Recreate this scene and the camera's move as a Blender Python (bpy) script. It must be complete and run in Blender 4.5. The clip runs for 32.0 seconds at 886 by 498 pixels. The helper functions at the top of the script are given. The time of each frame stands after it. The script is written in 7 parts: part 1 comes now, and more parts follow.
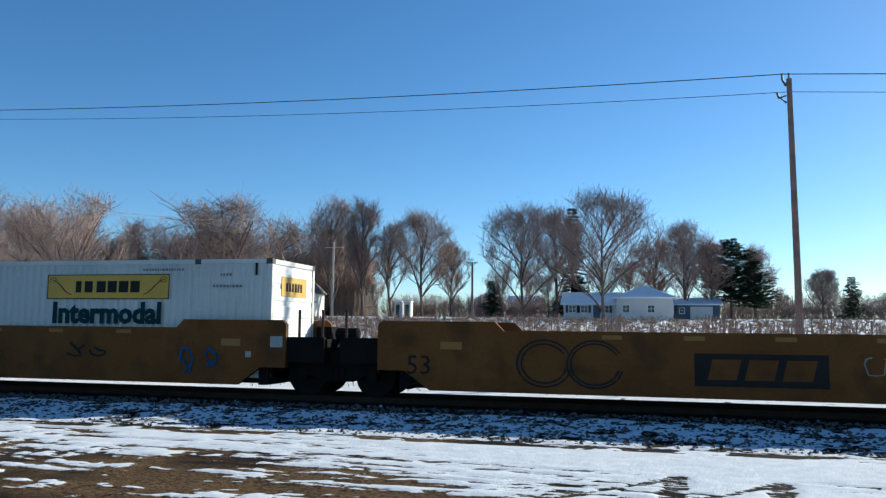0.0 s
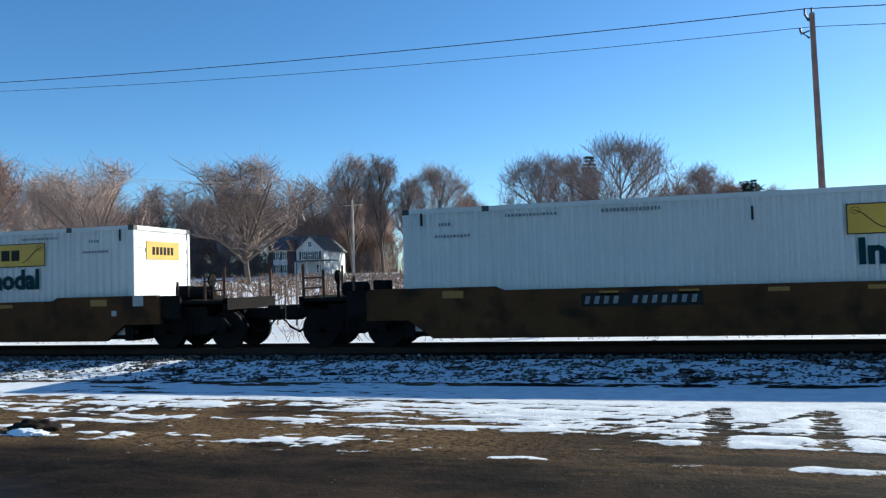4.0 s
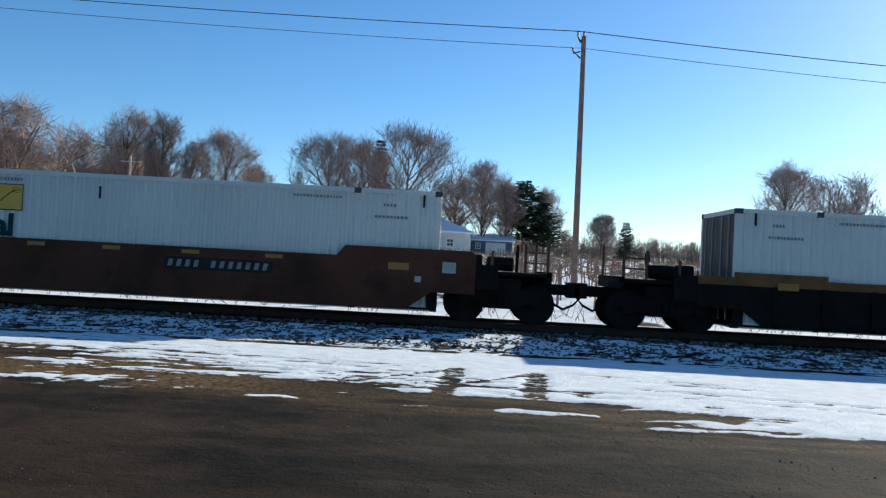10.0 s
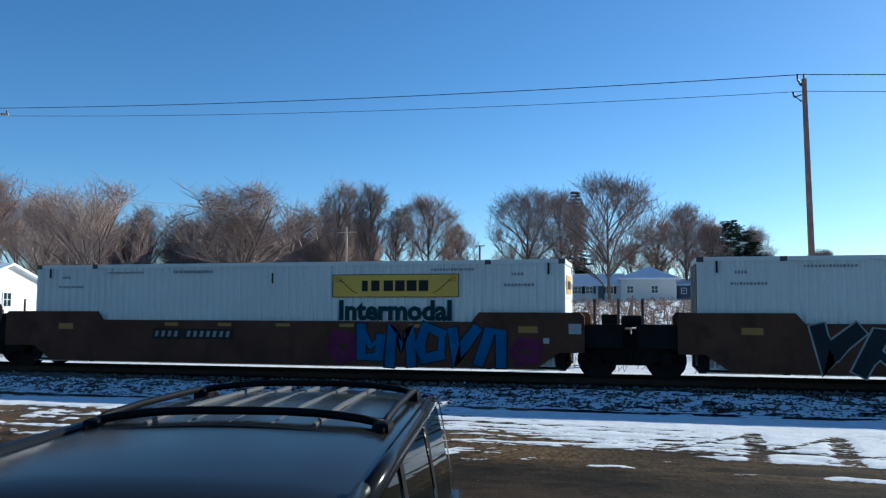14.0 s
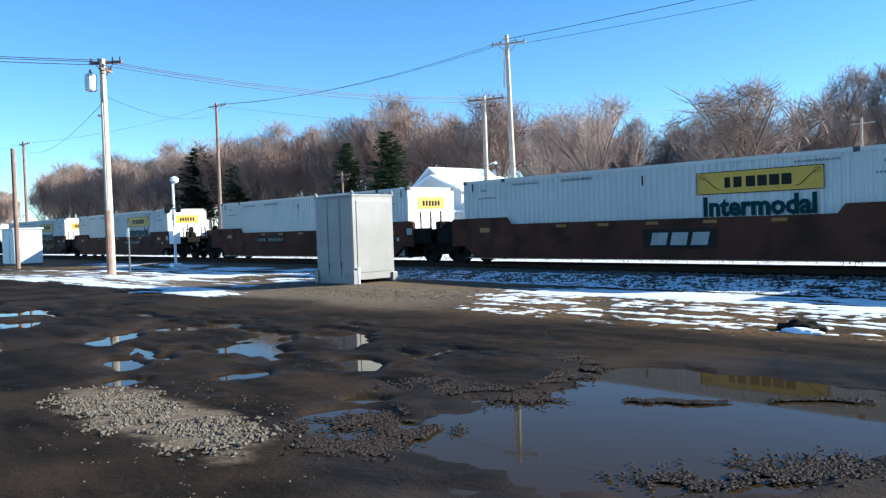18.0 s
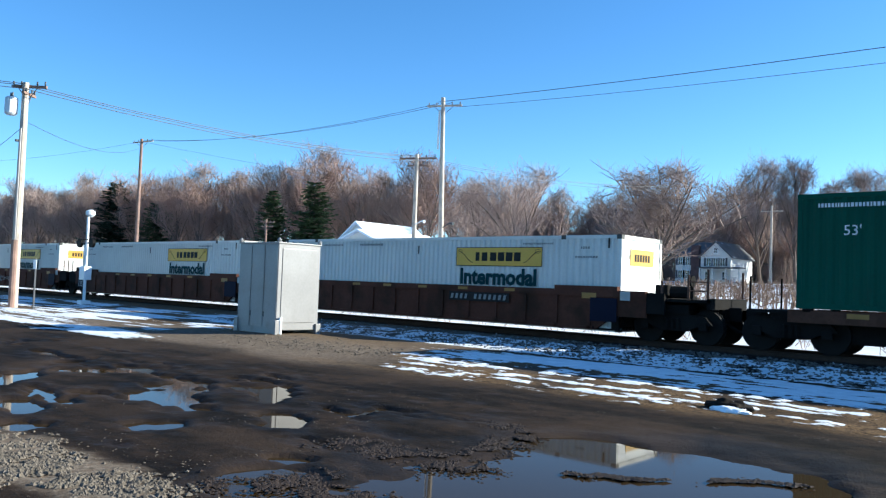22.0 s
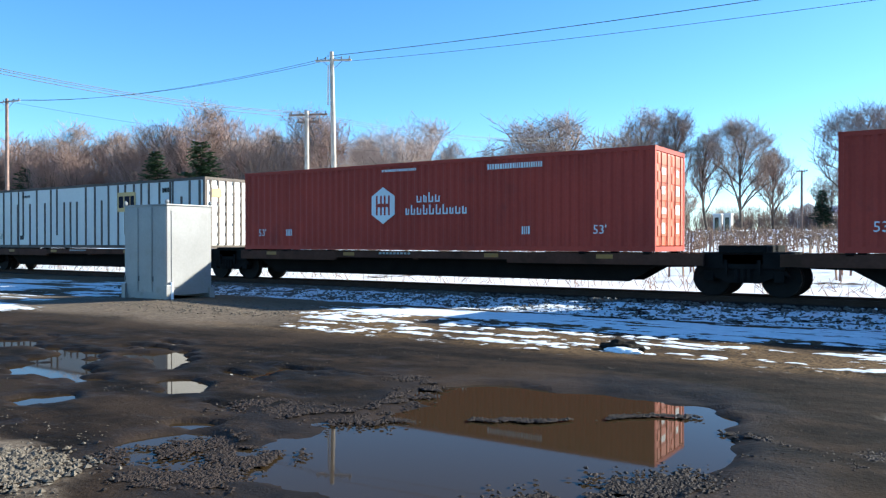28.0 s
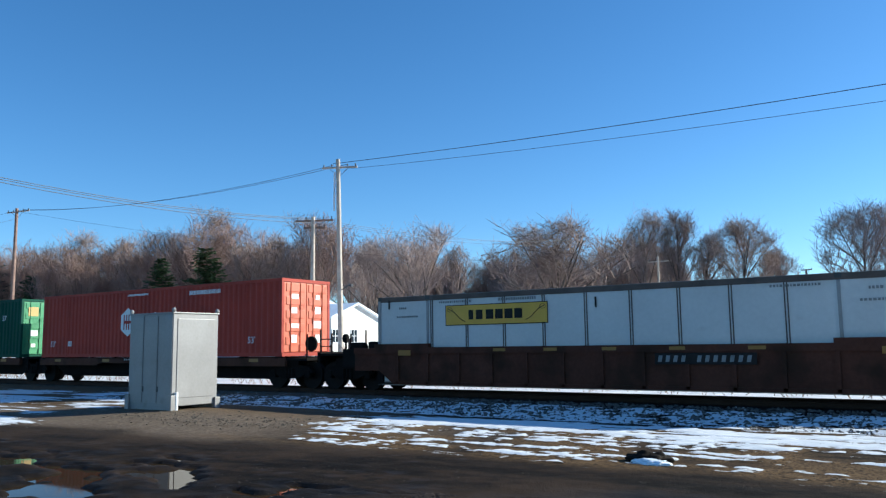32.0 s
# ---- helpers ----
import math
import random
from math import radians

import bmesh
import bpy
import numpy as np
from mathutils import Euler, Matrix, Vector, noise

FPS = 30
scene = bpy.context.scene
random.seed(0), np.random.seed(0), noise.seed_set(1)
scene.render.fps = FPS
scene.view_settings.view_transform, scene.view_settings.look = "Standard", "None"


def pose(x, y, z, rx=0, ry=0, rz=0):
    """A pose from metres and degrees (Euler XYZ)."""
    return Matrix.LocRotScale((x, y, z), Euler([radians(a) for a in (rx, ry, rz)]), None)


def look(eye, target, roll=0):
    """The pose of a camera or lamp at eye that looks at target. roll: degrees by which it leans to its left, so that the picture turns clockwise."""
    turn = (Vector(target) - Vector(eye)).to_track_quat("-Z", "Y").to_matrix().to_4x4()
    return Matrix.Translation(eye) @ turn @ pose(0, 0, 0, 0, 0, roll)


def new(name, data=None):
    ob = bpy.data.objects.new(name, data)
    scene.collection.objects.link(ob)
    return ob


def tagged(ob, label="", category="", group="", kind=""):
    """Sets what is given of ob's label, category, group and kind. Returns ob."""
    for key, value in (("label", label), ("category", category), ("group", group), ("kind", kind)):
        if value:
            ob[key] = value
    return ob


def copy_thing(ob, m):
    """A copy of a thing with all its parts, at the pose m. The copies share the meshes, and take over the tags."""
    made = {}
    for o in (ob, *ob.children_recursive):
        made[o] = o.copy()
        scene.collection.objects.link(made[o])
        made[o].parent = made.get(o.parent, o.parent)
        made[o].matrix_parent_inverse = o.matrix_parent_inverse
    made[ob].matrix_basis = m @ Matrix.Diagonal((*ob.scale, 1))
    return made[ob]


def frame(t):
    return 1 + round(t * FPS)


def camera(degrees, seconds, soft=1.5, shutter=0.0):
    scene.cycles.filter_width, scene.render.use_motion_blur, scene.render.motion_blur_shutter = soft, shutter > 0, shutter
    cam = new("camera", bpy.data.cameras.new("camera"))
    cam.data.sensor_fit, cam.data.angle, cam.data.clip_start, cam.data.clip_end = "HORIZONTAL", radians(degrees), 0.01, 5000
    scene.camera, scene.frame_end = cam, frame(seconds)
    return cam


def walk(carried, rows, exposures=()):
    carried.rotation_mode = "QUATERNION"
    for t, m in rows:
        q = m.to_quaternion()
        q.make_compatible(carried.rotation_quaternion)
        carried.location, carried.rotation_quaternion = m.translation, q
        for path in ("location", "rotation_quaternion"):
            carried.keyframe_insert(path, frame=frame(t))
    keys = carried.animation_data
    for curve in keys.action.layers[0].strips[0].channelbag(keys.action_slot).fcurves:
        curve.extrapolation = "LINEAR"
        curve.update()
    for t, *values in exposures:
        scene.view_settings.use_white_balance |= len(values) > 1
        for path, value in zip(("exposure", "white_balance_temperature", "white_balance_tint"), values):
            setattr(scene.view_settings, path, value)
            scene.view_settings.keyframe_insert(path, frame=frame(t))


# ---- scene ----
cam = camera(58.1, 32.0, soft=1.28)
EXPOSURES = [(0, 0.6, 5630, 0), (3, 0.67, 5630, 0), (6, 1.05, 5530, 0), (9, 0.97, 5610, 0), (10, 0.65, 5730, 0), (11, 0.82, 5680, 0), (12.5, 0.37, 5530, 0), (13.5, 0.3, 5380, 0), (14, 0.53, 5380, 0), (14.6, 1.08, 5580, 0), (15, 1.39, 5580, 0), (17.5, 1.35, 5530, 0), (21, 1.3, 5380, 0), (24, 1.42, 5610, 0), (26, 1.44, 5630, 0), (28, 1.52, 5480, 0), (30, 1.5, 5460, 0), (31, 1.25, 5410, 0), (32, 0.87, 5410, 0)]
PATH = [
    (0, (-0.683, 2.195, 1.970), (-1.170, 4.124, 2.166), 0.6),
    (0.4, (-0.689, 2.123, 1.960), (-1.186, 4.050, 2.154), 0.8),
    (1, (-0.750, 2.036, 1.971), (-1.234, 3.967, 2.164), 0.11),
    (1.5, (-0.802, 1.963, 1.980), (-1.272, 3.898, 2.168), 0.11),
    (2, (-0.853, 1.890, 1.989), (-1.347, 3.820, 2.161), 0.3),
    (2.5, (-0.938, 1.863, 1.978), (-1.467, 3.787, 2.120), 0),
    (3, (-1.023, 1.836, 1.968), (-1.566, 3.757, 2.093), -0.4),
    (3.5, (-0.994, 1.857, 1.916), (-1.534, 3.780, 2.015), -1.06),
    (5.5, (-0.876, 1.943, 1.709), (-1.398, 3.873, 1.751), -2.6),
    (6, (-0.814, 2.006, 1.657), (-1.367, 3.927, 1.676), -3.2),
    (6.5, (-0.822, 1.914, 1.672), (-1.388, 3.832, 1.719), -3.2),
    (7, (-0.720, 1.842, 1.645), (-1.214, 3.779, 1.712), -2.1),
    (7.5, (-0.621, 1.759, 1.634), (-1.021, 3.717, 1.692), 0.5),
    (8, (-0.604, 1.648, 1.655), (-0.992, 3.609, 1.719), 1.5),
    (8.5, (-0.573, 1.340, 1.632), (-0.962, 3.302, 1.631), 2.4),
    (9, (-0.452, 1.196, 1.685), (-0.611, 3.189, 1.741), 1.6),
    (9.5, (-0.455, 1.008, 1.674), (-0.470, 3.007, 1.730), 2.8),
    (10, (-0.590, 0.771, 1.670), (-0.592, 2.771, 1.708), 3.1),
    (10.5, (-0.592, 0.636, 1.672), (-0.777, 2.626, 1.727), 2.9),
    (11, (-0.533, 0.488, 1.685), (-0.714, 2.479, 1.740), 2.3),
    (11.5, (-0.724, 0.284, 1.841), (-0.912, 2.268, 2.006), 2.2),
    (12, (-0.943, 0.008, 1.963), (-1.162, 1.980, 2.216), 0.6),
    (12.5, (-1.182, -0.162, 1.964), (-1.414, 1.806, 2.230), -0.8),
    (13, (-1.548, -0.271, 2.085), (-1.841, 1.692, 2.333), 0.1),
    (13.5, (-1.866, -0.527, 2.051), (-2.205, 1.429, 2.294), 0.5),
    (14, (-2.116, -0.900, 2.118), (-2.587, 1.038, 2.266), 0.1),
    (14.5, (-2.402, -1.054, 2.066), (-3.182, 0.786, 2.119), -0),
    (15, (-2.701, -1.197, 2.070), (-3.702, 0.534, 2.074), 0.4),
    (15.5, (-3.042, -1.156, 2.064), (-4.275, 0.417, 2.136), -1.3),
    (17.5, (-3.893, -1.198, 1.757), (-5.415, 0.098, 1.785), -1.6),
    (18, (-4.075, -1.186, 1.761), (-5.544, 0.170, 1.704), -1.9),
    (18.5, (-4.260, -1.031, 1.780), (-5.709, 0.347, 1.740), -0.7),
    (19, (-4.395, -0.956, 1.788), (-5.819, 0.448, 1.798), -0.3),
    (19.5, (-4.463, -1.070, 1.762), (-5.826, 0.394, 1.785), 0.4),
    (20, (-4.482, -1.109, 1.768), (-5.826, 0.372, 1.798), 1.8),
    (20.5, (-4.461, -1.065, 1.803), (-5.784, 0.434, 1.851), 2.3),
    (21, (-4.456, -1.158, 1.784), (-5.813, 0.310, 1.857), 2.5),
    (21.5, (-4.442, -1.132, 1.771), (-5.788, 0.344, 1.863), 2.3),
    (22, (-4.459, -1.137, 1.744), (-5.786, 0.356, 1.832), 2.1),
    (22.5, (-4.460, -1.130, 1.744), (-5.762, 0.386, 1.825), 1.7),
    (23, (-4.452, -1.131, 1.735), (-5.732, 0.403, 1.806), 1.4),
    (23.5, (-4.477, -1.150, 1.739), (-5.766, 0.378, 1.803), 1.7),
    (24, (-4.459, -1.161, 1.738), (-5.774, 0.345, 1.793), 2.2),
    (24.5, (-4.458, -1.145, 1.745), (-5.786, 0.349, 1.791), 2.6),
    (26.5, (-4.487, -1.185, 1.736), (-5.826, 0.300, 1.776), 1.2),
    (27, (-4.489, -1.188, 1.732), (-5.823, 0.302, 1.759), 1.5),
    (27.5, (-4.487, -1.074, 1.729), (-5.798, 0.437, 1.743), 1),
    (28, (-4.534, -1.148, 1.710), (-5.653, 0.510, 1.694), -0),
    (28.5, (-4.567, -1.072, 1.725), (-5.641, 0.616, 1.747), 1.2),
    (29, (-4.604, -1.070, 1.705), (-5.900, 0.450, 1.793), -1.1),
    (29.5, (-4.541, -1.040, 1.697), (-5.727, 0.568, 1.789), -2.7),
    (30, (-4.576, -1.095, 1.742), (-5.732, 0.533, 1.853), -3.5),
    (30.5, (-4.597, -1.063, 1.769), (-5.729, 0.579, 1.921), -2.1),
    (31, (-4.701, -1.060, 1.771), (-5.831, 0.580, 1.946), -1.5),
    (31.5, (-4.816, -1.058, 1.783), (-5.925, 0.593, 1.992), -1.4),
    (32, (-4.856, -1.029, 1.778), (-5.972, 0.613, 2.019), -0.7),
]
walk(cam, [(t, look(e, g, r)) for t, e, g, r in PATH], EXPOSURES)

# ---- world, sun ----
SUN_AZ, SUN_EL = 44.0, 22.9
world = bpy.data.worlds.new("sky")
scene.world = world
world.use_nodes = True
wn = world.node_tree
sky = wn.nodes.new("ShaderNodeTexSky")
sky.sky_type = "NISHITA"
sky.sun_disc = False
sky.sun_elevation, sky.sun_rotation = radians(SUN_EL), radians(SUN_AZ)
sky.air_density, sky.dust_density, sky.ozone_density, sky.altitude = 0.85, 0.36, 2.6, 500
clear = wn.nodes.new("ShaderNodeHueSaturation")
clear.inputs["Saturation"].default_value = 1.16
wn.links.new(sky.outputs[0], clear.inputs["Color"])
wn.links.new(clear.outputs[0], wn.nodes["Background"].inputs[0])
wn.nodes["Background"].inputs[1].default_value = 0.089
sun = new("sun", bpy.data.lights.new("sun", "SUN"))
sun.data.energy, sun.data.angle, sun.data.color = 5.0, radians(0.53), (1.0, 0.87, 0.7)
sun_dir = Vector((math.cos(radians(SUN_EL)) * math.sin(radians(SUN_AZ)), math.cos(radians(SUN_EL)) * math.cos(radians(SUN_AZ)), math.sin(radians(SUN_EL))))
sun.matrix_world = look(sun_dir * 60, (0, 0, 0))


# ---- materials ----
def mat(name, col, rough=0.6, metal=0.0, var=0.25, scale=3.0, fine=40.0, bump=0.15, dirt=None, dirt_amount=0.0, spec=0.5, per_piece=0.0):
    """A surface with two scales of tone, optional patches of a second colour, fine relief."""
    m = bpy.data.materials.new(name)
    m.use_nodes = True
    t = m.node_tree
    n, l = t.nodes, t.links
    b = n["Principled BSDF"]
    b.inputs["Roughness"].default_value, b.inputs["Metallic"].default_value = rough, metal
    b.inputs["Specular IOR Level"].default_value = spec
    co = n.new("ShaderNodeTexCoord").outputs["Object"]
    def tex(s, d=5.0):
        k = n.new("ShaderNodeTexNoise")
        k.inputs["Scale"].default_value, k.inputs["Detail"].default_value = s, d
        l.new(co, k.inputs["Vector"])
        return k.outputs["Fac"]
    big, small = tex(scale), tex(fine)
    mix = n.new("ShaderNodeMath")
    mix.operation = "MULTIPLY_ADD"
    l.new(small, mix.inputs[0])
    mix.inputs[1].default_value = 0.5
    l.new(big, mix.inputs[2])
    ramp = n.new("ShaderNodeMapRange")
    l.new(mix.outputs[0], ramp.inputs["Value"])
    ramp.inputs["From Min"].default_value, ramp.inputs["From Max"].default_value = 0.45, 1.05
    ramp.inputs["To Min"].default_value, ramp.inputs["To Max"].default_value = 1 - var, 1 + var
    out = ramp.outputs["Result"]
    if per_piece:
        oi = n.new("ShaderNodeObjectInfo")
        k = n.new("ShaderNodeMapRange")
        l.new(oi.outputs["Random"], k.inputs["Value"])
        k.inputs["To Min"].default_value, k.inputs["To Max"].default_value = 1 - per_piece, 1 + per_piece
        mm = n.new("ShaderNodeMath")
        mm.operation = "MULTIPLY"
        l.new(out, mm.inputs[0])
        l.new(k.outputs["Result"], mm.inputs[1])
        out = mm.outputs[0]
    sc = n.new("ShaderNodeVectorMath")
    sc.operation = "SCALE"
    sc.inputs[0].default_value = col[:3]
    l.new(out, sc.inputs["Scale"])
    colour = sc.outputs[0]
    if dirt:
        d = tex(scale * 1.7, 8.0)
        th = n.new("ShaderNodeMapRange")
        l.new(d, th.inputs["Value"])
        th.inputs["From Min"].default_value, th.inputs["From Max"].default_value = 0.75 - 0.4 * dirt_amount, 0.85 - 0.3 * dirt_amount
        mx = n.new("ShaderNodeMix")
        mx.data_type = "RGBA"
        l.new(th.outputs["Result"], mx.inputs["Factor"])
        l.new(colour, mx.inputs["A"])
        mx.inputs["B"].default_value = (*dirt, 1)
        colour = mx.outputs["Result"]
    l.new(colour, b.inputs["Base Color"])
    if bump:
        bp = n.new("ShaderNodeBump")
        bp.inputs["Strength"].default_value, bp.inputs["Distance"].default_value = bump, 0.02
        l.new(small, bp.inputs["Height"])
        l.new(bp.outputs[0], b.inputs["Normal"])
    return m


M = {}
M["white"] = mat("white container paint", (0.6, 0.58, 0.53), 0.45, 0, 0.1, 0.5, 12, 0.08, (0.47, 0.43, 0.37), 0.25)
# end panels painted whiter than the side walls, imitating sun on that end
M["white_end_lit"] = mat("white end paint brightened for sun", (0.8, 0.79, 0.75), 0.45, 0, 0.06, 0.6, 12, 0.06)
M["casting"] = mat("grimy corner casting", (0.05, 0.05, 0.045), 0.7, 0, 0.3, 2, 20, 0.1)
M["white_flat"] = mat("pale panel paint", (0.55, 0.54, 0.51), 0.4, 0, 0.1, 0.6, 10, 0.06, (0.42, 0.39, 0.35), 0.25)
M["logo_yellow"] = mat("yellow decal", (0.6, 0.345, 0.03), 0.5, 0, 0.12, 1.5, 20, 0.02)
M["black"] = mat("black decal", (0.02, 0.02, 0.018), 0.5, 0, 0.2, 2, 20, 0.02, spec=0.08)
M["teal"] = mat("dark teal lettering", (0.004, 0.035, 0.04), 0.5, 0, 0.15, 2, 20, 0.02, spec=0.08)
M["ttx_yellow"] = mat("weathered yellow car paint", (0.165, 0.064, 0.016), 0.8, 0, 0.3, 0.7, 14, 0.1, (0.1, 0.045, 0.014), 0.6, spec=0.15)
M["car_ochre"] = mat("dark dirty ochre car paint", (0.08, 0.037, 0.014), 0.85, 0, 0.35, 0.7, 14, 0.12, (0.03, 0.017, 0.009), 0.6, spec=0.12)
M["faint"] = mat("faded grey stencil", (0.22, 0.22, 0.21), 0.6, 0, 0.25, 3, 20, 0.02, spec=0.08)
M["car_brown"] = mat("rusted brown car paint", (0.078, 0.031, 0.019), 0.85, 0, 0.35, 0.6, 12, 0.15, (0.04, 0.02, 0.012), 0.6, spec=0.15)
M["car_rust"] = mat("faded rust paint", (0.078, 0.035, 0.021), 0.85, 0, 0.35, 0.8, 14, 0.15, (0.05, 0.025, 0.014), 0.55, spec=0.15)
M["car_dark"] = mat("grimy underframe steel", (0.012, 0.0105, 0.0095), 0.9, 0, 0.4, 1.5, 20, 0.2, spec=0.08)
# rust brown of the grab rails, lightened to imitate the sun they catch
M["post"] = mat("rusty handrail steel lightened for sun", (0.1, 0.055, 0.038), 0.8, 0, 0.3, 2, 20, 0.1, spec=0.15)
M["chord"] = mat("ochre top chord", (0.15, 0.068, 0.026), 0.8, 0, 0.3, 0.8, 14, 0.1, (0.08, 0.045, 0.02), 0.5, spec=0.15)
M["wheel"] = mat("worn wheel steel", (0.011, 0.0095, 0.0085), 0.8, 0.0, 0.3, 4, 30, 0.1, spec=0.15)
M["reflector"] = mat("yellow reflector tape", (0.26, 0.12, 0.008), 0.45, 0, 0.08, 3, 20, 0.02)
M["stencil"] = mat("white stencil paint", (0.32, 0.32, 0.3), 0.6, 0, 0.2, 3, 20, 0.02)
M["panel_black"] = mat("black stencil panel", (0.025, 0.022, 0.02), 0.6, 0, 0.2, 3, 20, 0.02, spec=0.08)
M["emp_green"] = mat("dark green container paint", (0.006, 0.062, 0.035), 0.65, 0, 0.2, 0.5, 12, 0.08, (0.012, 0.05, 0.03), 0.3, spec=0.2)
# right-end doors get a lightened copy of the body green, imitating sunlight
M["emp_door_lit"] = mat("door green brightened for sun", (0.06, 0.26, 0.11), 0.5, 0, 0.2, 0.7, 12, 0.08, (0.16, 0.3, 0.18), 0.3)
M["rib_dark"] = mat("grimy brown rib", (0.09, 0.065, 0.05), 0.7, 0, 0.35, 2, 20, 0.1)
M["rib_green"] = mat("pale green rib", (0.2, 0.33, 0.22), 0.6, 0, 0.3, 2, 20, 0.1)
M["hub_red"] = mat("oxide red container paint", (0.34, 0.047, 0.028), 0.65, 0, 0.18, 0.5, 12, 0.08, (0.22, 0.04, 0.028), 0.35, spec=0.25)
# lighter and more orange than the body red; right-end doors and locking bars only
M["hub_door"] = mat("lighter orange red of right-end doors", (0.55, 0.1, 0.035), 0.5, 0, 0.2, 0.8, 12, 0.08)
M["decal_white"] = mat("white decal", (0.72, 0.72, 0.7), 0.5, 0, 0.08, 2, 20, 0.02)
M["decal_tan"] = mat("tan decal", (0.55, 0.36, 0.12), 0.5, 0, 0.1, 2, 20, 0.02)
M["decal_navy"] = mat("navy decal", (0.008, 0.009, 0.022), 0.6, 0, 0.1, 2, 20, 0.02, spec=0.08)
M["g_blue"] = mat("blue spray paint", (0.014, 0.092, 0.21), 0.6, 0, 0.25, 1.5, 15, 0.03, spec=0.08)
M["g_teal"] = mat("teal spray paint", (0.022, 0.1, 0.078), 0.6, 0, 0.3, 1.5, 15, 0.03, spec=0.08)
M["g_pink"] = mat("pink spray paint", (0.1, 0.017, 0.052), 0.6, 0, 0.3, 1.5, 15, 0.03, spec=0.08)
M["g_pale"] = mat("pale spray paint", (0.26, 0.26, 0.24), 0.6, 0, 0.3, 1.5, 15, 0.03)
M["g_dark"] = mat("dark spray paint", (0.02, 0.025, 0.03), 0.6, 0, 0.25, 1.5, 15, 0.03, spec=0.08)
M["rail"] = mat("rail steel", (0.045, 0.03, 0.022), 0.8, 0.1, 0.3, 3, 25, 0.1, spec=0.1)
M["tie"] = mat("creosoted timber", (0.03, 0.022, 0.017), 0.95, 0, 0.4, 3, 30, 0.4, (0.5, 0.52, 0.55), 0.15, spec=0.1, per_piece=0.3)
M["stone"] = mat("ballast stone", (0.1, 0.09, 0.08), 0.9, 0, 0.45, 4, 30, 0.4, (0.75, 0.78, 0.82), 0.35)
M["gravel"] = mat("lot gravel", (0.125, 0.102, 0.078), 0.9, 0, 0.6, 12, 50, 0.3, spec=0.2)
M["pole_wood"] = mat("weathered pole wood", (0.23, 0.145, 0.11), 0.85, 0, 0.35, 2.5, 30, 0.35)
M["pole_pale"] = mat("bleached pole wood", (0.46, 0.39, 0.32), 0.85, 0, 0.3, 2.5, 30, 0.35)
M["iron"] = mat("dull iron", (0.08, 0.08, 0.085), 0.6, 0.4, 0.25, 4, 30, 0.1)
M["cable"] = mat("black cable", (0.03, 0.035, 0.045), 0.6, 0, 0.2, 4, 30, 0.0)
M["galv"] = mat("galvanised sheet", (0.25, 0.238, 0.23), 0.45, 0.12, 0.16, 1.2, 18, 0.06, (0.21, 0.195, 0.18), 0.35)
M["bark"] = mat("grey brown bark", (0.13, 0.1, 0.082), 0.9, 0, 0.35, 2.0, 25, 0.4, spec=0.2)
M["twig"] = mat("brown twig bark", (0.285, 0.21, 0.178), 0.9, 0, 0.3, 0.3, 8, 0.0, spec=0.2, per_piece=0.18)
M["twig_red"] = mat("reddish twig bark", (0.295, 0.195, 0.155), 0.9, 0, 0.3, 0.3, 8, 0.0, spec=0.2, per_piece=0.18)
M["needle"] = mat("dark conifer needles", (0.022, 0.05, 0.022), 0.8, 0, 0.5, 0.7, 6, 0.2, per_piece=0.25)
M["needle_y"] = mat("mid green pine needles", (0.05, 0.085, 0.03), 0.8, 0, 0.5, 0.7, 6, 0.2, per_piece=0.2)
M["siding"] = mat("white clapboard", (0.64, 0.615, 0.56), 0.6, 0, 0.08, 0.6, 10, 0.1)
M["siding_blue"] = mat("slate blue siding", (0.07, 0.09, 0.12), 0.6, 0, 0.15, 0.6, 10, 0.1)
M["roof_snow"] = mat("snow on roof", (0.82, 0.85, 0.9), 0.7, 0, 0.08, 0.5, 6, 0.2, (0.25, 0.22, 0.2), 0.15)
M["roof_dark"] = mat("dark shingles", (0.09, 0.085, 0.085), 0.85, 0, 0.25, 0.7, 12, 0.2, (0.75, 0.78, 0.82), 0.3)
M["brick_dark"] = mat("dark brick chimney", (0.09, 0.05, 0.045), 0.85, 0, 0.3, 1.5, 14, 0.3)
M["pane"] = mat("dark window pane", (0.02, 0.025, 0.03), 0.08, 0, 0.2, 1, 8, 0.0)
M["shutter"] = mat("dark shutter paint", (0.03, 0.035, 0.045), 0.6, 0, 0.2, 1, 8, 0.05)
M["vine"] = mat("brown vine wood", (0.24, 0.16, 0.11), 0.9, 0, 0.4, 1.2, 10, 0.0, spec=0.2)
M["car_paint"] = mat("dark grey metallic paint", (0.012, 0.013, 0.0145), 0.16, 0.0, 0.06, 0.6, 60, 0.01, spec=0.06)
M["car_silver"] = mat("silver pillar paint", (0.1, 0.1, 0.1), 0.42, 0.1, 0.06, 0.6, 60, 0.01, spec=0.15)
M["trim_black"] = mat("black plastic trim", (0.006, 0.006, 0.0065), 0.5, 0, 0.15, 2, 40, 0.05, spec=0.06)
M["rubber"] = mat("tyre rubber", (0.02, 0.02, 0.02), 0.85, 0, 0.2, 3, 30, 0.2)
M["seat"] = mat("grey seat cloth", (0.06, 0.065, 0.07), 0.9, 0, 0.2, 2, 30, 0.1)
M["flag_red"] = mat("red flag cloth", (0.33, 0.013, 0.022), 0.8, 0, 0.1, 2, 60, 0.1)
M["flag_white"] = mat("white flag cloth", (0.55, 0.54, 0.55), 0.8, 0, 0.06, 2, 60, 0.1)
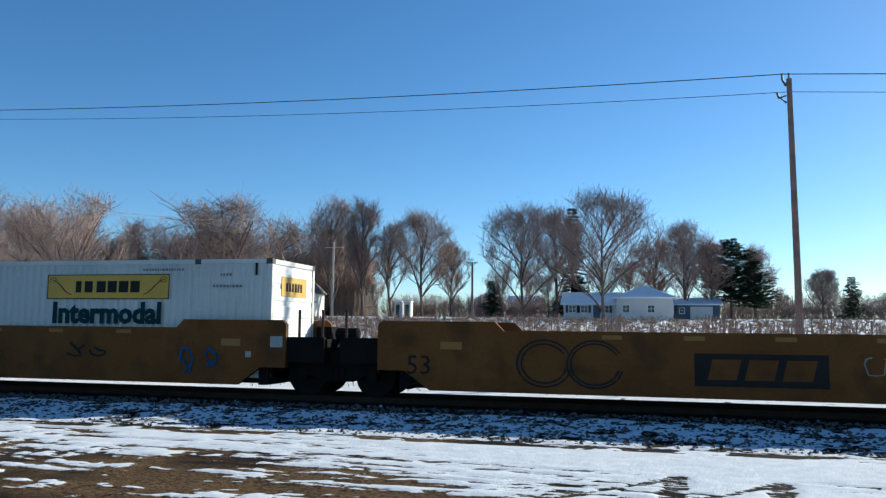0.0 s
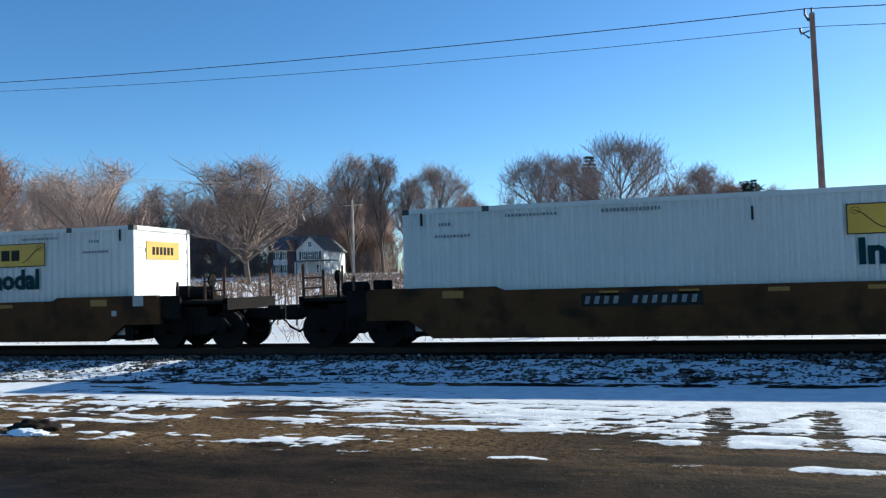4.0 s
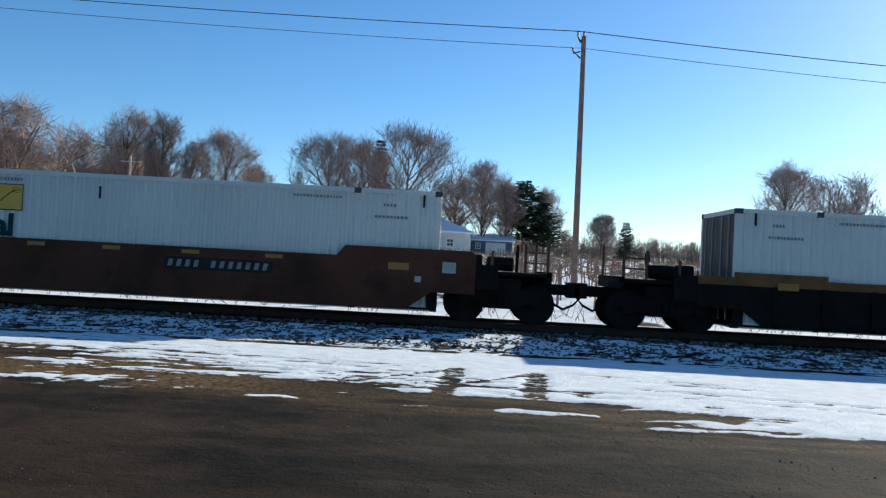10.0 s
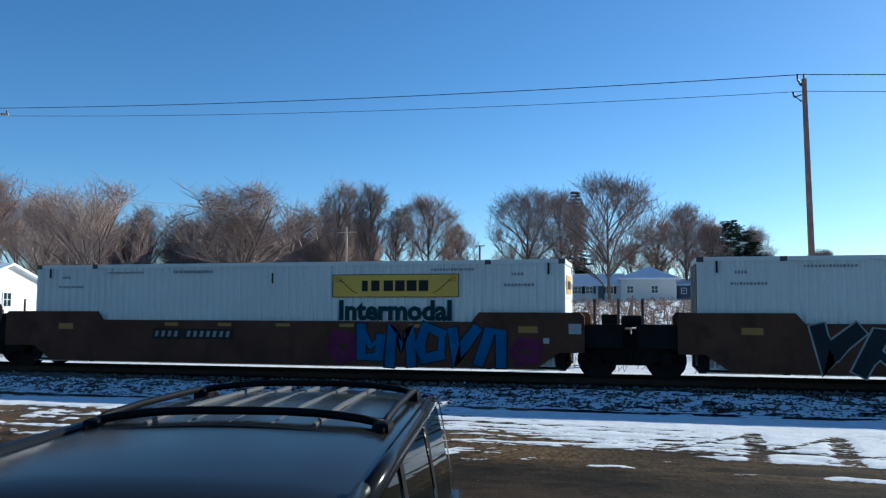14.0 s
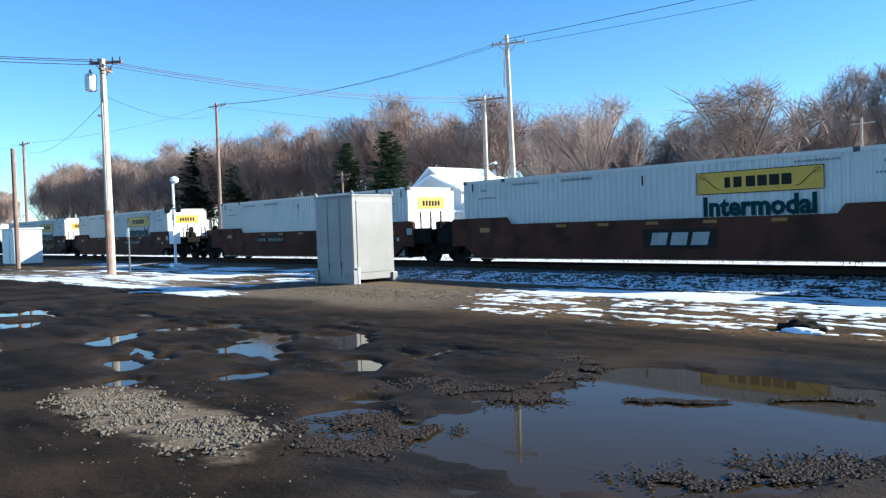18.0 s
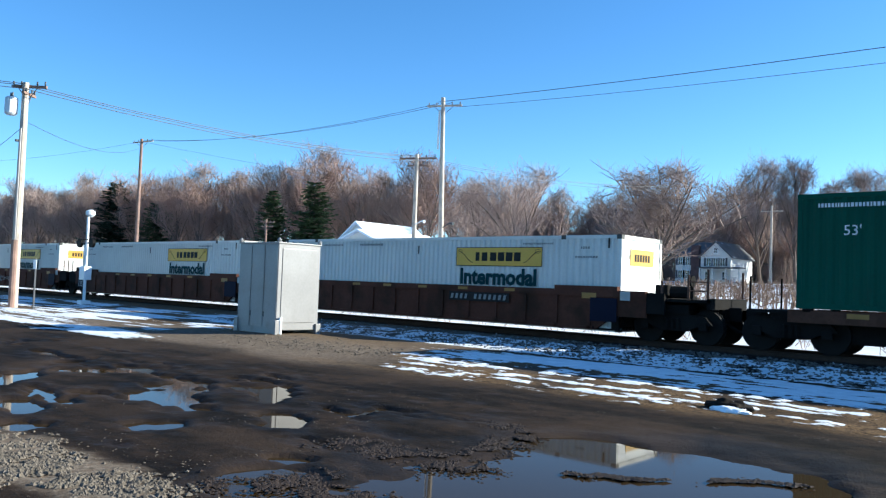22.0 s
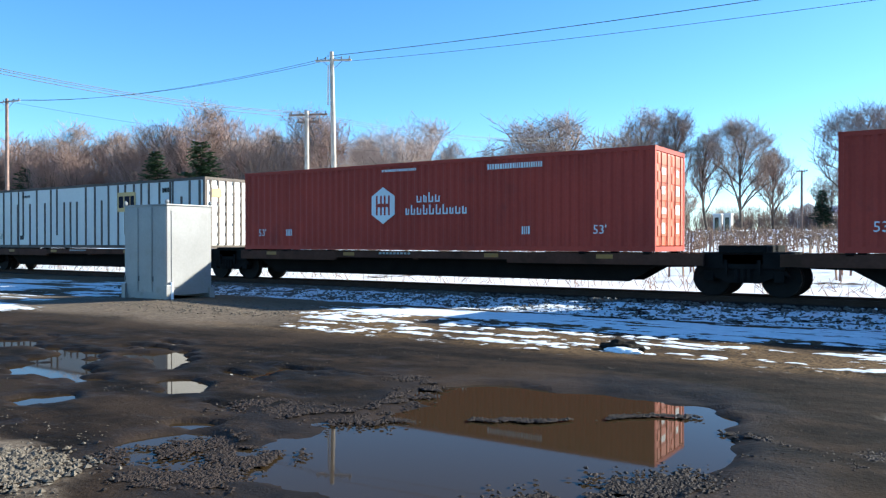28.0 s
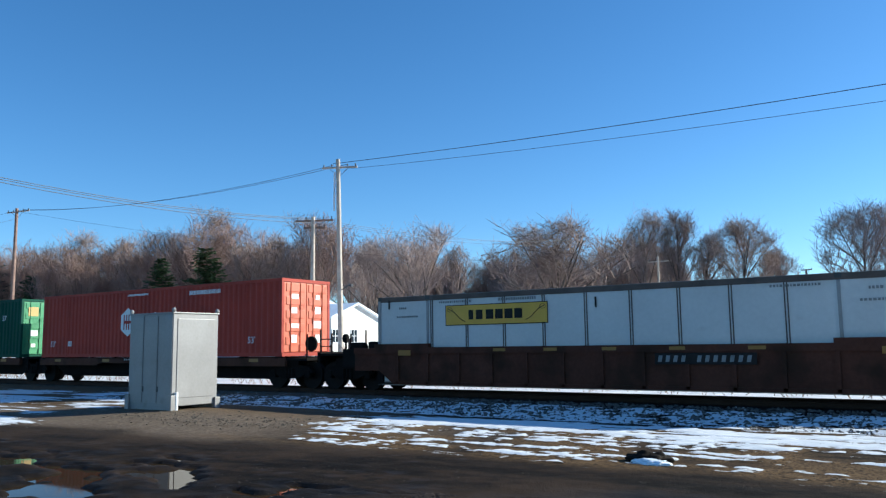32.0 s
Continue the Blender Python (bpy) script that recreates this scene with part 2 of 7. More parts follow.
M["flag_blue"] = mat("navy flag cloth", (0.015, 0.025, 0.1), 0.8, 0, 0.1, 2, 60, 0.1)
M["litter"] = mat("wet leaf litter", (0.026, 0.016, 0.011), 0.8, 0, 0.6, 14, 60, 0.3, (0.12, 0.085, 0.065), 0.15, spec=0.3)
M["mound"] = mat("wet black earth", (0.016, 0.013, 0.01), 0.9, 0, 0.4, 3, 30, 0.5, spec=0.1)
M["snow_lump"] = mat("old snow", (0.8, 0.83, 0.88), 0.6, 0, 0.08, 2, 20, 0.2)
M["white_enamel"] = mat("white enamel", (0.75, 0.76, 0.77), 0.4, 0, 0.06, 2, 20, 0.02)

water = bpy.data.materials.new("muddy water")
water.use_nodes = True
wb = water.node_tree.nodes["Principled BSDF"]
wb.inputs["Base Color"].default_value = (0.034, 0.022, 0.011, 1)
wb.inputs["Specular IOR Level"].default_value = 0.09
wb.inputs["Roughness"].default_value, wb.inputs["IOR"].default_value = 0.03, 1.33
wt = water.node_tree.nodes.new("ShaderNodeTexNoise")
wt.inputs["Scale"].default_value, wt.inputs["Detail"].default_value = 2.5, 3
wbp = water.node_tree.nodes.new("ShaderNodeBump")
wbp.inputs["Strength"].default_value, wbp.inputs["Distance"].default_value = 0.02, 0.01
water.node_tree.links.new(wt.outputs["Fac"], wbp.inputs["Height"])
water.node_tree.links.new(wbp.outputs[0], wb.inputs["Normal"])

glass = bpy.data.materials.new("tinted car glass")
glass.use_nodes = True
gt = glass.node_tree
gb = gt.nodes["Principled BSDF"]
gb.inputs["Base Color"].default_value = (0.003, 0.005, 0.005, 1)
gb.inputs["Roughness"].default_value = 0.03
gb.inputs["Specular IOR Level"].default_value = 0.04
gtr = gt.nodes.new("ShaderNodeBsdfTransparent")
gtr.inputs[0].default_value = (0.16, 0.23, 0.21, 1)
gmx = gt.nodes.new("ShaderNodeMixShader")
gmx.inputs[0].default_value = 0.8
gt.links.new(gtr.outputs[0], gmx.inputs[1])
gt.links.new(gb.outputs[0], gmx.inputs[2])
gt.links.new(gmx.outputs[0], gt.nodes["Material Output"].inputs[0])


# ---- mesh helpers ----
def mesh_of(name, bm, material, smooth=False):
    me = bpy.data.meshes.new(name)
    bm.normal_update()
    bm.to_mesh(me)
    bm.free()
    me.materials.append(material)
    if smooth:
        me.polygons.foreach_set("use_smooth", [True] * len(me.polygons))
    return me


def part(name, bm, material, parent=None, label="", smooth=False):
    ob = new(name, mesh_of(name, bm, material, smooth))
    if parent:
        ob.parent = parent
    if label:
        ob["label"] = label
    return ob


def split_parts(name, bm, material, parent, label=""):
    """Every loose piece of bm as a part of its own."""
    bm.verts.index_update()
    bm.verts.ensure_lookup_table()
    seen = [False] * len(bm.verts)
    made_ = []
    for v in bm.verts:
        if seen[v.index]:
            continue
        stack, group = [v], []
        seen[v.index] = True
        while stack:
            a = stack.pop()
            group.append(a)
            for e in a.link_edges:
                b = e.other_vert(a)
                if not seen[b.index]:
                    seen[b.index] = True
                    stack.append(b)
        at = {a.index: i for i, a in enumerate(group)}
        faces = {f for a in group for f in a.link_faces}
        me_ = bpy.data.meshes.new(name)
        me_.from_pydata([a.co[:] for a in group], [], [[at[w.index] for w in f.verts] for f in sorted(faces, key=lambda f: min(w.index for w in f.verts))])
        me_.materials.append(material)
        ob = new(name, me_)
        ob.parent = parent
        if label:
            ob["label"] = label
        made_.append(ob)
    bm.free()
    return made_


def thing(name, x=0, y=0, z=0, rz=0, label="", category="", group="", kind=""):
    ob = new(name)
    ob.matrix_world = pose(x, y, z, 0, 0, rz)
    return tagged(ob, label, category, group, kind)


def box(bm, x0, x1, y0, y1, z0, z1, bevel=0.0):
    vs = [bm.verts.new((x, y, z)) for x in (x0, x1) for y in (y0, y1) for z in (z0, z1)]
    fs = [bm.faces.new([vs[i] for i in f]) for f in ((0, 1, 3, 2), (4, 6, 7, 5), (0, 4, 5, 1), (2, 3, 7, 6), (0, 2, 6, 4), (1, 5, 7, 3))]
    if bevel:
        es = list({e for f in fs for e in f.edges})
        bmesh.ops.bevel(bm, geom=es, offset=bevel, segments=2, affect="EDGES", profile=0.6)
    return bm


def B(*a, bevel=0.0):
    return box(bmesh.new(), *a, bevel=bevel)


def tube(bm, pts, radii, sides=6, cap=True):
    """A tapered round bar through the points."""
    rings = []
    pts = [Vector(p) for p in pts]
    for i, p in enumerate(pts):
        d = (pts[min(i + 1, len(pts) - 1)] - pts[max(i - 1, 0)]).normalized()
        a = d.orthogonal().normalized()
        b = d.cross(a)
        r = radii[i] if hasattr(radii, "__len__") else radii
        rings.append([bm.verts.new(p + r * (math.cos(2 * math.pi * k / sides) * a + math.sin(2 * math.pi * k / sides) * b)) for k in range(sides)])
    for q, w in zip(rings, rings[1:]):
        for k in range(sides):
            bm.faces.new((q[k], q[(k + 1) % sides], w[(k + 1) % sides], w[k]))
    if cap and sides > 2:
        bm.faces.new(rings[0][::-1])
        bm.faces.new(rings[-1])
    return bm


def prism(bm, poly, y0, y1):
    """A solid with the outline poly in x, z between y0 and y1."""
    a = [bm.verts.new((x, y0, z)) for x, z in poly]
    b = [bm.verts.new((x, y1, z)) for x, z in poly]
    bm.faces.new(a)
    bm.faces.new(b[::-1])
    for i in range(len(poly)):
        j = (i + 1) % len(poly)
        bm.faces.new((a[i], b[i], b[j], a[j]))
    bmesh.ops.recalc_face_normals(bm, faces=bm.faces[:])
    return bm


def text_bm(words, size, depth=0.004, bold=0.0):
    cu = bpy.data.curves.new("words", "FONT")
    cu.body, cu.size, cu.extrude, cu.resolution_u = words, size, depth / 2, 2
    cu.offset = bold
    cu.align_x = "CENTER"
    ob = bpy.data.objects.new("words", cu)
    me = bpy.data.meshes.new_from_object(ob)
    bm = bmesh.new()
    bm.from_mesh(me)
    bpy.data.objects.remove(ob)
    bpy.data.curves.remove(cu)
    bpy.data.meshes.remove(me)
    bmesh.ops.transform(bm, matrix=Matrix.Rotation(radians(90), 4, "X"), verts=bm.verts[:])
    return bm


def shifted(bm, x=0, y=0, z=0, rz=0, s=1.0):
    bmesh.ops.transform(bm, matrix=Matrix.Translation((x, y, z)) @ Matrix.Rotation(radians(rz), 4, "Z") @ Matrix.Scale(s, 4), verts=bm.verts[:])
    return bm


def lattice(ix, iy, seed):
    h = (ix.astype(np.int64) * 374761393 + iy.astype(np.int64) * 668265263 + seed * 974634777) & 0x7FFFFFFF
    h = ((h ^ (h >> 13)) * 1274126177) & 0x7FFFFFFF
    return ((h ^ (h >> 16)) & 0xFFFF) / 65535.0


def fnoise(x, y, scale, octaves=4, seed=1):
    """Fractal noise in 0..1 over arrays."""
    out, amp, tot, s = 0.0, 1.0, 0.0, 1.0 / scale
    for o in range(octaves):
        u, v = x * s, y * s
        iu, iv = np.floor(u), np.floor(v)
        fu, fv = u - iu, v - iv
        fu, fv = fu * fu * (3 - 2 * fu), fv * fv * (3 - 2 * fv)
        a, b = lattice(iu, iv, seed + o), lattice(iu + 1, iv, seed + o)
        c, d = lattice(iu, iv + 1, seed + o), lattice(iu + 1, iv + 1, seed + o)
        out = out + amp * ((a * (1 - fu) + b * fu) * (1 - fv) + (c * (1 - fu) + d * fu) * fv)
        tot += amp
        amp *= 0.5
        s *= 2
    return out / tot


def sstep(a, b, v):
    t = np.clip((v - a) / (b - a), 0, 1)
    return t * t * (3 - 2 * t)


# ---- ground ----
def land(x, y):
    """Height of the land before small relief."""
    z = 0.13 * sstep(16.3, 19.3, y) - 0.03 * sstep(23.4, 25.2, y)
    z = z + 0.037 * np.clip(y - 25.5, 0, 95) + 0.012 * np.clip(y - 120.5, 0, 300)
    pad = np.exp(-(((x + 24.0) / 4.5) ** 2 + ((y - 13.6) / 2.2) ** 2) * 1.2)
    return z + 0.1 * pad


def gz(x, y):
    return float(land(np.float64(x), np.float64(y)))


def blob(x, y, cx, cy, rx, ry, turn=0.0):
    c, s = math.cos(radians(turn)), math.sin(radians(turn))
    u, v = ((x - cx) * c + (y - cy) * s) / rx, (-(x - cx) * s + (y - cy) * c) / ry
    return 1 - np.sqrt(u * u + v * v)


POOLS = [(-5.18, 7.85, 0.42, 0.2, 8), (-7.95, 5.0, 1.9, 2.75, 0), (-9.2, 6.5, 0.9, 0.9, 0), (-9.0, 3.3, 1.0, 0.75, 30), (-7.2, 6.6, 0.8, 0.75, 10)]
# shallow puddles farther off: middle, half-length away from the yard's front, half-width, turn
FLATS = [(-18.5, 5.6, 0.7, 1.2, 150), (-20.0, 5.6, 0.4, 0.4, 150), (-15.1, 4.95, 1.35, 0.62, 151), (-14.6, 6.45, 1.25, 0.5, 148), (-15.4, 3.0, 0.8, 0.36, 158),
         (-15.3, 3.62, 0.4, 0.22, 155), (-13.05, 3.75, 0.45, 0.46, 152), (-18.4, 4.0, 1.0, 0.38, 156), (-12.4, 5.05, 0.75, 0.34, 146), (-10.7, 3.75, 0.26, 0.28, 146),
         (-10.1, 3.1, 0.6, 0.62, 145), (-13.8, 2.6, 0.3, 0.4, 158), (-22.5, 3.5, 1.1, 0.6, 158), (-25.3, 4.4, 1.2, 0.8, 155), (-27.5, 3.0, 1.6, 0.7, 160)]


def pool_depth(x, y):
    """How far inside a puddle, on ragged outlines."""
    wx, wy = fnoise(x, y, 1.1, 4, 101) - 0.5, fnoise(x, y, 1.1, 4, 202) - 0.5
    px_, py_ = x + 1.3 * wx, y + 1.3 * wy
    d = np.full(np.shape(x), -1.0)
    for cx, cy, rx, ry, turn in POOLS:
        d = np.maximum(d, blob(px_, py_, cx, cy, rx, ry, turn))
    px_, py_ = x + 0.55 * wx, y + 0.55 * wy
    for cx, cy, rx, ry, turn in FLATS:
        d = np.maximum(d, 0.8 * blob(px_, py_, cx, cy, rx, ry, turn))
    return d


def spaced(lo, a, b, hi, step, grow=1.16):
    out = list(np.arange(a, b, step))
    for end, sign in ((hi, 1), (lo, -1)):
        v, s, extra = (out[-1] if sign > 0 else out[0]), step, []
        while (end - v) * sign > 0:
            s *= grow
            v += s * sign
            extra.append(v)
        out = out + extra if sign > 0 else extra[::-1] + out
    return np.array(out)


gxs = spaced(-3500, -24, 6, 3500, 0.085, 1.07)
gys = spaced(-3000, 0.6, 18.4, 4000, 0.085, 1.09)
X, Y = np.meshgrid(gxs, gys)
Z = land(X, Y)
near = sstep(-8, -2, Y) * (1 - sstep(19, 22, Y)) * sstep(-60, -40, X) * (1 - sstep(10, 25, X))
fine_n = fnoise(X, Y, 0.35, 4, 3)
mid_n = fnoise(X, Y, 1.6, 4, 9)
big_n = fnoise(X, Y, 7.0, 4, 17)
lot = 1 - sstep(9.6, 11.2, Y + 1.6 * (mid_n - 0.5))
seep = fnoise(X * 0.45, Y * 1.2, 0.8, 5, 303)
seep_zone = sstep(-33, -27, X) * (1 - sstep(-11.5, -9.5, X)) * sstep(2.2, 3.4, Y) * (1 - sstep(7.0, 8.6, Y))
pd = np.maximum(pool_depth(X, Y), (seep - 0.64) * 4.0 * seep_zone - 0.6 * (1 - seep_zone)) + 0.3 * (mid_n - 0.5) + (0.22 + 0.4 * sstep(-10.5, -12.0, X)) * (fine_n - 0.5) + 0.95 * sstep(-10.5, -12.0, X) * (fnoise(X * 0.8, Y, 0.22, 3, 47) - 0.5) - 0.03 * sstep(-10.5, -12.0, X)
grit = fnoise(X, Y, 0.17, 3, 41)
relief = 0.03 * (mid_n - 0.5) + 0.016 * (fine_n - 0.5) + 0.014 * (grit - 0.5) + 0.02
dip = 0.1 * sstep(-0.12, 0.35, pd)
Z = Z + near * (np.maximum(relief, -0.005) * (0.6 + 0.4 * lot) - dip)
slope = sstep(15.6, 16.6, Y) * (1 - sstep(19.2, 19.8, Y))
Z = Z + near * slope * 0.07 * (fine_n - 0.5)
# snow cover: strip before the track, streaks on the grass, field behind
streak = fnoise(X * 0.22, Y * 1.5, 0.5, 5, 31)
thin = fnoise(X * 0.3, Y * 3.2, 0.5, 5, 83)
edge = 10.95 - 0.25 * np.clip(X, -3, 8) + 0.16 * np.clip(-X - 3, 0, 12)
solid = sstep(-0.3, 0.45, Y - edge + 4.2 * (streak - 0.5) * (1 - 0.75 * sstep(1.0, 2.4, Y - edge)) + 0.8 * (fine_n - .5) + (2.6 + 2.2 * sstep(0.5, -2.5, X)) * (thin - .5) * (1 - 0.45 * sstep(1.2, 2.8, Y - edge))) * sstep(-9.5, -3.0, X + 3.0 * (mid_n - 0.5))
grassy = sstep(9.6, 10.6, Y + 0.8 * (mid_n - .5)) * (1 - sstep(15.4, 16.0, Y)) * sstep(-19, -16, X + 4 * (mid_n - .5)) * (1 - sstep(-6.5, -2.5, X + 3 * (big_n - .5)))
streaks = grassy * sstep(0.47, 0.6, 0.26 * streak + 0.26 * thin + 0.26 * fine_n + 0.22 * grit + 0.04 * sstep(12.5, 14, Y) + 0.1 * (mid_n - .5))
band = sstep(13.5, 14.1, Y + 1.2 * (mid_n - .5)) * (1 - sstep(15.6, 16.2, Y + .8 * (mid_n - .5))) * sstep(-19, -15, X + 5 * (mid_n - .5)) * sstep(0.4, 0.52, 0.5 * streak + 0.5 * thin)
leftsnow = sstep(8.5, 9.1, Y + 2.2 * (mid_n - .5) + 1.5 * (streak - .5)) * (1 - sstep(12.0, 13.4, Y + 2 * (mid_n - .5))) * (1 - sstep(-25.5, -22.5, X + 2.5 * (mid_n - .5))) * sstep(-58, -44, X) * sstep(0.47, 0.63, 0.35 * streak + .3 * big_n + 0.35 * thin + 0.13 * (1 - sstep(9.6, 10.8, Y + (mid_n - .5))))
farleft = sstep(9, 10, Y) * (1 - sstep(15, 17, Y)) * (1 - sstep(-92, -78, X)) * sstep(.4, .5, big_n)
ballast_snow = sstep(15.6, 16.2, Y) * (1 - sstep(18.6, 19.3, Y)) * sstep(0.37, 0.5, 0.45 * fine_n + 0.55 * fnoise(X * 0.8, Y, 0.17, 3, 77) + 0.12 * (mid_n - .5)) * sstep(-34, -20, X + 4 * (mid_n - .5))
field = sstep(24.0, 25.5, Y) * sstep(0.33, 0.45, fnoise(X, Y, 3.0, 5, 57) + 0.12)
under = sstep(22.5, 22.8, Y) * (1 - sstep(25.0, 25.8, Y)) * sstep(.2, .32, fine_n)
patchy = sstep(11.2, 12.4, Y + 2 * (mid_n - .5)) * (1 - sstep(17.5, 19.0, Y)) * (1 - sstep(-27.0, -24.0, X + 2.5 * (mid_n - .5))) * sstep(-64, -54, X) * sstep(0.47, 0.56, 0.4 * streak + 0.3 * big_n + 0.3 * mid_n)
snow = np.maximum.reduce([patchy, solid * (1 - sstep(15.6, 16.2, Y)), streaks, band, leftsnow, farleft, ballast_snow, field, under])
# wheel marks pressed through the snow
def strip(x0, y0, x1, y1, w):
    dx, dy = x1 - x0, y1 - y0
    n2 = dx * dx + dy * dy
    t = np.clip(((X - x0) * dx + (Y - y0) * dy) / n2, 0, 1)
    d = np.hypot(X - x0 - t * dx, Y - y0 - t * dy)
    return 1 - sstep(w * 0.7, w, d + 0.1 * (fine_n - .5))
marks = np.maximum.reduce([strip(-0.56, 10.6, -0.28, 13.35, 0.19), strip(0.6, 10.3, 0.95, 13.2, 0.2), strip(-1.7, 11.6, -0.35, 13.3, 0.09), strip(-0.5, 11.5, 0.8, 13.1, 0.09)])
ruts = np.maximum.reduce([strip(-12, 13.2, -4, 12.2, 0.12), strip(-4, 12.2, 1.0, 10.9, 0.12), strip(-12, 12.2, -4.5, 11.4, 0.12), strip(-9, 12.9, -3.2, 11.6, .1), strip(-3.2, 11.6, -1.2, 10.7, .1)]) * sstep(.35, .6, fine_n)
lines = np.maximum.reduce([strip(-9, 13.7, -1, 12.75, 0.07), strip(-1, 12.75, 7, 11.3, 0.07), strip(-7, 13.2, 1, 12.0, 0.06), strip(1, 12.0, 8, 10.4, 0.06), strip(-4, 13.9, 5, 12.5, 0.06), strip(-2, 12.2, 3, 10.9, 0.06), strip(0.5, 13.6, 8, 12.2, 0.07)]) * sstep(.42, .56, mid_n + 0.3 * (fine_n - .5))
toe = sstep(15.35, 15.6, Y + 0.25 * (mid_n - .5)) * (1 - sstep(15.85, 16.15, Y + 0.3 * (mid_n - .5))) * sstep(-22, -16, X)
snow = snow * (1 - 0.75 * toe * sstep(0.36, 0.5, fine_n))
rows_ = fnoise(X * 0.1, (Y + 0.13 * X) * 3.4, 0.5, 4, 91)
streaked = sstep(0.5, 0.6, rows_ + 0.12 * (fine_n - .5)) * (1 - sstep(1.6, 3.2, Y - edge)) * sstep(-10, -6, X) * (1 - sstep(-2.5, 0.5, X)) * (1 - sstep(15.0, 15.6, Y))
snow = snow * (1 - 0.6 * streaked) * (1 - 0.75 * lines)
snow = snow * (1 - 0.6 * marks) * (1 - 0.85 * ruts)
grass = np.maximum(grassy, sstep(9.8, 10.6, Y) * (1 - sstep(16, 17, Y)) * sstep(-13, -5, X) * (1 - sstep(-4, -1, X))) * sstep(0.3, 0.5, mid_n)
grass = np.maximum(grass, sstep(12, 14, Y) * (1 - sstep(19, 20, Y)) * (1 - sstep(-22, -16, X)) * 0.6)
grass = np.maximum(grass, 0.5 * sstep(-2.0, -1.0, Y - edge + 1.6 * (thin - .5)) * (1 - sstep(0.4, 1.0, Y - edge)) * sstep(-12, -6, X) * (1 - sstep(8, 12, X)) * sstep(0.35, 0.5, thin))
stony = np.maximum.reduce([sstep(0.0, 0.5, blob(X, Y, -11.7, 1.9, 2.2, 0.62, 0) + 0.9 * (fine_n - .5)), sstep(0.1, 0.5, blob(X, Y, -20, 2.0, 1.6, .5, 5) + .8 * (fine_n - .5)), 0.95 * np.exp(-(((X + 21.5) / 7.0) ** 2 + ((Y - 13.0) / 2.4) ** 2)), 0.75 * sstep(9.0, 10.4, Y + 1.2 * (mid_n - .5)) * (1 - sstep(12.5, 14, Y)) * (1 - sstep(-20, -14, X)) * sstep(-60, -45, X), 0.8 * sstep(13.0, 16.0, Y) * (1 - sstep(-20, -16, X)) * (1 - sstep(24, 25, Y))])
Z = Z + near * (0.035 * snow * (1 - slope) + 0.02 * stony * (fine_n - 0.3))
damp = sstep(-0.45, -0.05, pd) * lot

me = bpy.data.meshes.new("ground")
nx, ny = len(gxs), len(gys)
co = np.stack([X.ravel(), Y.ravel(), Z.ravel()], 1)
idx = np.arange(nx * ny).reshape(ny, nx)
quads = np.stack([idx[:-1, :-1], idx[:-1, 1:], idx[1:, 1:], idx[1:, :-1]], -1).reshape(-1, 4)
me.vertices.add(len(co))
me.vertices.foreach_set("co", co.ravel())
me.loops.add(quads.size)
me.loops.foreach_set("vertex_index", quads.ravel())
me.polygons.add(len(quads))
me.polygons.foreach_set("loop_start", np.arange(0, quads.size, 4))
me.update(calc_edges=True)
me.polygons.foreach_set("use_smooth", np.ones(len(quads), bool))
for key, val in (("snow", snow), ("grass", grass), ("stony", stony), ("damp", damp)):
    at = me.attributes.new(key, "FLOAT", "POINT")
    at.data.foreach_set("value", np.asarray(val, np.float32).ravel())

gm = bpy.data.materials.new("thawing yard")
gm.use_nodes = True
gn, gl = gm.node_tree.nodes, gm.node_tree.links
gb2 = gn["Principled BSDF"]


def gattr(key):
    a = gn.new("ShaderNodeAttribute")
    a.attribute_name = key
    return a.outputs["Fac"]


def gnoise(s, d=6.0):
    k = gn.new("ShaderNodeTexNoise")
    k.inputs["Scale"].default_value, k.inputs["Detail"].default_value = s, d
    gl.new(gco, k.inputs["Vector"])
    return k.outputs["Fac"]


def gmap(v, a, b, c=0.0, d=1.0):
    k = gn.new("ShaderNodeMapRange")
    gl.new(v, k.inputs["Value"])
    for key, val in (("From Min", a), ("From Max", b), ("To Min", c), ("To Max", d)):
        k.inputs[key].default_value = val
    return k.outputs["Result"]


def gop(op, a, b):
    k = gn.new("ShaderNodeMath")
    k.operation = op
    for i, v in enumerate((a, b)):
        if isinstance(v, (int, float)):
            k.inputs[i].default_value = v
        else:
            gl.new(v, k.inputs[i])
    return k.outputs[0]


def gmix(f, a, b):
    k = gn.new("ShaderNodeMix")
    k.data_type = "RGBA"
    gl.new(f, k.inputs["Factor"])
    for key, v in (("A", a), ("B", b)):
        if isinstance(v, tuple):
            k.inputs[key].default_value = (*v, 1)
        else:
            gl.new(v, k.inputs[key])
    return k.outputs["Result"]


gco = gn.new("ShaderNodeTexCoord").outputs["Object"]
n_fine, n_mid, n_peb = gnoise(45), gnoise(3.5), gnoise(14)
vor = gn.new("ShaderNodeTexVoronoi")
vor.inputs["Scale"].default_value = 22
gl.new(gco, vor.inputs["Vector"])
n_track = gn.new("ShaderNodeTexNoise")
n_track.inputs["Scale"].default_value, n_track.inputs["Detail"].default_value = 1.0, 7
stretch = gn.new("ShaderNodeVectorMath")
stretch.operation = "MULTIPLY"
stretch.inputs[1].default_value = (0.35, 1.6, 1)
gl.new(gco, stretch.inputs[0])
gl.new(stretch.outputs[0], n_track.inputs["Vector"])
dirt_c = gmix(gmap(n_track.outputs["Fac"], 0.43, 0.57), (0.005, 0.0036, 0.0028), (0.025, 0.0162, 0.0108))
dirt_c = gmix(gmap(n_mid, 0.48, 0.6), dirt_c, (0.0118, 0.0082, 0.006))
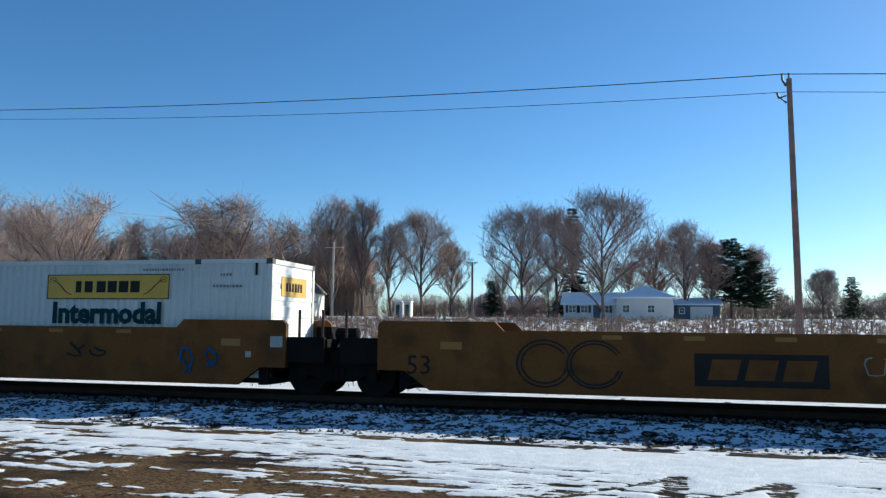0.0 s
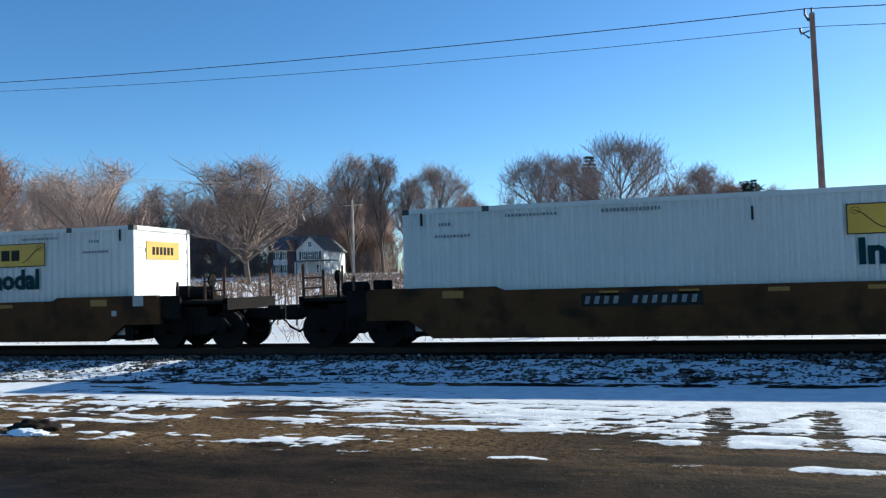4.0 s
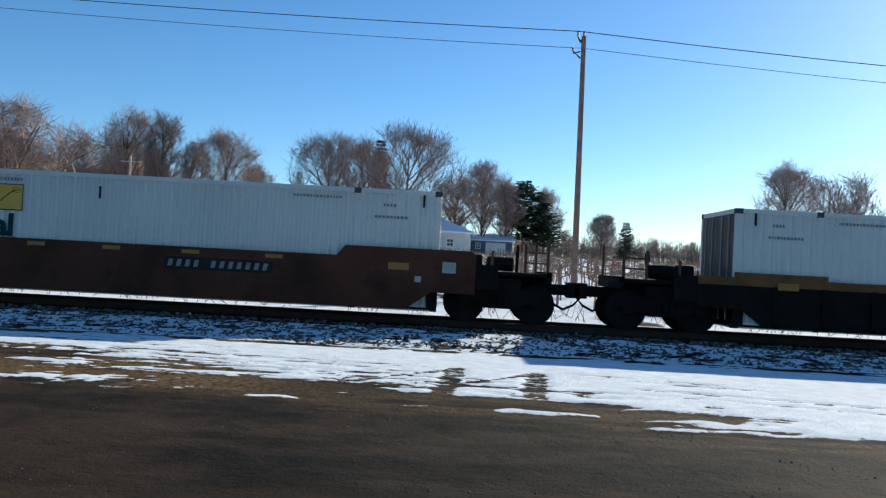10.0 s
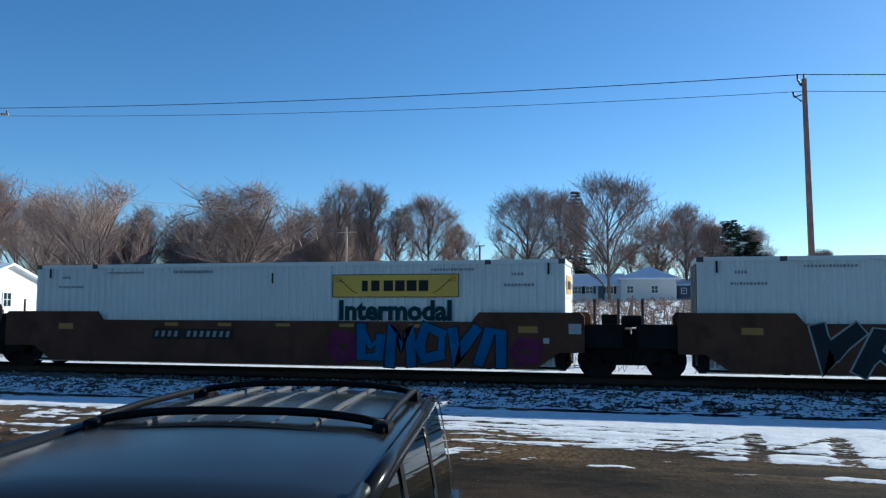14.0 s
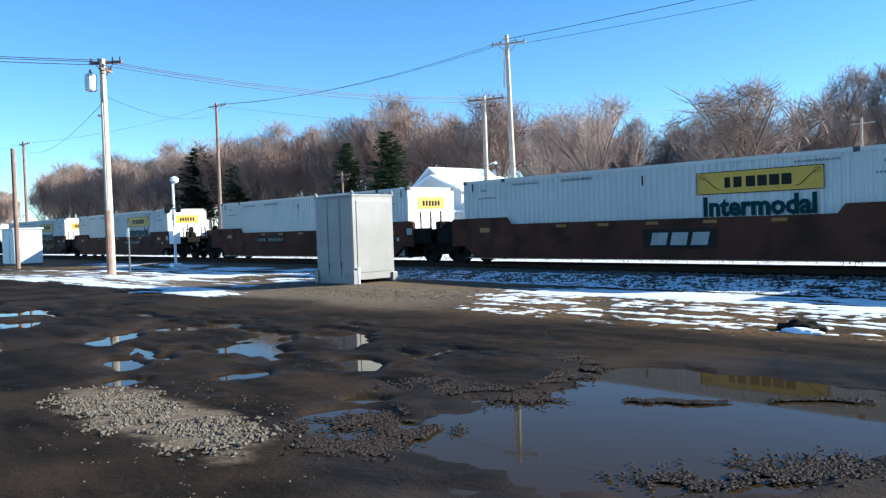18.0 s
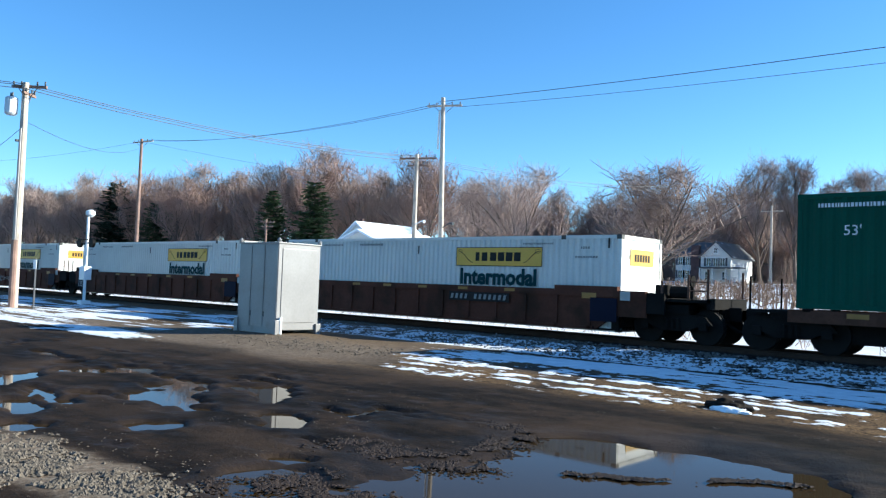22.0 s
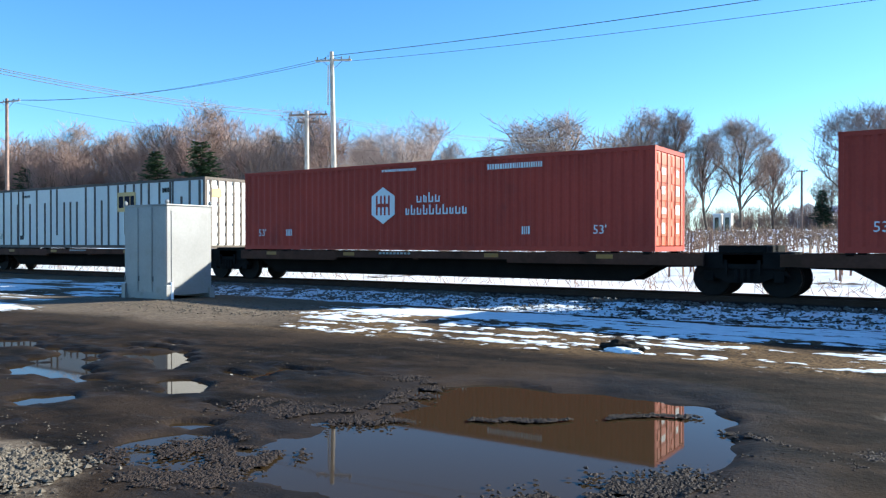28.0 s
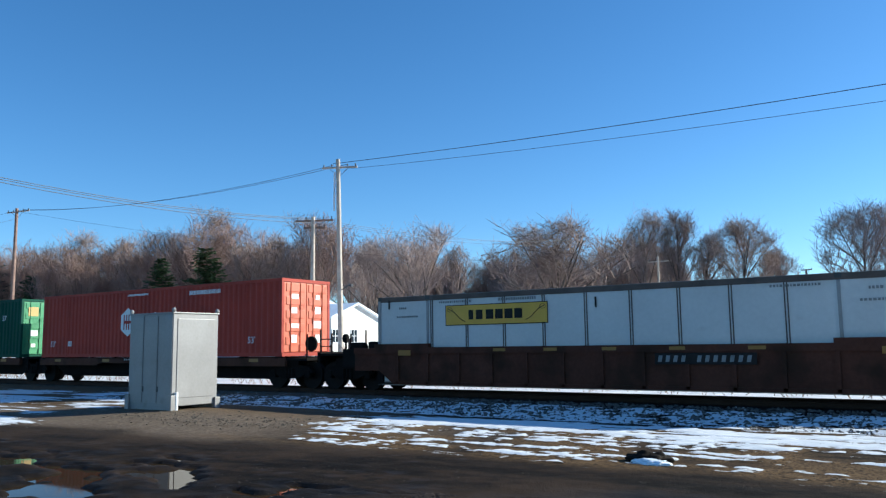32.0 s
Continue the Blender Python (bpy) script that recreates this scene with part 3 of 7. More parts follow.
dirt_c = gmix(gmap(gnoise(0.45), 0.5, 0.62, 0.0, 0.75), dirt_c, (0.036, 0.0232, 0.015))
dirt_c = gmix(gmap(n_fine, 0.66, 0.8), dirt_c, (0.12, 0.095, 0.075))
dirt_c = gmix(gop("MULTIPLY", gattr("stony"), gmap(n_mid, 0.25, 0.6, 0.45, 0.9)), dirt_c, (0.185, 0.132, 0.092))
stone_c = gmix(vor.outputs["Color"], (0.07, 0.055, 0.04), (0.24, 0.19, 0.14))
dirt_c = gmix(gop("MULTIPLY", gattr("stony"), gmap(n_peb, 0.35, 0.55)), dirt_c, stone_c)
grass_c = gmix(gmap(n_fine, 0.35, 0.65), (0.05, 0.03, 0.015), (0.19, 0.118, 0.055))
base_c = gmix(gop("MULTIPLY", gattr("grass"), gmap(n_peb, 0.3, 0.55)), dirt_c, grass_c)
grain = gn.new("ShaderNodeTexNoise")
grain.inputs["Scale"].default_value, grain.inputs["Detail"].default_value = 1.0, 7
along = gn.new("ShaderNodeVectorMath")
along.operation = "MULTIPLY"
along.inputs[1].default_value = (2.6, 9.5, 4)
gl.new(gco, along.inputs[0])
gl.new(along.outputs[0], grain.inputs["Vector"])
snow_f = gmap(gop("ADD", gattr("snow"), gop("MULTIPLY", gop("SUBTRACT", gop("ADD", gop("MULTIPLY", gop("ADD", n_peb, n_fine), 0.2), gop("MULTIPLY", grain.outputs["Fac"], 0.6)), 0.5), 2.3)), 0.42, 0.58)
snow_c = gmix(gmap(n_mid, 0.3, 0.7), (0.6, 0.62, 0.65), (0.76, 0.77, 0.79))
gl.new(gmix(snow_f, base_c, snow_c), gb2.inputs["Base Color"])
gl.new(gop("ADD", 0.07, gop("MULTIPLY", gattr("damp"), 0.06)), gb2.inputs["Specular IOR Level"])
rough = gop("SUBTRACT", 0.95, gop("MULTIPLY", gattr("damp"), 0.25))
gl.new(rough, gb2.inputs["Roughness"])
gbp = gn.new("ShaderNodeBump")
gbp.inputs["Strength"].default_value, gbp.inputs["Distance"].default_value = 0.4, 0.03
gl.new(gop("ADD", n_peb, gop("MULTIPLY", n_fine, 0.7)), gbp.inputs["Height"])
gl.new(gbp.outputs[0], gb2.inputs["Normal"])
me.materials.append(gm)
ground = tagged(new("ground", me), "dark muddy gravel yard with patches of old snow and brown grass", "ground", kind="structure")

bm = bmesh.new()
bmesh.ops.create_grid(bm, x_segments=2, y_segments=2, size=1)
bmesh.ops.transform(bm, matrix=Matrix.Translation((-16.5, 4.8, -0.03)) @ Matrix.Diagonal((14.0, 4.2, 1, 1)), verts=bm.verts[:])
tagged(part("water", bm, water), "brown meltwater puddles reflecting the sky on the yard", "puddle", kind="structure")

# loose stones of the ballast bank and of the stony patches of the yard
def stones(name, material, n, pick, size, label, category, flat=0.6):
    rng = np.random.default_rng(5)
    base = np.array([(1, 0, 0), (-1, 0, 0), (0, 1, 0), (0, -1, 0), (0, 0, 1), (0, 0, -1)], float)
    tri = np.array([(0, 2, 4), (2, 1, 4), (1, 3, 4), (3, 0, 4), (2, 0, 5), (1, 2, 5), (3, 1, 5), (0, 3, 5)])
    xy = pick(rng, n)
    n = len(xy)
    zz = land(xy[:, 0], xy[:, 1]) - 0.03 * (pool_depth(xy[:, 0], xy[:, 1]) > 0.02)
    s = rng.uniform(*size, (n, 1, 1)) * rng.uniform(0.6, 1.3, (n, 1, 3)) * np.array([1, 1, flat])
    v = base[None] * rng.uniform(0.75, 1.25, (n, 6, 1)) * s
    a = rng.uniform(0, 6.3, n)
    c, d = np.cos(a)[:, None], np.sin(a)[:, None]
    v = np.stack([v[..., 0] * c - v[..., 1] * d, v[..., 0] * d + v[..., 1] * c, v[..., 2]], -1)
    v += np.stack([xy[:, 0], xy[:, 1], zz + s[:, 0, 2] * 0.35 + 0.015], -1)[:, None]
    m = bpy.data.meshes.new(name)
    f = (tri[None] + (np.arange(n) * 6)[:, None, None]).reshape(-1, 3)
    m.from_pydata(v.reshape(-1, 3), [], f)
    m.materials.append(material)
    return tagged(new(name, m), label, category, kind="stuff")


def on_bank(rng, n):
    x = -32 + 50 * rng.random(n)
    return np.stack([x, 16.0 + 3.9 * rng.random(n) ** 0.8], 1)


def scatter(rng, n, beds):
    out = []
    for x0, y0, x1, y1, w, k in beds:
        m = int(n * k)
        t = rng.random(m)
        out.append(np.stack([x0 + (x1 - x0) * t + w * rng.normal(0, .5, m), y0 + (y1 - y0) * t + w * rng.normal(0, .5, m)], 1))
    p = np.concatenate(out)
    keep = fnoise(p[:, 0], p[:, 1], 0.22, 3, 61) > 0.42
    p = p[keep]
    p[:, 0] += 0.5 * (fnoise(p[:, 0], p[:, 1], 0.6, 3, 62) - 0.5)
    p[:, 1] += 0.5 * (fnoise(p[:, 0], p[:, 1], 0.6, 3, 63) - 0.5)
    return p


def on_lot(rng, n):
    return scatter(rng, n, ((-13.3, 1.9, -10.2, 1.85, 0.42, 0.5), (-24, 12.2, -17, 12.6, 1.2, .08), (-20.5, 1.6, -18, 2.0, .4, .04)))


def in_pool(rng, n):
    return scatter(rng, n, ((-11.0, 4.6, -9.35, 4.8, 0.3, 0.3), (-9.4, 4.9, -9.8, 6.1, 0.2, 0.2), (-10.6, 6.9, -9.9, 6.4, .25, .1), (-9.7, 2.35, -9.0, 2.75, 0.22, 0.22), (-9.45, 3.2, -9.0, 3.5, 0.14, 0.08), (-8.7, 5.5, -6.85, 6.7, 0.07, 0.16), (-5.5, 5.3, -4.9, 6.5, 0.28, 0.26), (-7.0, 3.5, -6.1, 4.75, 0.32, 0.3), (-9.6, 3.4, -9.2, 2.5, 0.28, 0.2), (-10.2, 6.85, -9.4, 4.8, 0.16, 0.2), (-6.5, 6.3, -5.6, 6.0, 0.1, 0.05), (-10.4, 2.5, -9.9, 3.6, 0.3, 0.13)))


stones("ballast_stones", M["stone"], 9000, on_bank, (0.025, 0.06), "grey ballast stones dusted with snow on the bank", "ballast")
stones("loose_gravel", M["gravel"], 15000, on_lot, (0.009, 0.036), "pale crushed gravel and clods lying on the wet yard", "gravel")
def on_yard(rng, n):
    p = np.stack([rng.uniform(-15, 5, n), 0.5 + 10.3 * rng.random(n)], 1)
    keep = (fnoise(p[:, 0], p[:, 1], 0.9, 3, 65) > 0.5) & (pool_depth(p[:, 0], p[:, 1]) < -0.1)
    return p[keep]


stones("yard_pebbles", M["gravel"], 9000, on_yard, (0.005, 0.014), "small pale pebbles strewn over the muddy yard", "gravel")
stones("leaf_litter", M["litter"], 9500, in_pool, (0.008, 0.032), "clumps of wet brown leaves and debris in the puddle", "litter", 0.35)

# ---- track ----
track = thing("railway_track", label="single railway track of rusty rails on dark timber ties", category="track", kind="structure")
for y in (20.64, 22.07):
    bm = bmesh.new()
    prof = [(-0.07, 0), (0.07, 0), (0.07, 0.012), (0.012, 0.03), (0.012, 0.12), (0.036, 0.13), (0.036, 0.165), (-0.036, 0.165), (-0.036, 0.13), (-0.012, 0.12), (-0.012, 0.03), (-0.07, 0.012)]
    ends = [[bm.verts.new((x, y + a, 0.125 + b)) for a, b in prof] for x in (-420, 260)]
    for i in range(len(prof)):
        bm.faces.new((ends[0][i], ends[0][(i + 1) % 12], ends[1][(i + 1) % 12], ends[1][i]))
    part("rail", bm, M["rail"], track)
tie_me = mesh_of("tie", B(-0.11, 0.11, -1.3, 1.3, -0.06, 0.035, bevel=0.015), M["tie"])
for i in range(220):
    ob = new("tie", tie_me)
    ob.parent = track
    ob.matrix_world = pose(-95 + 0.54 * i, 21.35, 0.105, 0, 0, random.uniform(-1, 1))


# ---- the train ----
CL, CW, CH = 16.15, 2.59, 2.9
YC, RAIL = 21.355, 0.36
ZW = 3.41 - CH
ZS = 4.363 - CH


def corrugated(bm, x0, x1, z0, z1, ysign, pitch, depth, half):
    """A side wall folded into upright ribs."""
    xs, n = [], int((x1 - x0) / pitch)
    p = (x1 - x0) / n
    pts = []
    for i in range(n):
        a = x0 + i * p
        pts += [(a, 0), (a + 0.27 * p, 0), (a + 0.5 * p, depth), (a + 0.77 * p, depth)]
    pts.append((x1, 0))
    top = [bm.verts.new((x, ysign * (half - d), z1)) for x, d in pts]
    bot = [bm.verts.new((x, ysign * (half - d), z0)) for x, d in pts]
    for i in range(len(pts) - 1):
        f = (bot[i], bot[i + 1], top[i + 1], top[i])
        bm.faces.new(f if ysign < 0 else f[::-1])


def shell(ob, style, paint):
    """Side walls, roof, floor and inner end sheets of a 53 foot box; origin at the middle of its left end's base line."""
    h = CW / 2
    p = 0.213 if style == "corrugated" else 0.28
    for s in (-1, 1):
        bm = bmesh.new()
        if style == "flat":
            y0, y1 = sorted((s * (h - 0.02), s * (h - 0.06)))
            box(bm, 0.1, CL - 0.1, y0, y1, 0.12, CH - 0.1)
        else:
            for x0, x1 in ((0.12, 2.0), (2.08, CL - 2.08), (CL - 2.0, CL - 0.12)):
                corrugated(bm, x0, x1, 0.13, CH - 0.1, s, p, 0.04, h - 0.012)
        part("side_wall", bm, paint, ob)
    part("roof", B(0.05, CL - 0.05, -h + 0.06, h - 0.06, CH - 0.09, CH - 0.02), paint, ob)
    part("floor", B(0.05, CL - 0.05, -h + 0.1, h - 0.1, 0.05, 0.14), M["car_dark"], ob)


def frame_rails():
    bm = bmesh.new()
    h = CW / 2
    for s in (-1, 1):
        y0, y1 = sorted((s * h, s * (h - 0.11)))
        box(bm, 0, CL, y0, y1, 0, 0.14)
        box(bm, 0, CL, y0, y1, CH - 0.11, CH)
        for x in (0.0, 2.0, CL - 2.08, CL - 0.12):
            box(bm, x, x + (0.12 if x in (0.0, CL - 0.12) else 0.08), y0 + (-0.004 if s < 0 else 0), y1 + (0.004 if s > 0 else 0), 0.02, CH - 0.02)
    for x in (0.0, CL - 0.12):
        box(bm, x, x + 0.12, -h, h, CH - 0.12, CH)
        box(bm, x, x + 0.12, -h, h, 0, 0.14)
    return bm


def end_face(doors):
    """Right-hand end: folded plain wall, or two door leaves with locking bars."""
    bm = bmesh.new()
    h = CW / 2 - 0.12
    if doors:
        for s in (-1, 1):
            y0, y1 = sorted((s * 0.015, s * h))
            box(bm, CL - 0.06, CL - 0.01, y0, y1, 0.16, CH - 0.14, bevel=0.01)
            for k in range(5):
                z = 0.42 + k * 0.5
                box(bm, CL - 0.012, CL + 0.012, y0 + 0.1, y1 - 0.1, z, z + 0.3, bevel=0.008)
    else:
        for k in range(6):
            z = 0.2 + k * 0.42
            box(bm, CL - 0.06, CL - 0.012, -h, h, z, z + 0.3, bevel=0.02)
        box(bm, CL - 0.1, CL - 0.03, -h - 0.04, h + 0.04, 0.14, CH - 0.12)
    return bm


def lock_bars(x, sides=(-0.85, -0.35, 0.35, 0.85)):
    bm = bmesh.new()
    for y in sides:
        tube(bm, [(x, y, 0.15), (x, y, CH - 0.15)], 0.02, 6)
    return bm


def left_doors():
    bm = bmesh.new()
    h = CW / 2 - 0.12
    for s in (-1, 1):
        y0, y1 = sorted((s * 0.015, s * h))
        box(bm, 0.01, 0.06, y0, y1, 0.16, CH - 0.14, bevel=0.01)
    return bm


def castings():
    bm = bmesh.new()
    h = CW / 2
    for x in (0.0, 1.96, CL - 2.12, CL - 0.16):
        for s in (-1, 1):
            for z in (0.0, CH - 0.12):
                y0, y1 = sorted((s * (h + 0.008), s * (h - 0.16)))
                box(bm, x - 0.004, x + 0.164, y0, y1, z - 0.004, z + 0.124)
    return bm


def small_print(ob, items, material):
    """Rows of bars for stencilled marks too small to read."""
    bm = bmesh.new()
    rng = random.Random(3)
    for x, z, w, h in items:
        a = x
        while a < x + w:
            b = rng.uniform(0.03, 0.07)
            box(bm, a, a + b, -CW / 2 - 0.006, -CW / 2 - 0.001, z, z + h)
            a += b + 0.03
    tagged(part("stencil_print", bm, material, ob), kind="stuff")


def logo_panel(ob, x, z, w, h):
    """Yellow decal with a black rim, six dark lettering blocks and two scrolls."""
    y = -CW / 2
    panel = part("logo_panel", B(x, x + w, y - 0.006, y - 0.001, z, z + h), M["logo_yellow"], ob, "yellow decal panel with a black rim")
    bm = bmesh.new()
    for a in ((x, x + w, z, z + 0.022), (x, x + w, z + h - 0.022, z + h), (x, x + 0.022, z, z + h), (x + w - 0.022, x + w, z, z + h)):
        box(bm, a[0], a[1], y - 0.009, y - 0.004, a[2], a[3])
    part("rim", bm, M["black"], panel)
    bm = bmesh.new()
    cx, lh = x + w * 0.24, h * 0.46
    z0 = z + h * 0.27
    for k, (lw, gap) in enumerate(((0.17, 0.1), (0.24, 0.12), (0.27, 0.06), (0.27, 0.06), (0.28, 0.06), (0.27, 0.0))):
        box(bm, cx, cx + lw, y - 0.01, y - 0.004, z0, z0 + lh)
        cx += lw + gap
    split_parts("lettering_block", bm, M["black"], panel)
    bm = bmesh.new()
    for s, x0 in ((1, x + 0.12), (-1, x + w - 0.12)):
        tube(bm, [(x0 + s * 0.62 * q, y - 0.008, z + h * (0.8 - 0.6 * q + 0.06 * math.sin(q * 6))) for q in np.linspace(0, 1, 7)], 0.012, 4)
        tube(bm, [(x0 + s * (0.05 + 0.1 * math.cos(q)), y - 0.008, z + h * 0.78 + 0.07 * math.sin(q)) for q in np.linspace(0, 6.28, 9)], 0.008, 4)
    split_parts("scroll", bm, M["black"], panel)


def white_container(name, style, logo, words):
    ob = thing(name, label="white corrugated shipping container with a yellow logo panel" if style == "corrugated" else "white smooth-sided shipping container with seam posts and a yellow logo", category="container")
    paint = M["white"] if style == "corrugated" else M["white_flat"]
    shell(ob, style, paint)
    part("frame", frame_rails(), paint if style == "corrugated" else M["galv"], ob)
    split_parts("end_panel", end_face(False), M["white_end_lit"], ob)
    # left-end doors share the dark brown of the ribs
    part("door", left_doors(), M["rib_dark"], ob, "dark brown double door")
    split_parts("locking_bar", lock_bars(-0.01), M["galv"], ob)
    split_parts("corner_casting", castings(), M["casting"], ob)
    if style != "corrugated":
        bm = bmesh.new()
        x = 2.15
        while x < CL - 2.1:
            for d in (0, 0.07):
                box(bm, x + d, x + d + 0.03, -CW / 2 + 0.005, -CW / 2 + 0.02, 0.15, CH - 0.12)
            x += 1.34
        split_parts("seam_post", bm, M["rib_dark"], ob)
        part("top_rail", B(0.1, CL - 0.1, -CW / 2 - 0.005, -CW / 2 + 0.01, CH - 0.17, CH - 0.01), M["rib_dark"], ob, "dark weathered top rail")
        bm = bmesh.new()
        for y in (-0.9, -0.45, 0.0, 0.45, 0.9):
            box(bm, CL - 0.03, CL + 0.005, y - 0.03, y + 0.03, 0.15, CH - 0.12)
        split_parts("end_post", bm, M["rib_dark"], ob)
    w, h = (3.62, 0.64)
    x = CL - 6.45 if logo == "R" else 2.75 if style == "flat" else 2.4
    logo_panel(ob, x, 1.9, w, h)
    if words:
        part("lettering", shifted(text_bm("Intermodal", 0.735, bold=0.03), x + w / 2, -CW / 2 - 0.006, 1.3), M["teal"], ob)
    bm = B(CL - 0.008, CL + 0.002, -0.75, 0.75, 2.0, 2.5)
    end = part("end_logo_panel", bm, M["logo_yellow"], ob, "small yellow end decal")
    bm = bmesh.new()
    for k in range(6):
        box(bm, CL + 0.001, CL + 0.006, -0.5 + 0.17 * k, -0.38 + 0.17 * k, 2.13, 2.35)
    split_parts("lettering_block", bm, M["black"], end)
    small_print(ob, [(0.9, 2.48, 0.25, 0.07), (0.8, 2.2, 0.8, 0.06), (2.5, 2.62, 1.2, 0.06), (4.7, 2.62, 1.3, 0.08), (CL - 1.4, 2.48, 0.25, 0.07), (CL - 1.6, 2.2, 0.8, 0.06), (CL - 3.6, 2.62, 1.2, 0.06)], M["faint"])
    bm = bmesh.new()
    for x, z in ((0.45, 2.5), (CL - 0.45, 2.5), (CL - 8.3, 2.3)):
        box(bm, x, x + 0.05, -CW / 2 - 0.012, -CW / 2 + 0.002, z, z + 0.3)
    split_parts("vent", bm, M["panel_black"], ob)
    return ob


def decal_box(ob, x, z, w, h):
    """Square tan logo drawn as a block with a navy bar and two tan notches."""
    y = -CW / 2
    p = part("logo_panel", B(x, x + w, y - 0.006, y - 0.001, z, z + h), M["decal_tan"], ob, "tan square logo decal")
    bm = bmesh.new()
    for q0, q1 in ((0.07, 0.33), (0.4, 0.68), (0.72, 0.92)):
        box(bm, x + q0 * w, x + q1 * w, y - 0.01, y - 0.004, z + h * (0.2 if q0 < 0.1 else 0.3), z + h * 0.8)
    split_parts("logo_block", bm, M["decal_navy"], p)


def end_door_set(ob, paint, seed):
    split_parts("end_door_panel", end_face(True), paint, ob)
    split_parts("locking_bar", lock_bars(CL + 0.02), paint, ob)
    rng = random.Random(seed)
    bm = bmesh.new()
    for y in (-0.62, 0.62):
        for k in range(4):
            if rng.random() < 0.75:
                z, w = 0.5 + 0.55 * k, rng.uniform(0.12, 0.3)
                box(bm, CL + 0.013, CL + 0.018, y - w, y + w * rng.uniform(0.4, 1), z, z + rng.uniform(0.15, 0.32))
    split_parts("door_placard", bm, M["decal_white"], ob, "white door placard")


def marks53(ob, xs, z, material=None):
    for x in xs:
        part("size_mark", shifted(text_bm("53'", 0.36), x, -CW / 2 - 0.006, z), material or M["decal_white"], ob)


def green_container(name, ribbed=False, at=4.0):
    ob = thing(name, label="dark green ribbed steel container with a tan logo square" if ribbed else "dark green corrugated container with a tan logo square", category="container")
    shell(ob, "flat" if ribbed else "emp", M["emp_green"])
    part("frame", frame_rails(), M["emp_green"], ob)
    if ribbed:
        bm = bmesh.new()
        rng = random.Random(8)
        x = 0.5
        while x < CL - 0.3:
            box(bm, x, x + 0.06, -CW / 2 - 0.004, -CW / 2 + 0.03, 0.16, CH - (0.14 if rng.random() < 0.7 else 0.8))
            x += 0.56
        split_parts("rib", bm, M["rib_green"], ob, "pale worn upright rib")
        decal_box(ob, 9.9, 1.7, 1.35, 0.85)
    else:
        decal_box(ob, at, 1.75, 1.35, 0.85)
        marks53(ob, (1.3, CL - 1.6), 1.85)
    end_door_set(ob, M["emp_door_lit"], 4)
    part("door", left_doors(), M["emp_green"], ob)
    split_parts("corner_casting", castings(), M["emp_green"], ob)
    decal = B(CL + 0.014, CL + 0.02, -0.95, -0.45, 2.05, 2.5)
    part("end_logo", decal, M["decal_tan"], ob)
    bm = bmesh.new()
    c = 3.2 if at < 4.5 else 3.8
    vs = [bm.verts.new((c + a, -CW / 2 - 0.006, 2.25 + b)) for a, b in ((-0.26, 0), (0, -0.26), (0.26, 0), (0, 0.26))]
    bm.faces.new(vs)
    ex = bmesh.ops.extrude_face_region(bm, geom=bm.faces[:])
    bmesh.ops.translate(bm, verts=[v for v in ex["geom"] if isinstance(v, bmesh.types.BMVert)], vec=(0, 0.004, 0))
    bmesh.ops.recalc_face_normals(bm, faces=bm.faces[:])
    part("diamond_placard", bm, M["decal_white"], ob)
    small_print(ob, [(0.5, 2.55, 1.6, 0.1), (2.2, 2.55, 0.35, 0.1), (6.2, 2.62, 1.6, 0.08), (CL - 3.9, 0.45, 0.9, 0.1), (CL - 2.9, 2.5, 0.3, 0.14)], M["decal_white"])
    return ob


def rib_container(name):
    ob = thing(name, label="white panelled container with grimy brown ribs and a tan logo", category="container")
    shell(ob, "flat", M["white_flat"])
    part("frame", frame_rails(), M["rib_dark"], ob)
    bm = bmesh.new()
    rng = random.Random(12)
    x = 0.55
    while x < CL - 0.3:
        full = rng.random()
        z0, z1 = (0.14, CH - 0.12)
        if full < 0.3:
            z1 = CH - 0.75
        elif full > 0.85:
            z0 = 0.6
        box(bm, x, x + 0.11, -CW / 2 - 0.004, -CW / 2 + 0.03, z0, z1)
        x += rng.choice((0.52, 0.62, 0.72))
    split_parts("rib", bm, M["rib_dark"], ob, "grimy brown upright rib")
    decal_box(ob, 10.3, 1.6, 1.3, 0.85)
    split_parts("end_panel", end_face(False), M["white_end_lit"], ob)
    bm = bmesh.new()
    for y in (-1.0, -0.6, -0.2, 0.2, 0.6, 1.0):
        box(bm, CL - 0.03, CL + 0.01, y - 0.04, y + 0.04, 0.15, CH - 0.12)
    split_parts("end_post", bm, M["rib_dark"], ob, "rust-stained end post")
    part("door", left_doors(), M["rib_dark"], ob)
    split_parts("corner_casting", castings(), M["rib_dark"], ob)
    part("end_logo", B(CL + 0.011, CL + 0.016, -0.95, -0.45, 2.1, 2.45), M["decal_tan"], ob)
    marks53(ob, (0.35,), 0.45, M["panel_black"])
    small_print(ob, [(2.4, 2.45, 0.7, 0.12), (CL - 2.7, 2.35, 0.45, 0.2), (2.2, 0.4, 0.3, 0.2)], M["panel_black"])
    return ob


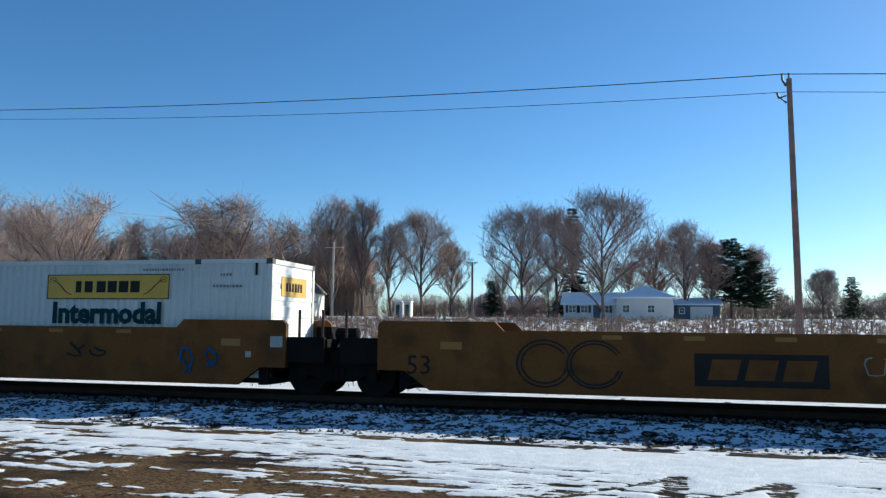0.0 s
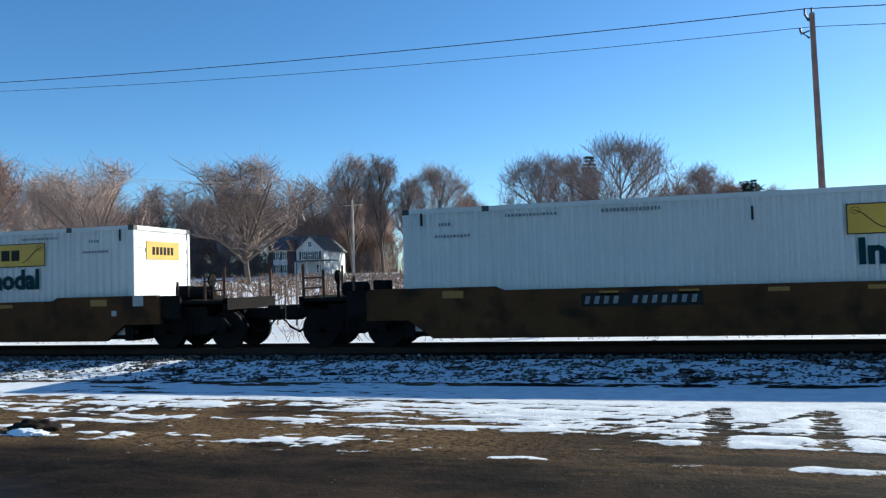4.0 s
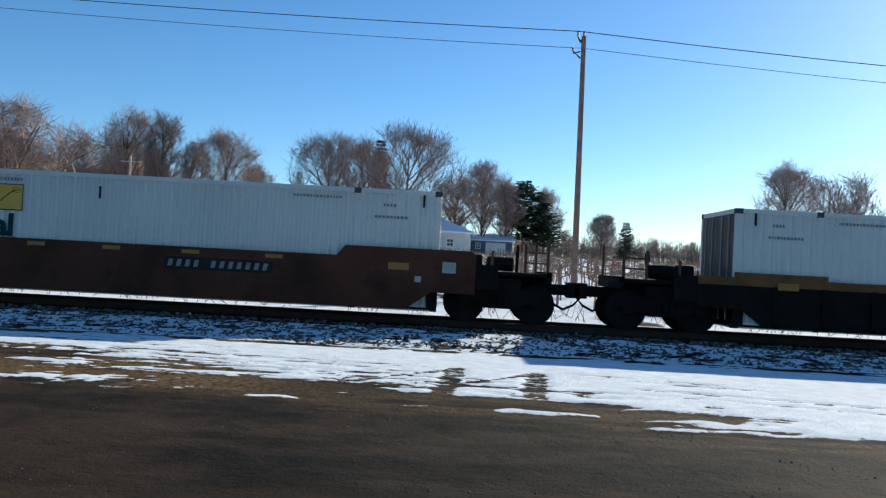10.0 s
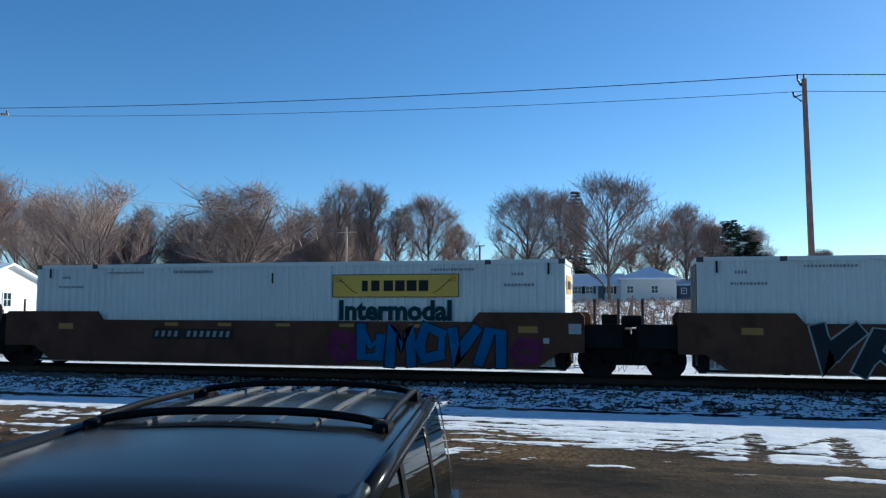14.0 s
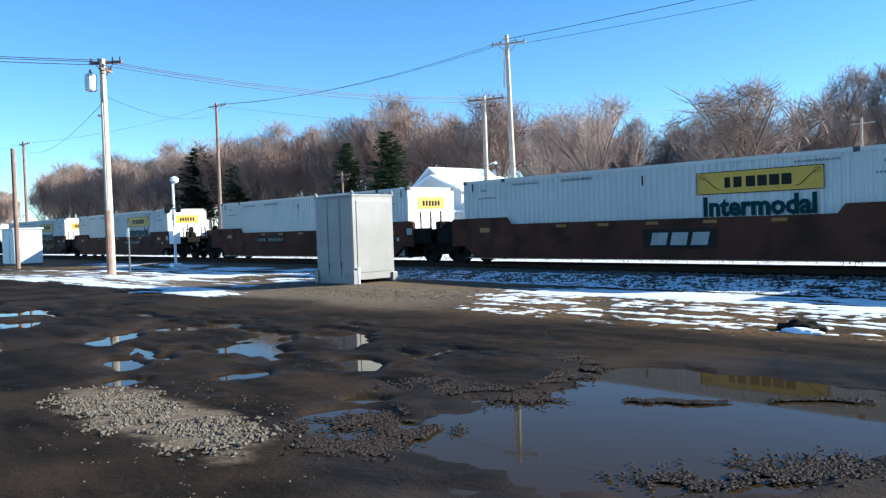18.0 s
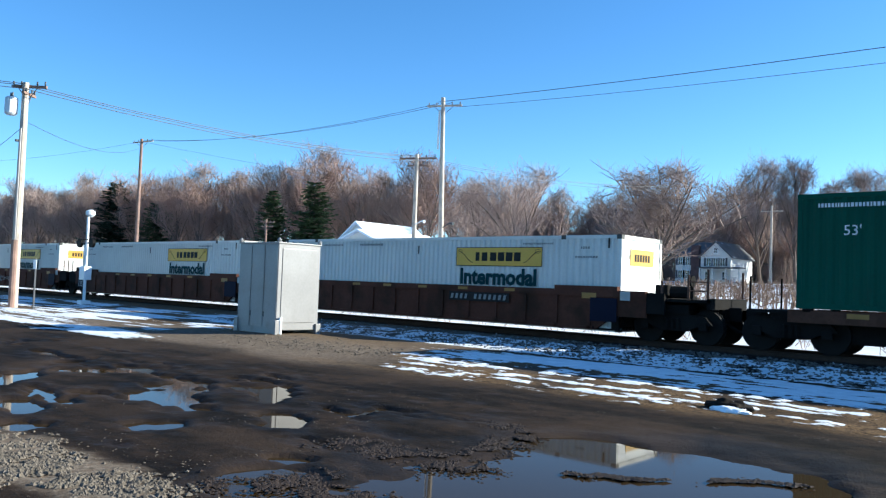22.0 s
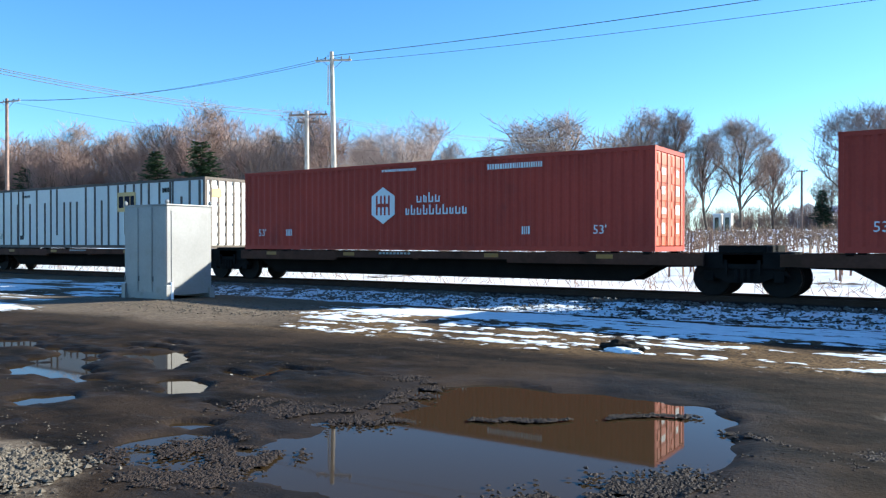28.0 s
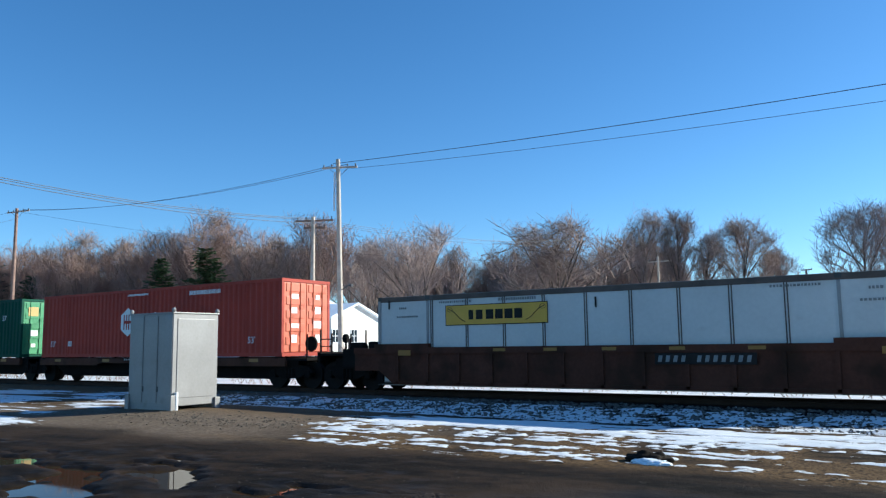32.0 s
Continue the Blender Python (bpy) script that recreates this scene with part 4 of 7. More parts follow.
def red_container(name):
    ob = thing(name, label="oxide red corrugated container with a white hexagon logo", category="container")
    shell(ob, "hub", M["hub_red"])
    part("frame", frame_rails(), M["hub_red"], ob)
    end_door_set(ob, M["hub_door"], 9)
    part("door", left_doors(), M["hub_red"], ob)
    split_parts("corner_casting", castings(), M["hub_red"], ob)
    y = -CW / 2
    cx, cz, r = 6.75, 1.5, 0.62
    bm = bmesh.new()
    prism(bm, [(cx + 0.92 * r * math.sin(a), cz + r * math.cos(a)) for a in [k * math.pi / 3 for k in range(6)]], y - 0.006, y - 0.001)
    hexa = part("logo_hexagon", bm, M["decal_white"], ob, "white hexagon decal")
    bm = bmesh.new()
    for a in (-0.3, -0.12, 0.04, 0.22):
        box(bm, cx + a, cx + a + 0.07, y - 0.01, y - 0.004, cz - 0.33, cz + 0.33)
    box(bm, cx - 0.23, cx + 0.22, y - 0.01, y - 0.004, cz - 0.06, cz + 0.06)
    split_parts("logo_bar", bm, M["hub_red"], hexa)
    bm = bmesh.new()
    rng = random.Random(2)
    for x0, x1, z in ((8.15, 8.9, 1.56), (7.7, 10.1, 1.16)):
        a = x0
        while a < x1:
            w = rng.uniform(0.13, 0.2)
            hh = rng.choice((0.22, 0.24, 0.32))
            box(bm, a, a + 0.055, y - 0.008, y - 0.002, z, z + hh)
            box(bm, a, a + w, y - 0.008, y - 0.002, z, z + 0.05)
            box(bm, a + w - 0.05, a + w, y - 0.008, y - 0.002, z, z + 0.2)
            a += w + 0.07
    split_parts("lettering_block", bm, M["decal_white"], ob)
    marks53(ob, (0.95, CL - 1.6), 0.5)
    small_print(ob, [(2.2, 0.5, 0.25, 0.24), (CL - 4.1, 0.5, 0.25, 0.24), (6.7, 2.62, 1.4, 0.08), (CL - 5.3, 2.5, 1.9, 0.16)], M["decal_white"])
    return ob


# -- trucks and cars; origin of a car: left end of its load space, track middle, rail top --
def truck(bm_frame, wheels, x, axle=1.75):
    for a in (-axle / 2, axle / 2):
        for s in (-1, 1):
            y0 = s * 0.715
            bm_wheel = bmesh.new()
            wheels.append(bm_wheel)
            tube(bm_wheel, [(x + a, y0 - 0.065, 0.42), (x + a, y0 + 0.065, 0.42)], 0.49, 20)
            tube(bm_wheel, [(x + a, y0 - s * 0.07, 0.42), (x + a, y0 - s * 0.1, 0.42)], 0.52, 20)
            box(bm_frame, x + a - 0.13, x + a + 0.13, s * 0.98 - 0.1, s * 0.98 + 0.1, 0.33, 0.6, bevel=0.03)
        tube(bm_frame, [(x + a, -0.95, 0.455), (x + a, 0.95, 0.455)], 0.08, 8)
    for s in (-1, 1):
        prism(bm_frame, [(x - 1.15, 0.5), (x - 0.95, 0.72), (x - 0.35, 0.8), (x + 0.35, 0.8), (x + 0.95, 0.72), (x + 1.15, 0.5), (x + 0.85, 0.5), (x + 0.4, 0.3), (x - 0.4, 0.3), (x - 0.85, 0.5)], s * 0.98 - 0.07, s * 0.98 + 0.07)
        for k in (-0.16, 0, 0.16):
            tube(bm_frame, [(x + k, s * 1.06, 0.34), (x + k, s * 1.06, 0.66)], 0.07, 6)
    box(bm_frame, x - 0.25, x + 0.25, -0.95, 0.95, 0.55, 0.82)
    box(bm_frame, x - 0.5, x + 0.5, -1.12, 1.12, 0.8, 1.04)


def trucks_part(ob, xs):
    for x in xs:
        f, w = bmesh.new(), []
        truck(f, w, x)
        tr = part("truck", f, M["car_dark"], ob)
        for bm in w:
            part("wheel", bm, M["wheel"], tr)


def coupler(ob, x, d):
    bm = bmesh.new()
    box(bm, min(x, x + d * 0.7), max(x, x + d * 0.7), -0.14, 0.14, 0.68, 0.95)
    box(bm, min(x + d * 0.6, x + d * 0.98), max(x + d * 0.6, x + d * 0.98), -0.2, 0.2, 0.62, 1.02, bevel=0.05)
    tube(bm, [(x + d * q, -0.35 - 0.05 * q, 0.75 - 0.42 * math.sin(math.pi * q)) for q in (0.05, 0.25, 0.5, 0.75, 0.95)], 0.035, 6)
    part("coupler", bm, M["car_dark"], ob)


def end_platform(ob, x, d, seed):
    """Deck, brake stand, grab posts over an outer truck; d: direction outward."""
    rng = random.Random(seed)
    bm = bmesh.new()
    a, b = sorted((x, x + d * 2.7))
    box(bm, a, b, -0.35, 0.35, 0.72, 1.12)
    a, b = sorted((x + d * 0.4, x + d * 2.75))
    box(bm, a, b, -1.3, 1.3, 1.12, 1.2)
    box(bm, x + d * 2.7 - 0.06, x + d * 2.7 + 0.06, -1.3, 1.3, 0.95, 1.25)
    part("end_platform", bm, M["car_dark"], ob)
    bm = bmesh.new()
    for q, y, h in ((2.65, -1.25, 0.85), (2.1, -1.28, 0.7), (2.65, 1.25, 0.85), (1.3, -1.28, 0.5)):
        tube(bm, [(x + d * q, y, 1.18), (x + d * q, y, 1.2 + h)], 0.035, 6)
    for z in (1.45, 1.7):
        tube(bm, [(x + d * 2.65, -1.25, z), (x + d * 2.1, -1.28, z)], 0.02, 5)
    split_parts("grab_rail", bm, M["post"], ob)
    bm = bmesh.new()
    box(bm, x + d * 0.9 - 0.2, x + d * 0.9 + 0.2, -0.5, -0.1, 1.2, 1.6, bevel=0.04)
    tube(bm, [(x + d * 1.2, -0.5, 1.4), (x + d * 1.24, -0.5, 1.4), (x + d * 1.86, -0.5, 1.4), (x + d * 1.9, -0.5, 1.4)], [0.1, 0.18, 0.18, 0.1], 10)
    tube(bm, [(x + d * 1.93, -0.7, 1.72), (x + d * 1.98, -0.7, 1.72)], 0.17, 12)
    tube(bm, [(x + d * 1.95, -0.7, 1.2), (x + d * 1.95, -0.7, 1.75)], 0.04, 6)
    part("brake_gear", bm, M["car_dark"], ob)


def well_car(name, paint, ribbed, left, right, seed, label, zt=1.40, ze=1.65, bed=None):
    """One platform of a well car. left, right: 'joint' (shared truck) or 'end' (own truck, coupler)."""
    ob = thing(name, label=label, category="rail car")
    zb = 0.19
    bed = bed or zb + 0.05
    W = 1.5
    oa = 0.5 if left == "joint" else 0.9
    ob_ = 0.5 if right == "joint" else 0.9
    for s, nm in ((-1, "side_wall"), (1, "side_wall")):
        bm = bmesh.new()
        y0, y1 = sorted((s * W, s * (W - 0.14)))
        if not ribbed:
            prism(bm, [(-oa, 0.62), (0.15, 0.62), (0.75, zb), (CL - 0.75, zb), (CL - 0.15, 0.62), (CL + ob_, 0.62), (CL + ob_, ze - 0.1), (CL + ob_ - 0.1, ze), (CL - 2.25, ze), (CL - 2.45, zt), (2.45, zt), (2.25, ze), (0.1 - oa, ze), (-oa, ze - 0.1)], y0, y1)
            part(nm, bm, paint, ob)
        else:
            inner0, inner1 = sorted((s * (W - 0.06), s * (W - 0.14)))
            prism(bm, [(-oa, 0.62), (0.15, 0.62), (0.75, zb), (CL - 0.75, zb), (CL - 0.15, 0.62), (CL + ob_, 0.62), (CL + ob_, zt - 0.2), (-oa, zt - 0.2)], inner0, inner1)
            side = part(nm, bm, M["car_brown"] if paint is M["car_brown"] else M["car_dark"], ob)
            bm = bmesh.new()
            box(bm, -oa, CL + ob_, y0, y1, zt - 0.22, zt - 0.02)
            for x in (0.0, CL - 2.2):
                box(bm, x, x + 2.2, y0, y1, zt - 0.02, zt + 0.1)
            part("top_chord", bm, paint, side)
            bm = bmesh.new()
            for k in range(13):
                x = 0.9 + k * (CL - 1.9) / 12
                box(bm, x, x + 0.1, y0, y1, zb + 0.02, zt - 0.2)
            box(bm, 0.8, CL - 0.8, y0, y1, zb, zb + 0.1)
            split_parts("rib", bm, M["car_brown"] if paint is M["car_brown"] else M["car_dark"], side)
    bm = bmesh.new()
    box(bm, 0.1, CL - 0.1, -1.35, 1.35, bed - 0.05, bed)
    for x in (0.0, CL - 0.25):
        box(bm, x, x + 0.25, -1.36, 1.36, zb, 1.25)
    for x in (0.28, CL - 0.88):
        box(bm, x, x + 0.6, -1.2, 1.2, zb + 0.03, 0.62)
    part("well_floor", bm, M["car_dark"], ob)
    for x, d, kind in ((0.0, -1, left), (CL, 1, right)):
        bm = bmesh.new()
        a, b = sorted((x, x + d * (1.62 if kind == "joint" else 2.6)))
        box(bm, a, b, -0.42, 0.42, 0.72, 1.2)
        a, b = sorted((x + d * 0.05, x + d * (1.5 if kind == "joint" else 1.2)))
        box(bm, a, b, -1.34, 1.34, 1.02, 1.3)
        a, b = sorted((x + d * 0.2, x + d * 1.45))
        box(bm, a, b, -1.42, -1.3, 0.75, 1.35)
        part("end_sill", bm, M["car_dark"], ob)
    trucks = []
    if left == "end":
        end_platform(ob, 0.0, -1, seed)
        coupler(ob, -2.7, -1.0)
        trucks.append(-1.55)
    if right == "end":
        end_platform(ob, CL, 1, seed + 1)
        coupler(ob, CL + 2.7, 1.0)
        trucks.append(CL + 1.55)
    else:
        trucks.append(CL + 1.65)
        bm = bmesh.new()
        for q in (0.75, 1.35, 1.95):
            tube(bm, [(CL + q, -1.28, 1.3), (CL + q, -1.28, 2.0)], 0.035, 6)
        split_parts("grab_rail", bm, M["post"], ob)
        bm = bmesh.new()
        tube(bm, [(CL + 1.4, -0.5, 1.42), (CL + 1.44, -0.5, 1.42), (CL + 1.96, -0.5, 1.42), (CL + 2.0, -0.5, 1.42)], [0.1, 0.16, 0.16, 0.1], 10)
        box(bm, CL + 0.9, CL + 1.3, -0.6, -0.2, 1.28, 1.6)
        part("brake_gear", bm, M["car_dark"], ob)
    trucks_part(ob, trucks)
    for x in (1.0, 4.6, 6.3, 8.1, 10.0, 12.0, CL - 1.2):
        mid = 2.4 < x < CL - 2.4
        zz = zt - 0.16 if mid else 1.12
        part("reflector", B(x, x + (0.42 if mid else 0.5), -W - 0.006, -W - 0.001, zz, zz + (0.09 if mid else 0.17)), M["reflector"], ob, "yellow reflector patch")
    part("placard", B(CL - 0.55, CL - 0.4, -W - 0.006, -W - 0.001, 0.85, 0.99), M["stencil"], ob)
    part("placard", B(CL + 0.1, CL + 0.42, -W - 0.006, -W - 0.001, 1.1, 1.36), M["stencil"], ob)
    return ob


def number_panel(ob, x, z, w, h, slanted=False):
    y = -1.5
    p = part("number_panel", B(x, x + w, y - 0.006, y - 0.001, z, z + h), M["panel_black"], ob, "black panel with white stencil bars")
    bm = bmesh.new()
    n = int(w / (h * 0.72))
    for k in range(n):
        if k == 4 and n > 6:
            continue
        a = x + h * 0.25 + k * (w - h * 0.4) / n
        prism(bm, [(a, z + h * 0.22), (a + h * 0.34, z + h * 0.22), (a + h * 0.46, z + h * 0.78), (a + h * 0.12, z + h * 0.78)], y - 0.01, y - 0.004)
    split_parts("stencil_bar", bm, M["faint"], p)


def bold_mark(ob, x, z, w, h, ink, backing=True):
    """A reporting logo as three heavy white blocks on a black field."""
    y = -1.5
    if backing:
        part("logo_field", B(x, x + w, y - 0.006, y - 0.001, z, z + h), M["panel_black"], ob)
    bm = bmesh.new()
    for k in range(3):
        a = x + w * (0.1 + 0.28 * k)
        b = a + w * 0.22
        prism(bm, [(a, z + h * 0.2), (b, z + h * 0.2), (b + h * 0.15, z + h * 0.82), (a + h * 0.15, z + h * 0.82)], y - 0.01, y - 0.004)
    split_parts("logo_block", bm, ink, ob)


def car_words(ob, words, x, z, size, material):
    part("lettering", shifted(text_bm(words, size), x, -1.506, z), material, ob)


def ribbon(bm, pts, half, y0, y1):
    """A flat painted stroke of even width along the points x, z, with mitred bends."""
    rings = []
    for i, (px, pz) in enumerate(pts):
        qx, qz = pts[min(i + 1, len(pts) - 1)]
        rx, rz_ = pts[max(i - 1, 0)]
        n = math.hypot(qx - rx, qz - rz_) or 1.0
        ux, uz = (qx - rx) / n, (qz - rz_) / n
        e = half * (-1 if i == 0 else 1 if i == len(pts) - 1 else 0) * 0.8
        w = half * (1.15 if 0 < i < len(pts) - 1 else 1.0)
        a, b = (px + e * ux - w * uz, pz + e * uz + w * ux), (px + e * ux + w * uz, pz + e * uz - w * ux)
        rings.append([bm.verts.new((a[0], y0, a[1])), bm.verts.new((b[0], y0, b[1])), bm.verts.new((b[0], y1, b[1])), bm.verts.new((a[0], y1, a[1]))])
    for q, w in zip(rings, rings[1:]):
        for k in range(4):
            bm.faces.new((q[k], q[(k + 1) % 4], w[(k + 1) % 4], w[k]))
    bm.faces.new(rings[0][::-1]), bm.faces.new(rings[-1])
    bmesh.ops.recalc_face_normals(bm, faces=bm.faces[:])
    return bm


# loose stroke shapes of sprayed glyphs, in a unit cell; none of them is a letter of a word
STROKES = [((0.1, 0.0), (0.2, 0.95), (0.55, 0.35), (0.9, 0.95), (0.85, 0.05)), ((0.85, 0.85), (0.3, 0.95), (0.1, 0.5), (0.35, 0.05), (0.9, 0.15)),
           ((0.1, 0.95), (0.45, 0.05), (0.6, 0.55), (0.9, 0.95)), ((0.15, 0.05), (0.3, 0.9), (0.75, 0.9), (0.85, 0.05)), ((0.85, 0.9), (0.2, 0.8), (0.3, 0.5), (0.85, 0.4), (0.75, 0.08), (0.1, 0.1)),
           ((0.1, 0.9), (0.2, 0.1), (0.8, 0.12), (0.9, 0.75))]


def spray(ob, x, w, z, h, n, fill, line, seed):
    """A graffiti piece: n interlocking heavy strokes with an outline, too wild to read."""
    rng = random.Random(seed)
    y = -1.5
    cw = w / n
    for k in range(n):
        st = STROKES[(k + seed) % len(STROKES)] if n > 1 else STROKES[1]
        slant = rng.uniform(-0.12, 0.2)
        pts = [(x + cw * (k + 0.02 + 1.0 * (px * 0.92 + slant * (pz - 0.5))) + rng.uniform(-0.05, 0.05) * cw, z + h * (0.1 + 0.8 * pz + rng.uniform(-0.06, 0.06))) for px, pz in st]
        half = min(cw, h) * 0.155
        strokes = [(pts, half, 0.0)]
        if rng.random() < 0.6:
            strokes.append(([pts[0], ((pts[0][0] + pts[-1][0]) / 2, z + h * rng.uniform(0.3, 0.5)), pts[-1]], half * 0.6, 0.0002))
        for line_pts, r, lift in strokes:
            o = part("graffiti_shape", ribbon(bmesh.new(), line_pts, r + 0.043, y - 0.005 - 0.0005 * k - lift, y - 0.001), line, ob, "sprayed graffiti stroke with an outline")
            part("graffiti_fill", ribbon(bmesh.new(), line_pts, r, y - 0.013 - 0.0004 * k - lift, y - 0.009), fill, o)


def scrawl(ob, x, w, z, h, material, seed, r=0.018):
    rng = random.Random(seed)
    bm = bmesh.new()
    n = max(2, int(w / 0.5))
    for k in range(n):
        cx = x + w * (k + 0.5) / n
        a0, hh, st = rng.uniform(0, 6), h * rng.uniform(0.4, 1.0), rng.uniform(0.5, 1.4)
        zc = z + h / 2 + rng.uniform(-0.15, 0.15) * h
        pts = [(cx + 0.3 * w / n * math.cos(a0 + q * st) + q * 0.02, -1.5 - 0.003, zc + hh * 0.42 * math.sin(a0 + q * rng.uniform(0.7, 1.0))) for q in range(8)]
        tube(bm, pts, r, 4)
    split_parts("graffiti_stroke", bm, material, ob)


def two_rings(ob, x, z):
    bm = bmesh.new()
    for cx, r in ((x, 0.6), (x, 0.5), (x + 1.1, 0.6), (x + 1.1, 0.52)):
        tube(bm, [(cx + r * math.cos(a), -1.503, z + r * 0.85 * math.sin(a)) for a in np.linspace(0.5, 6.0, 22)], 0.025, 4)
    split_parts("graffiti_ring", bm, M["g_dark"], ob, "black sprayed ring")


def spine_car(name, outer_left, outer_right, gap_left, gap_right):
    """A low skeleton platform under one box, fish-bellied in the middle."""
    ob = thing(name, label="dark spine car platform with a fish-bellied sill", category="rail car")
    bm = bmesh.new()
    jx = CL + gap_right / 2
    xl = -0.9 if outer_left else 0.25 - gap_left / 2
    xr = CL + 0.9 if outer_right else jx - 0.25
    for s in (-1, 1):
        prism(bm, [(xl, 0.72), (0.25, 0.66), (1.0, 0.24), (CL - 1.0, 0.24), (CL - 0.25, 0.66), (xr, 0.72), (xr, 1.02), (xl, 1.02)], s * 0.6 - 0.05, s * 0.6 + 0.05)
    part("center_sill", bm, M["car_dark"], ob)
    bm = bmesh.new()
    for s in (-1, 1):
        y0, y1 = sorted((s * 1.32, s * 1.2))
        box(bm, xl + 0.7, 4.6, y0, y1, 0.74, 1.06)
        box(bm, CL - 4.6, xr - 0.7, y0, y1, 0.74, 1.06)
        box(bm, 4.6, CL - 4.6, y0, y1, 0.84, 1.04)
    for x in (0.3, 2.0, 4.5, 8.0, CL - 4.6, CL - 2.2, CL - 0.5):
        box(bm, x, x + 0.22, -1.3, 1.3, 0.8, 1.0)
    split_parts("side_sill", bm, M["car_rust"], ob)
    for x in (0.15, 2.05, CL - 2.25, CL - 0.35):
        for s in (-1, 1):
            part("pedestal", B(x, x + 0.22, s * 1.2 - 0.12, s * 1.2 + 0.12, 1.0, ZS - RAIL, bevel=0.02), M["car_dark"], ob)
    xs = []
    if outer_left:
        xs.append(-0.2)
        coupler(ob, -1.2, -1.0)
        bm = bmesh.new()
        box(bm, -1.25, -0.2, -1.25, 1.25, 0.95, 1.03)
        for y in (-1.2, 1.2):
            tube(bm, [(-1.2, y, 1.0), (-1.2, y, 1.9)], 0.03, 6)
        part("end_platform", bm, M["car_dark"], ob)
    xs.append(jx if not outer_right else CL + 0.2)
    if outer_right:
        coupler(ob, CL + 1.2, 1.0)
        bm = bmesh.new()
        box(bm, CL + 0.2, CL + 1.25, -1.25, 1.25, 0.95, 1.03)
        for y in (-1.2, 1.2):
            tube(bm, [(CL + 1.2, y, 1.0), (CL + 1.2, y, 1.9)], 0.03, 6)
        tube(bm, [(CL + 0.9, -0.7, 1.55), (CL + 0.9, -0.62, 1.55)], 0.28, 12)
        part("end_platform", bm, M["car_dark"], ob)
    if not outer_right:
        bm = bmesh.new()
        box(bm, jx - 1.05, jx + 1.05, -1.12, 1.12, 0.66, 1.1, bevel=0.03)
        box(bm, jx - 0.6, jx + 0.6, -1.18, 1.18, 1.08, 1.0 + 0.07 * min(gap_right, 4.0), bevel=0.03)
        for x in (jx - 0.45, jx + 0.37):
            box(bm, x, x + 0.08, -1.2, -1.12, 0.5, 0.9)
        part("joint_platform", bm, M["car_dark"], ob)
    trucks_part(ob, xs)
    for x in (1.2, 5.0, CL - 5.4, CL - 1.7):
        part("reflector", B(x, x + 0.5, -1.326, -1.321, 0.9, 1.02), M["reflector"], ob)
    small = bmesh.new()
    for k in range(9):
        box(small, 6.6 + 0.15 * k, 6.7 + 0.15 * k, -1.326, -1.321, 0.96, 1.03)
    part("stencil_bars", small, M["stencil"], ob)
    return ob


# left ends of the load spaces, in order along the train, with their loads
A_, E_ = "joint", "end"
YEL, OCH, BRN, RST = "ttx_yellow", "car_ochre", "car_brown", "car_rust"
TRAIN = [
    (-25.64, "whR", YEL, 0, E_, A_), (-6.18, None, YEL, 0, A_, A_), (13.28, "whR", YEL, 0, A_, E_),
    (37.2, "flat", YEL, 0, E_, E_), (61.18, "whR", OCH, 0, E_, E_), (84.84, "whR", OCH, 0, E_, E_),
    (108.5, "whL", BRN, 0, E_, A_), (127.97, "whR", BRN, 0, A_, A_), (147.43, "whN", BRN, 0, A_, E_),
    (170.69, "whL", BRN, 0, E_, A_), (190.13, "whN", BRN, 0, A_, A_), (209.57, "whL", BRN, 0, A_, E_),
    (232.86, "whR", "chord", 1, E_, A_), (252.31, "whR", "chord", 1, A_, A_), (271.75, "whR", "chord", 1, A_, E_),
    (294.99, "whR", RST, 0, E_, A_), (314.43, "whR", RST, 0, A_, A_), (333.88, "whR", RST, 0, A_, E_),
    (357.13, "whR", BRN, 0, E_, A_), (376.58, "whR", BRN, 0, A_, A_), (396.03, "whR", BRN, 0, A_, E_),
    (419.28, "whR", BRN, 1, E_, A_), (438.73, "whR", BRN, 1, A_, A_), (458.19, "whR", BRN, 1, A_, E_),
    (479.33, "green", None, 0, 1, 0), (499.99, "green", None, 0, 0, 0), (518.56, "rib", None, 0, 0, 1),
    (538.55, "green", None, 0, 1, 0), (558.53, "greenrib", None, 0, 0, 0), (577.28, "rib", None, 0, 0, 0),
    (595.76, "red", None, 0, 0, 0), (616.41, "red", None, 0, 0, 0), (634.08, "green_mid", None, 0, 0, 0), (651.64, "green_near", None, 0, 0, 0), (669.82, "red", None, 0, 0, 1),
    (690.53, "flatL", BRN, 1, E_, E_),
]
LOADS = {"whR": lambda: white_container("container", "corrugated", "R", True), "whL": lambda: white_container("container", "corrugated", "L", True),
         "whN": lambda: white_container("container", "corrugated", "R", False), "flat": lambda: white_container("container", "flat", "L", False),
         "flatL": lambda: white_container("container", "flat", "L", False), "green": lambda: green_container("container"), "green_mid": lambda: green_container("container", False, 11.0), "green_near": lambda: green_container("container", False, 4.6), "greenrib": lambda: green_container("container", True),
         "rib": lambda: rib_container("container"), "red": lambda: red_container("container")}
made, carmade, MOVING = {}, {}, []
PAINT_WORDS = {YEL: "weathered yellow", OCH: "dark grimy ochre", BRN: "rusty brown", RST: "faded rust brown", "chord": "dark ochre-edged"}
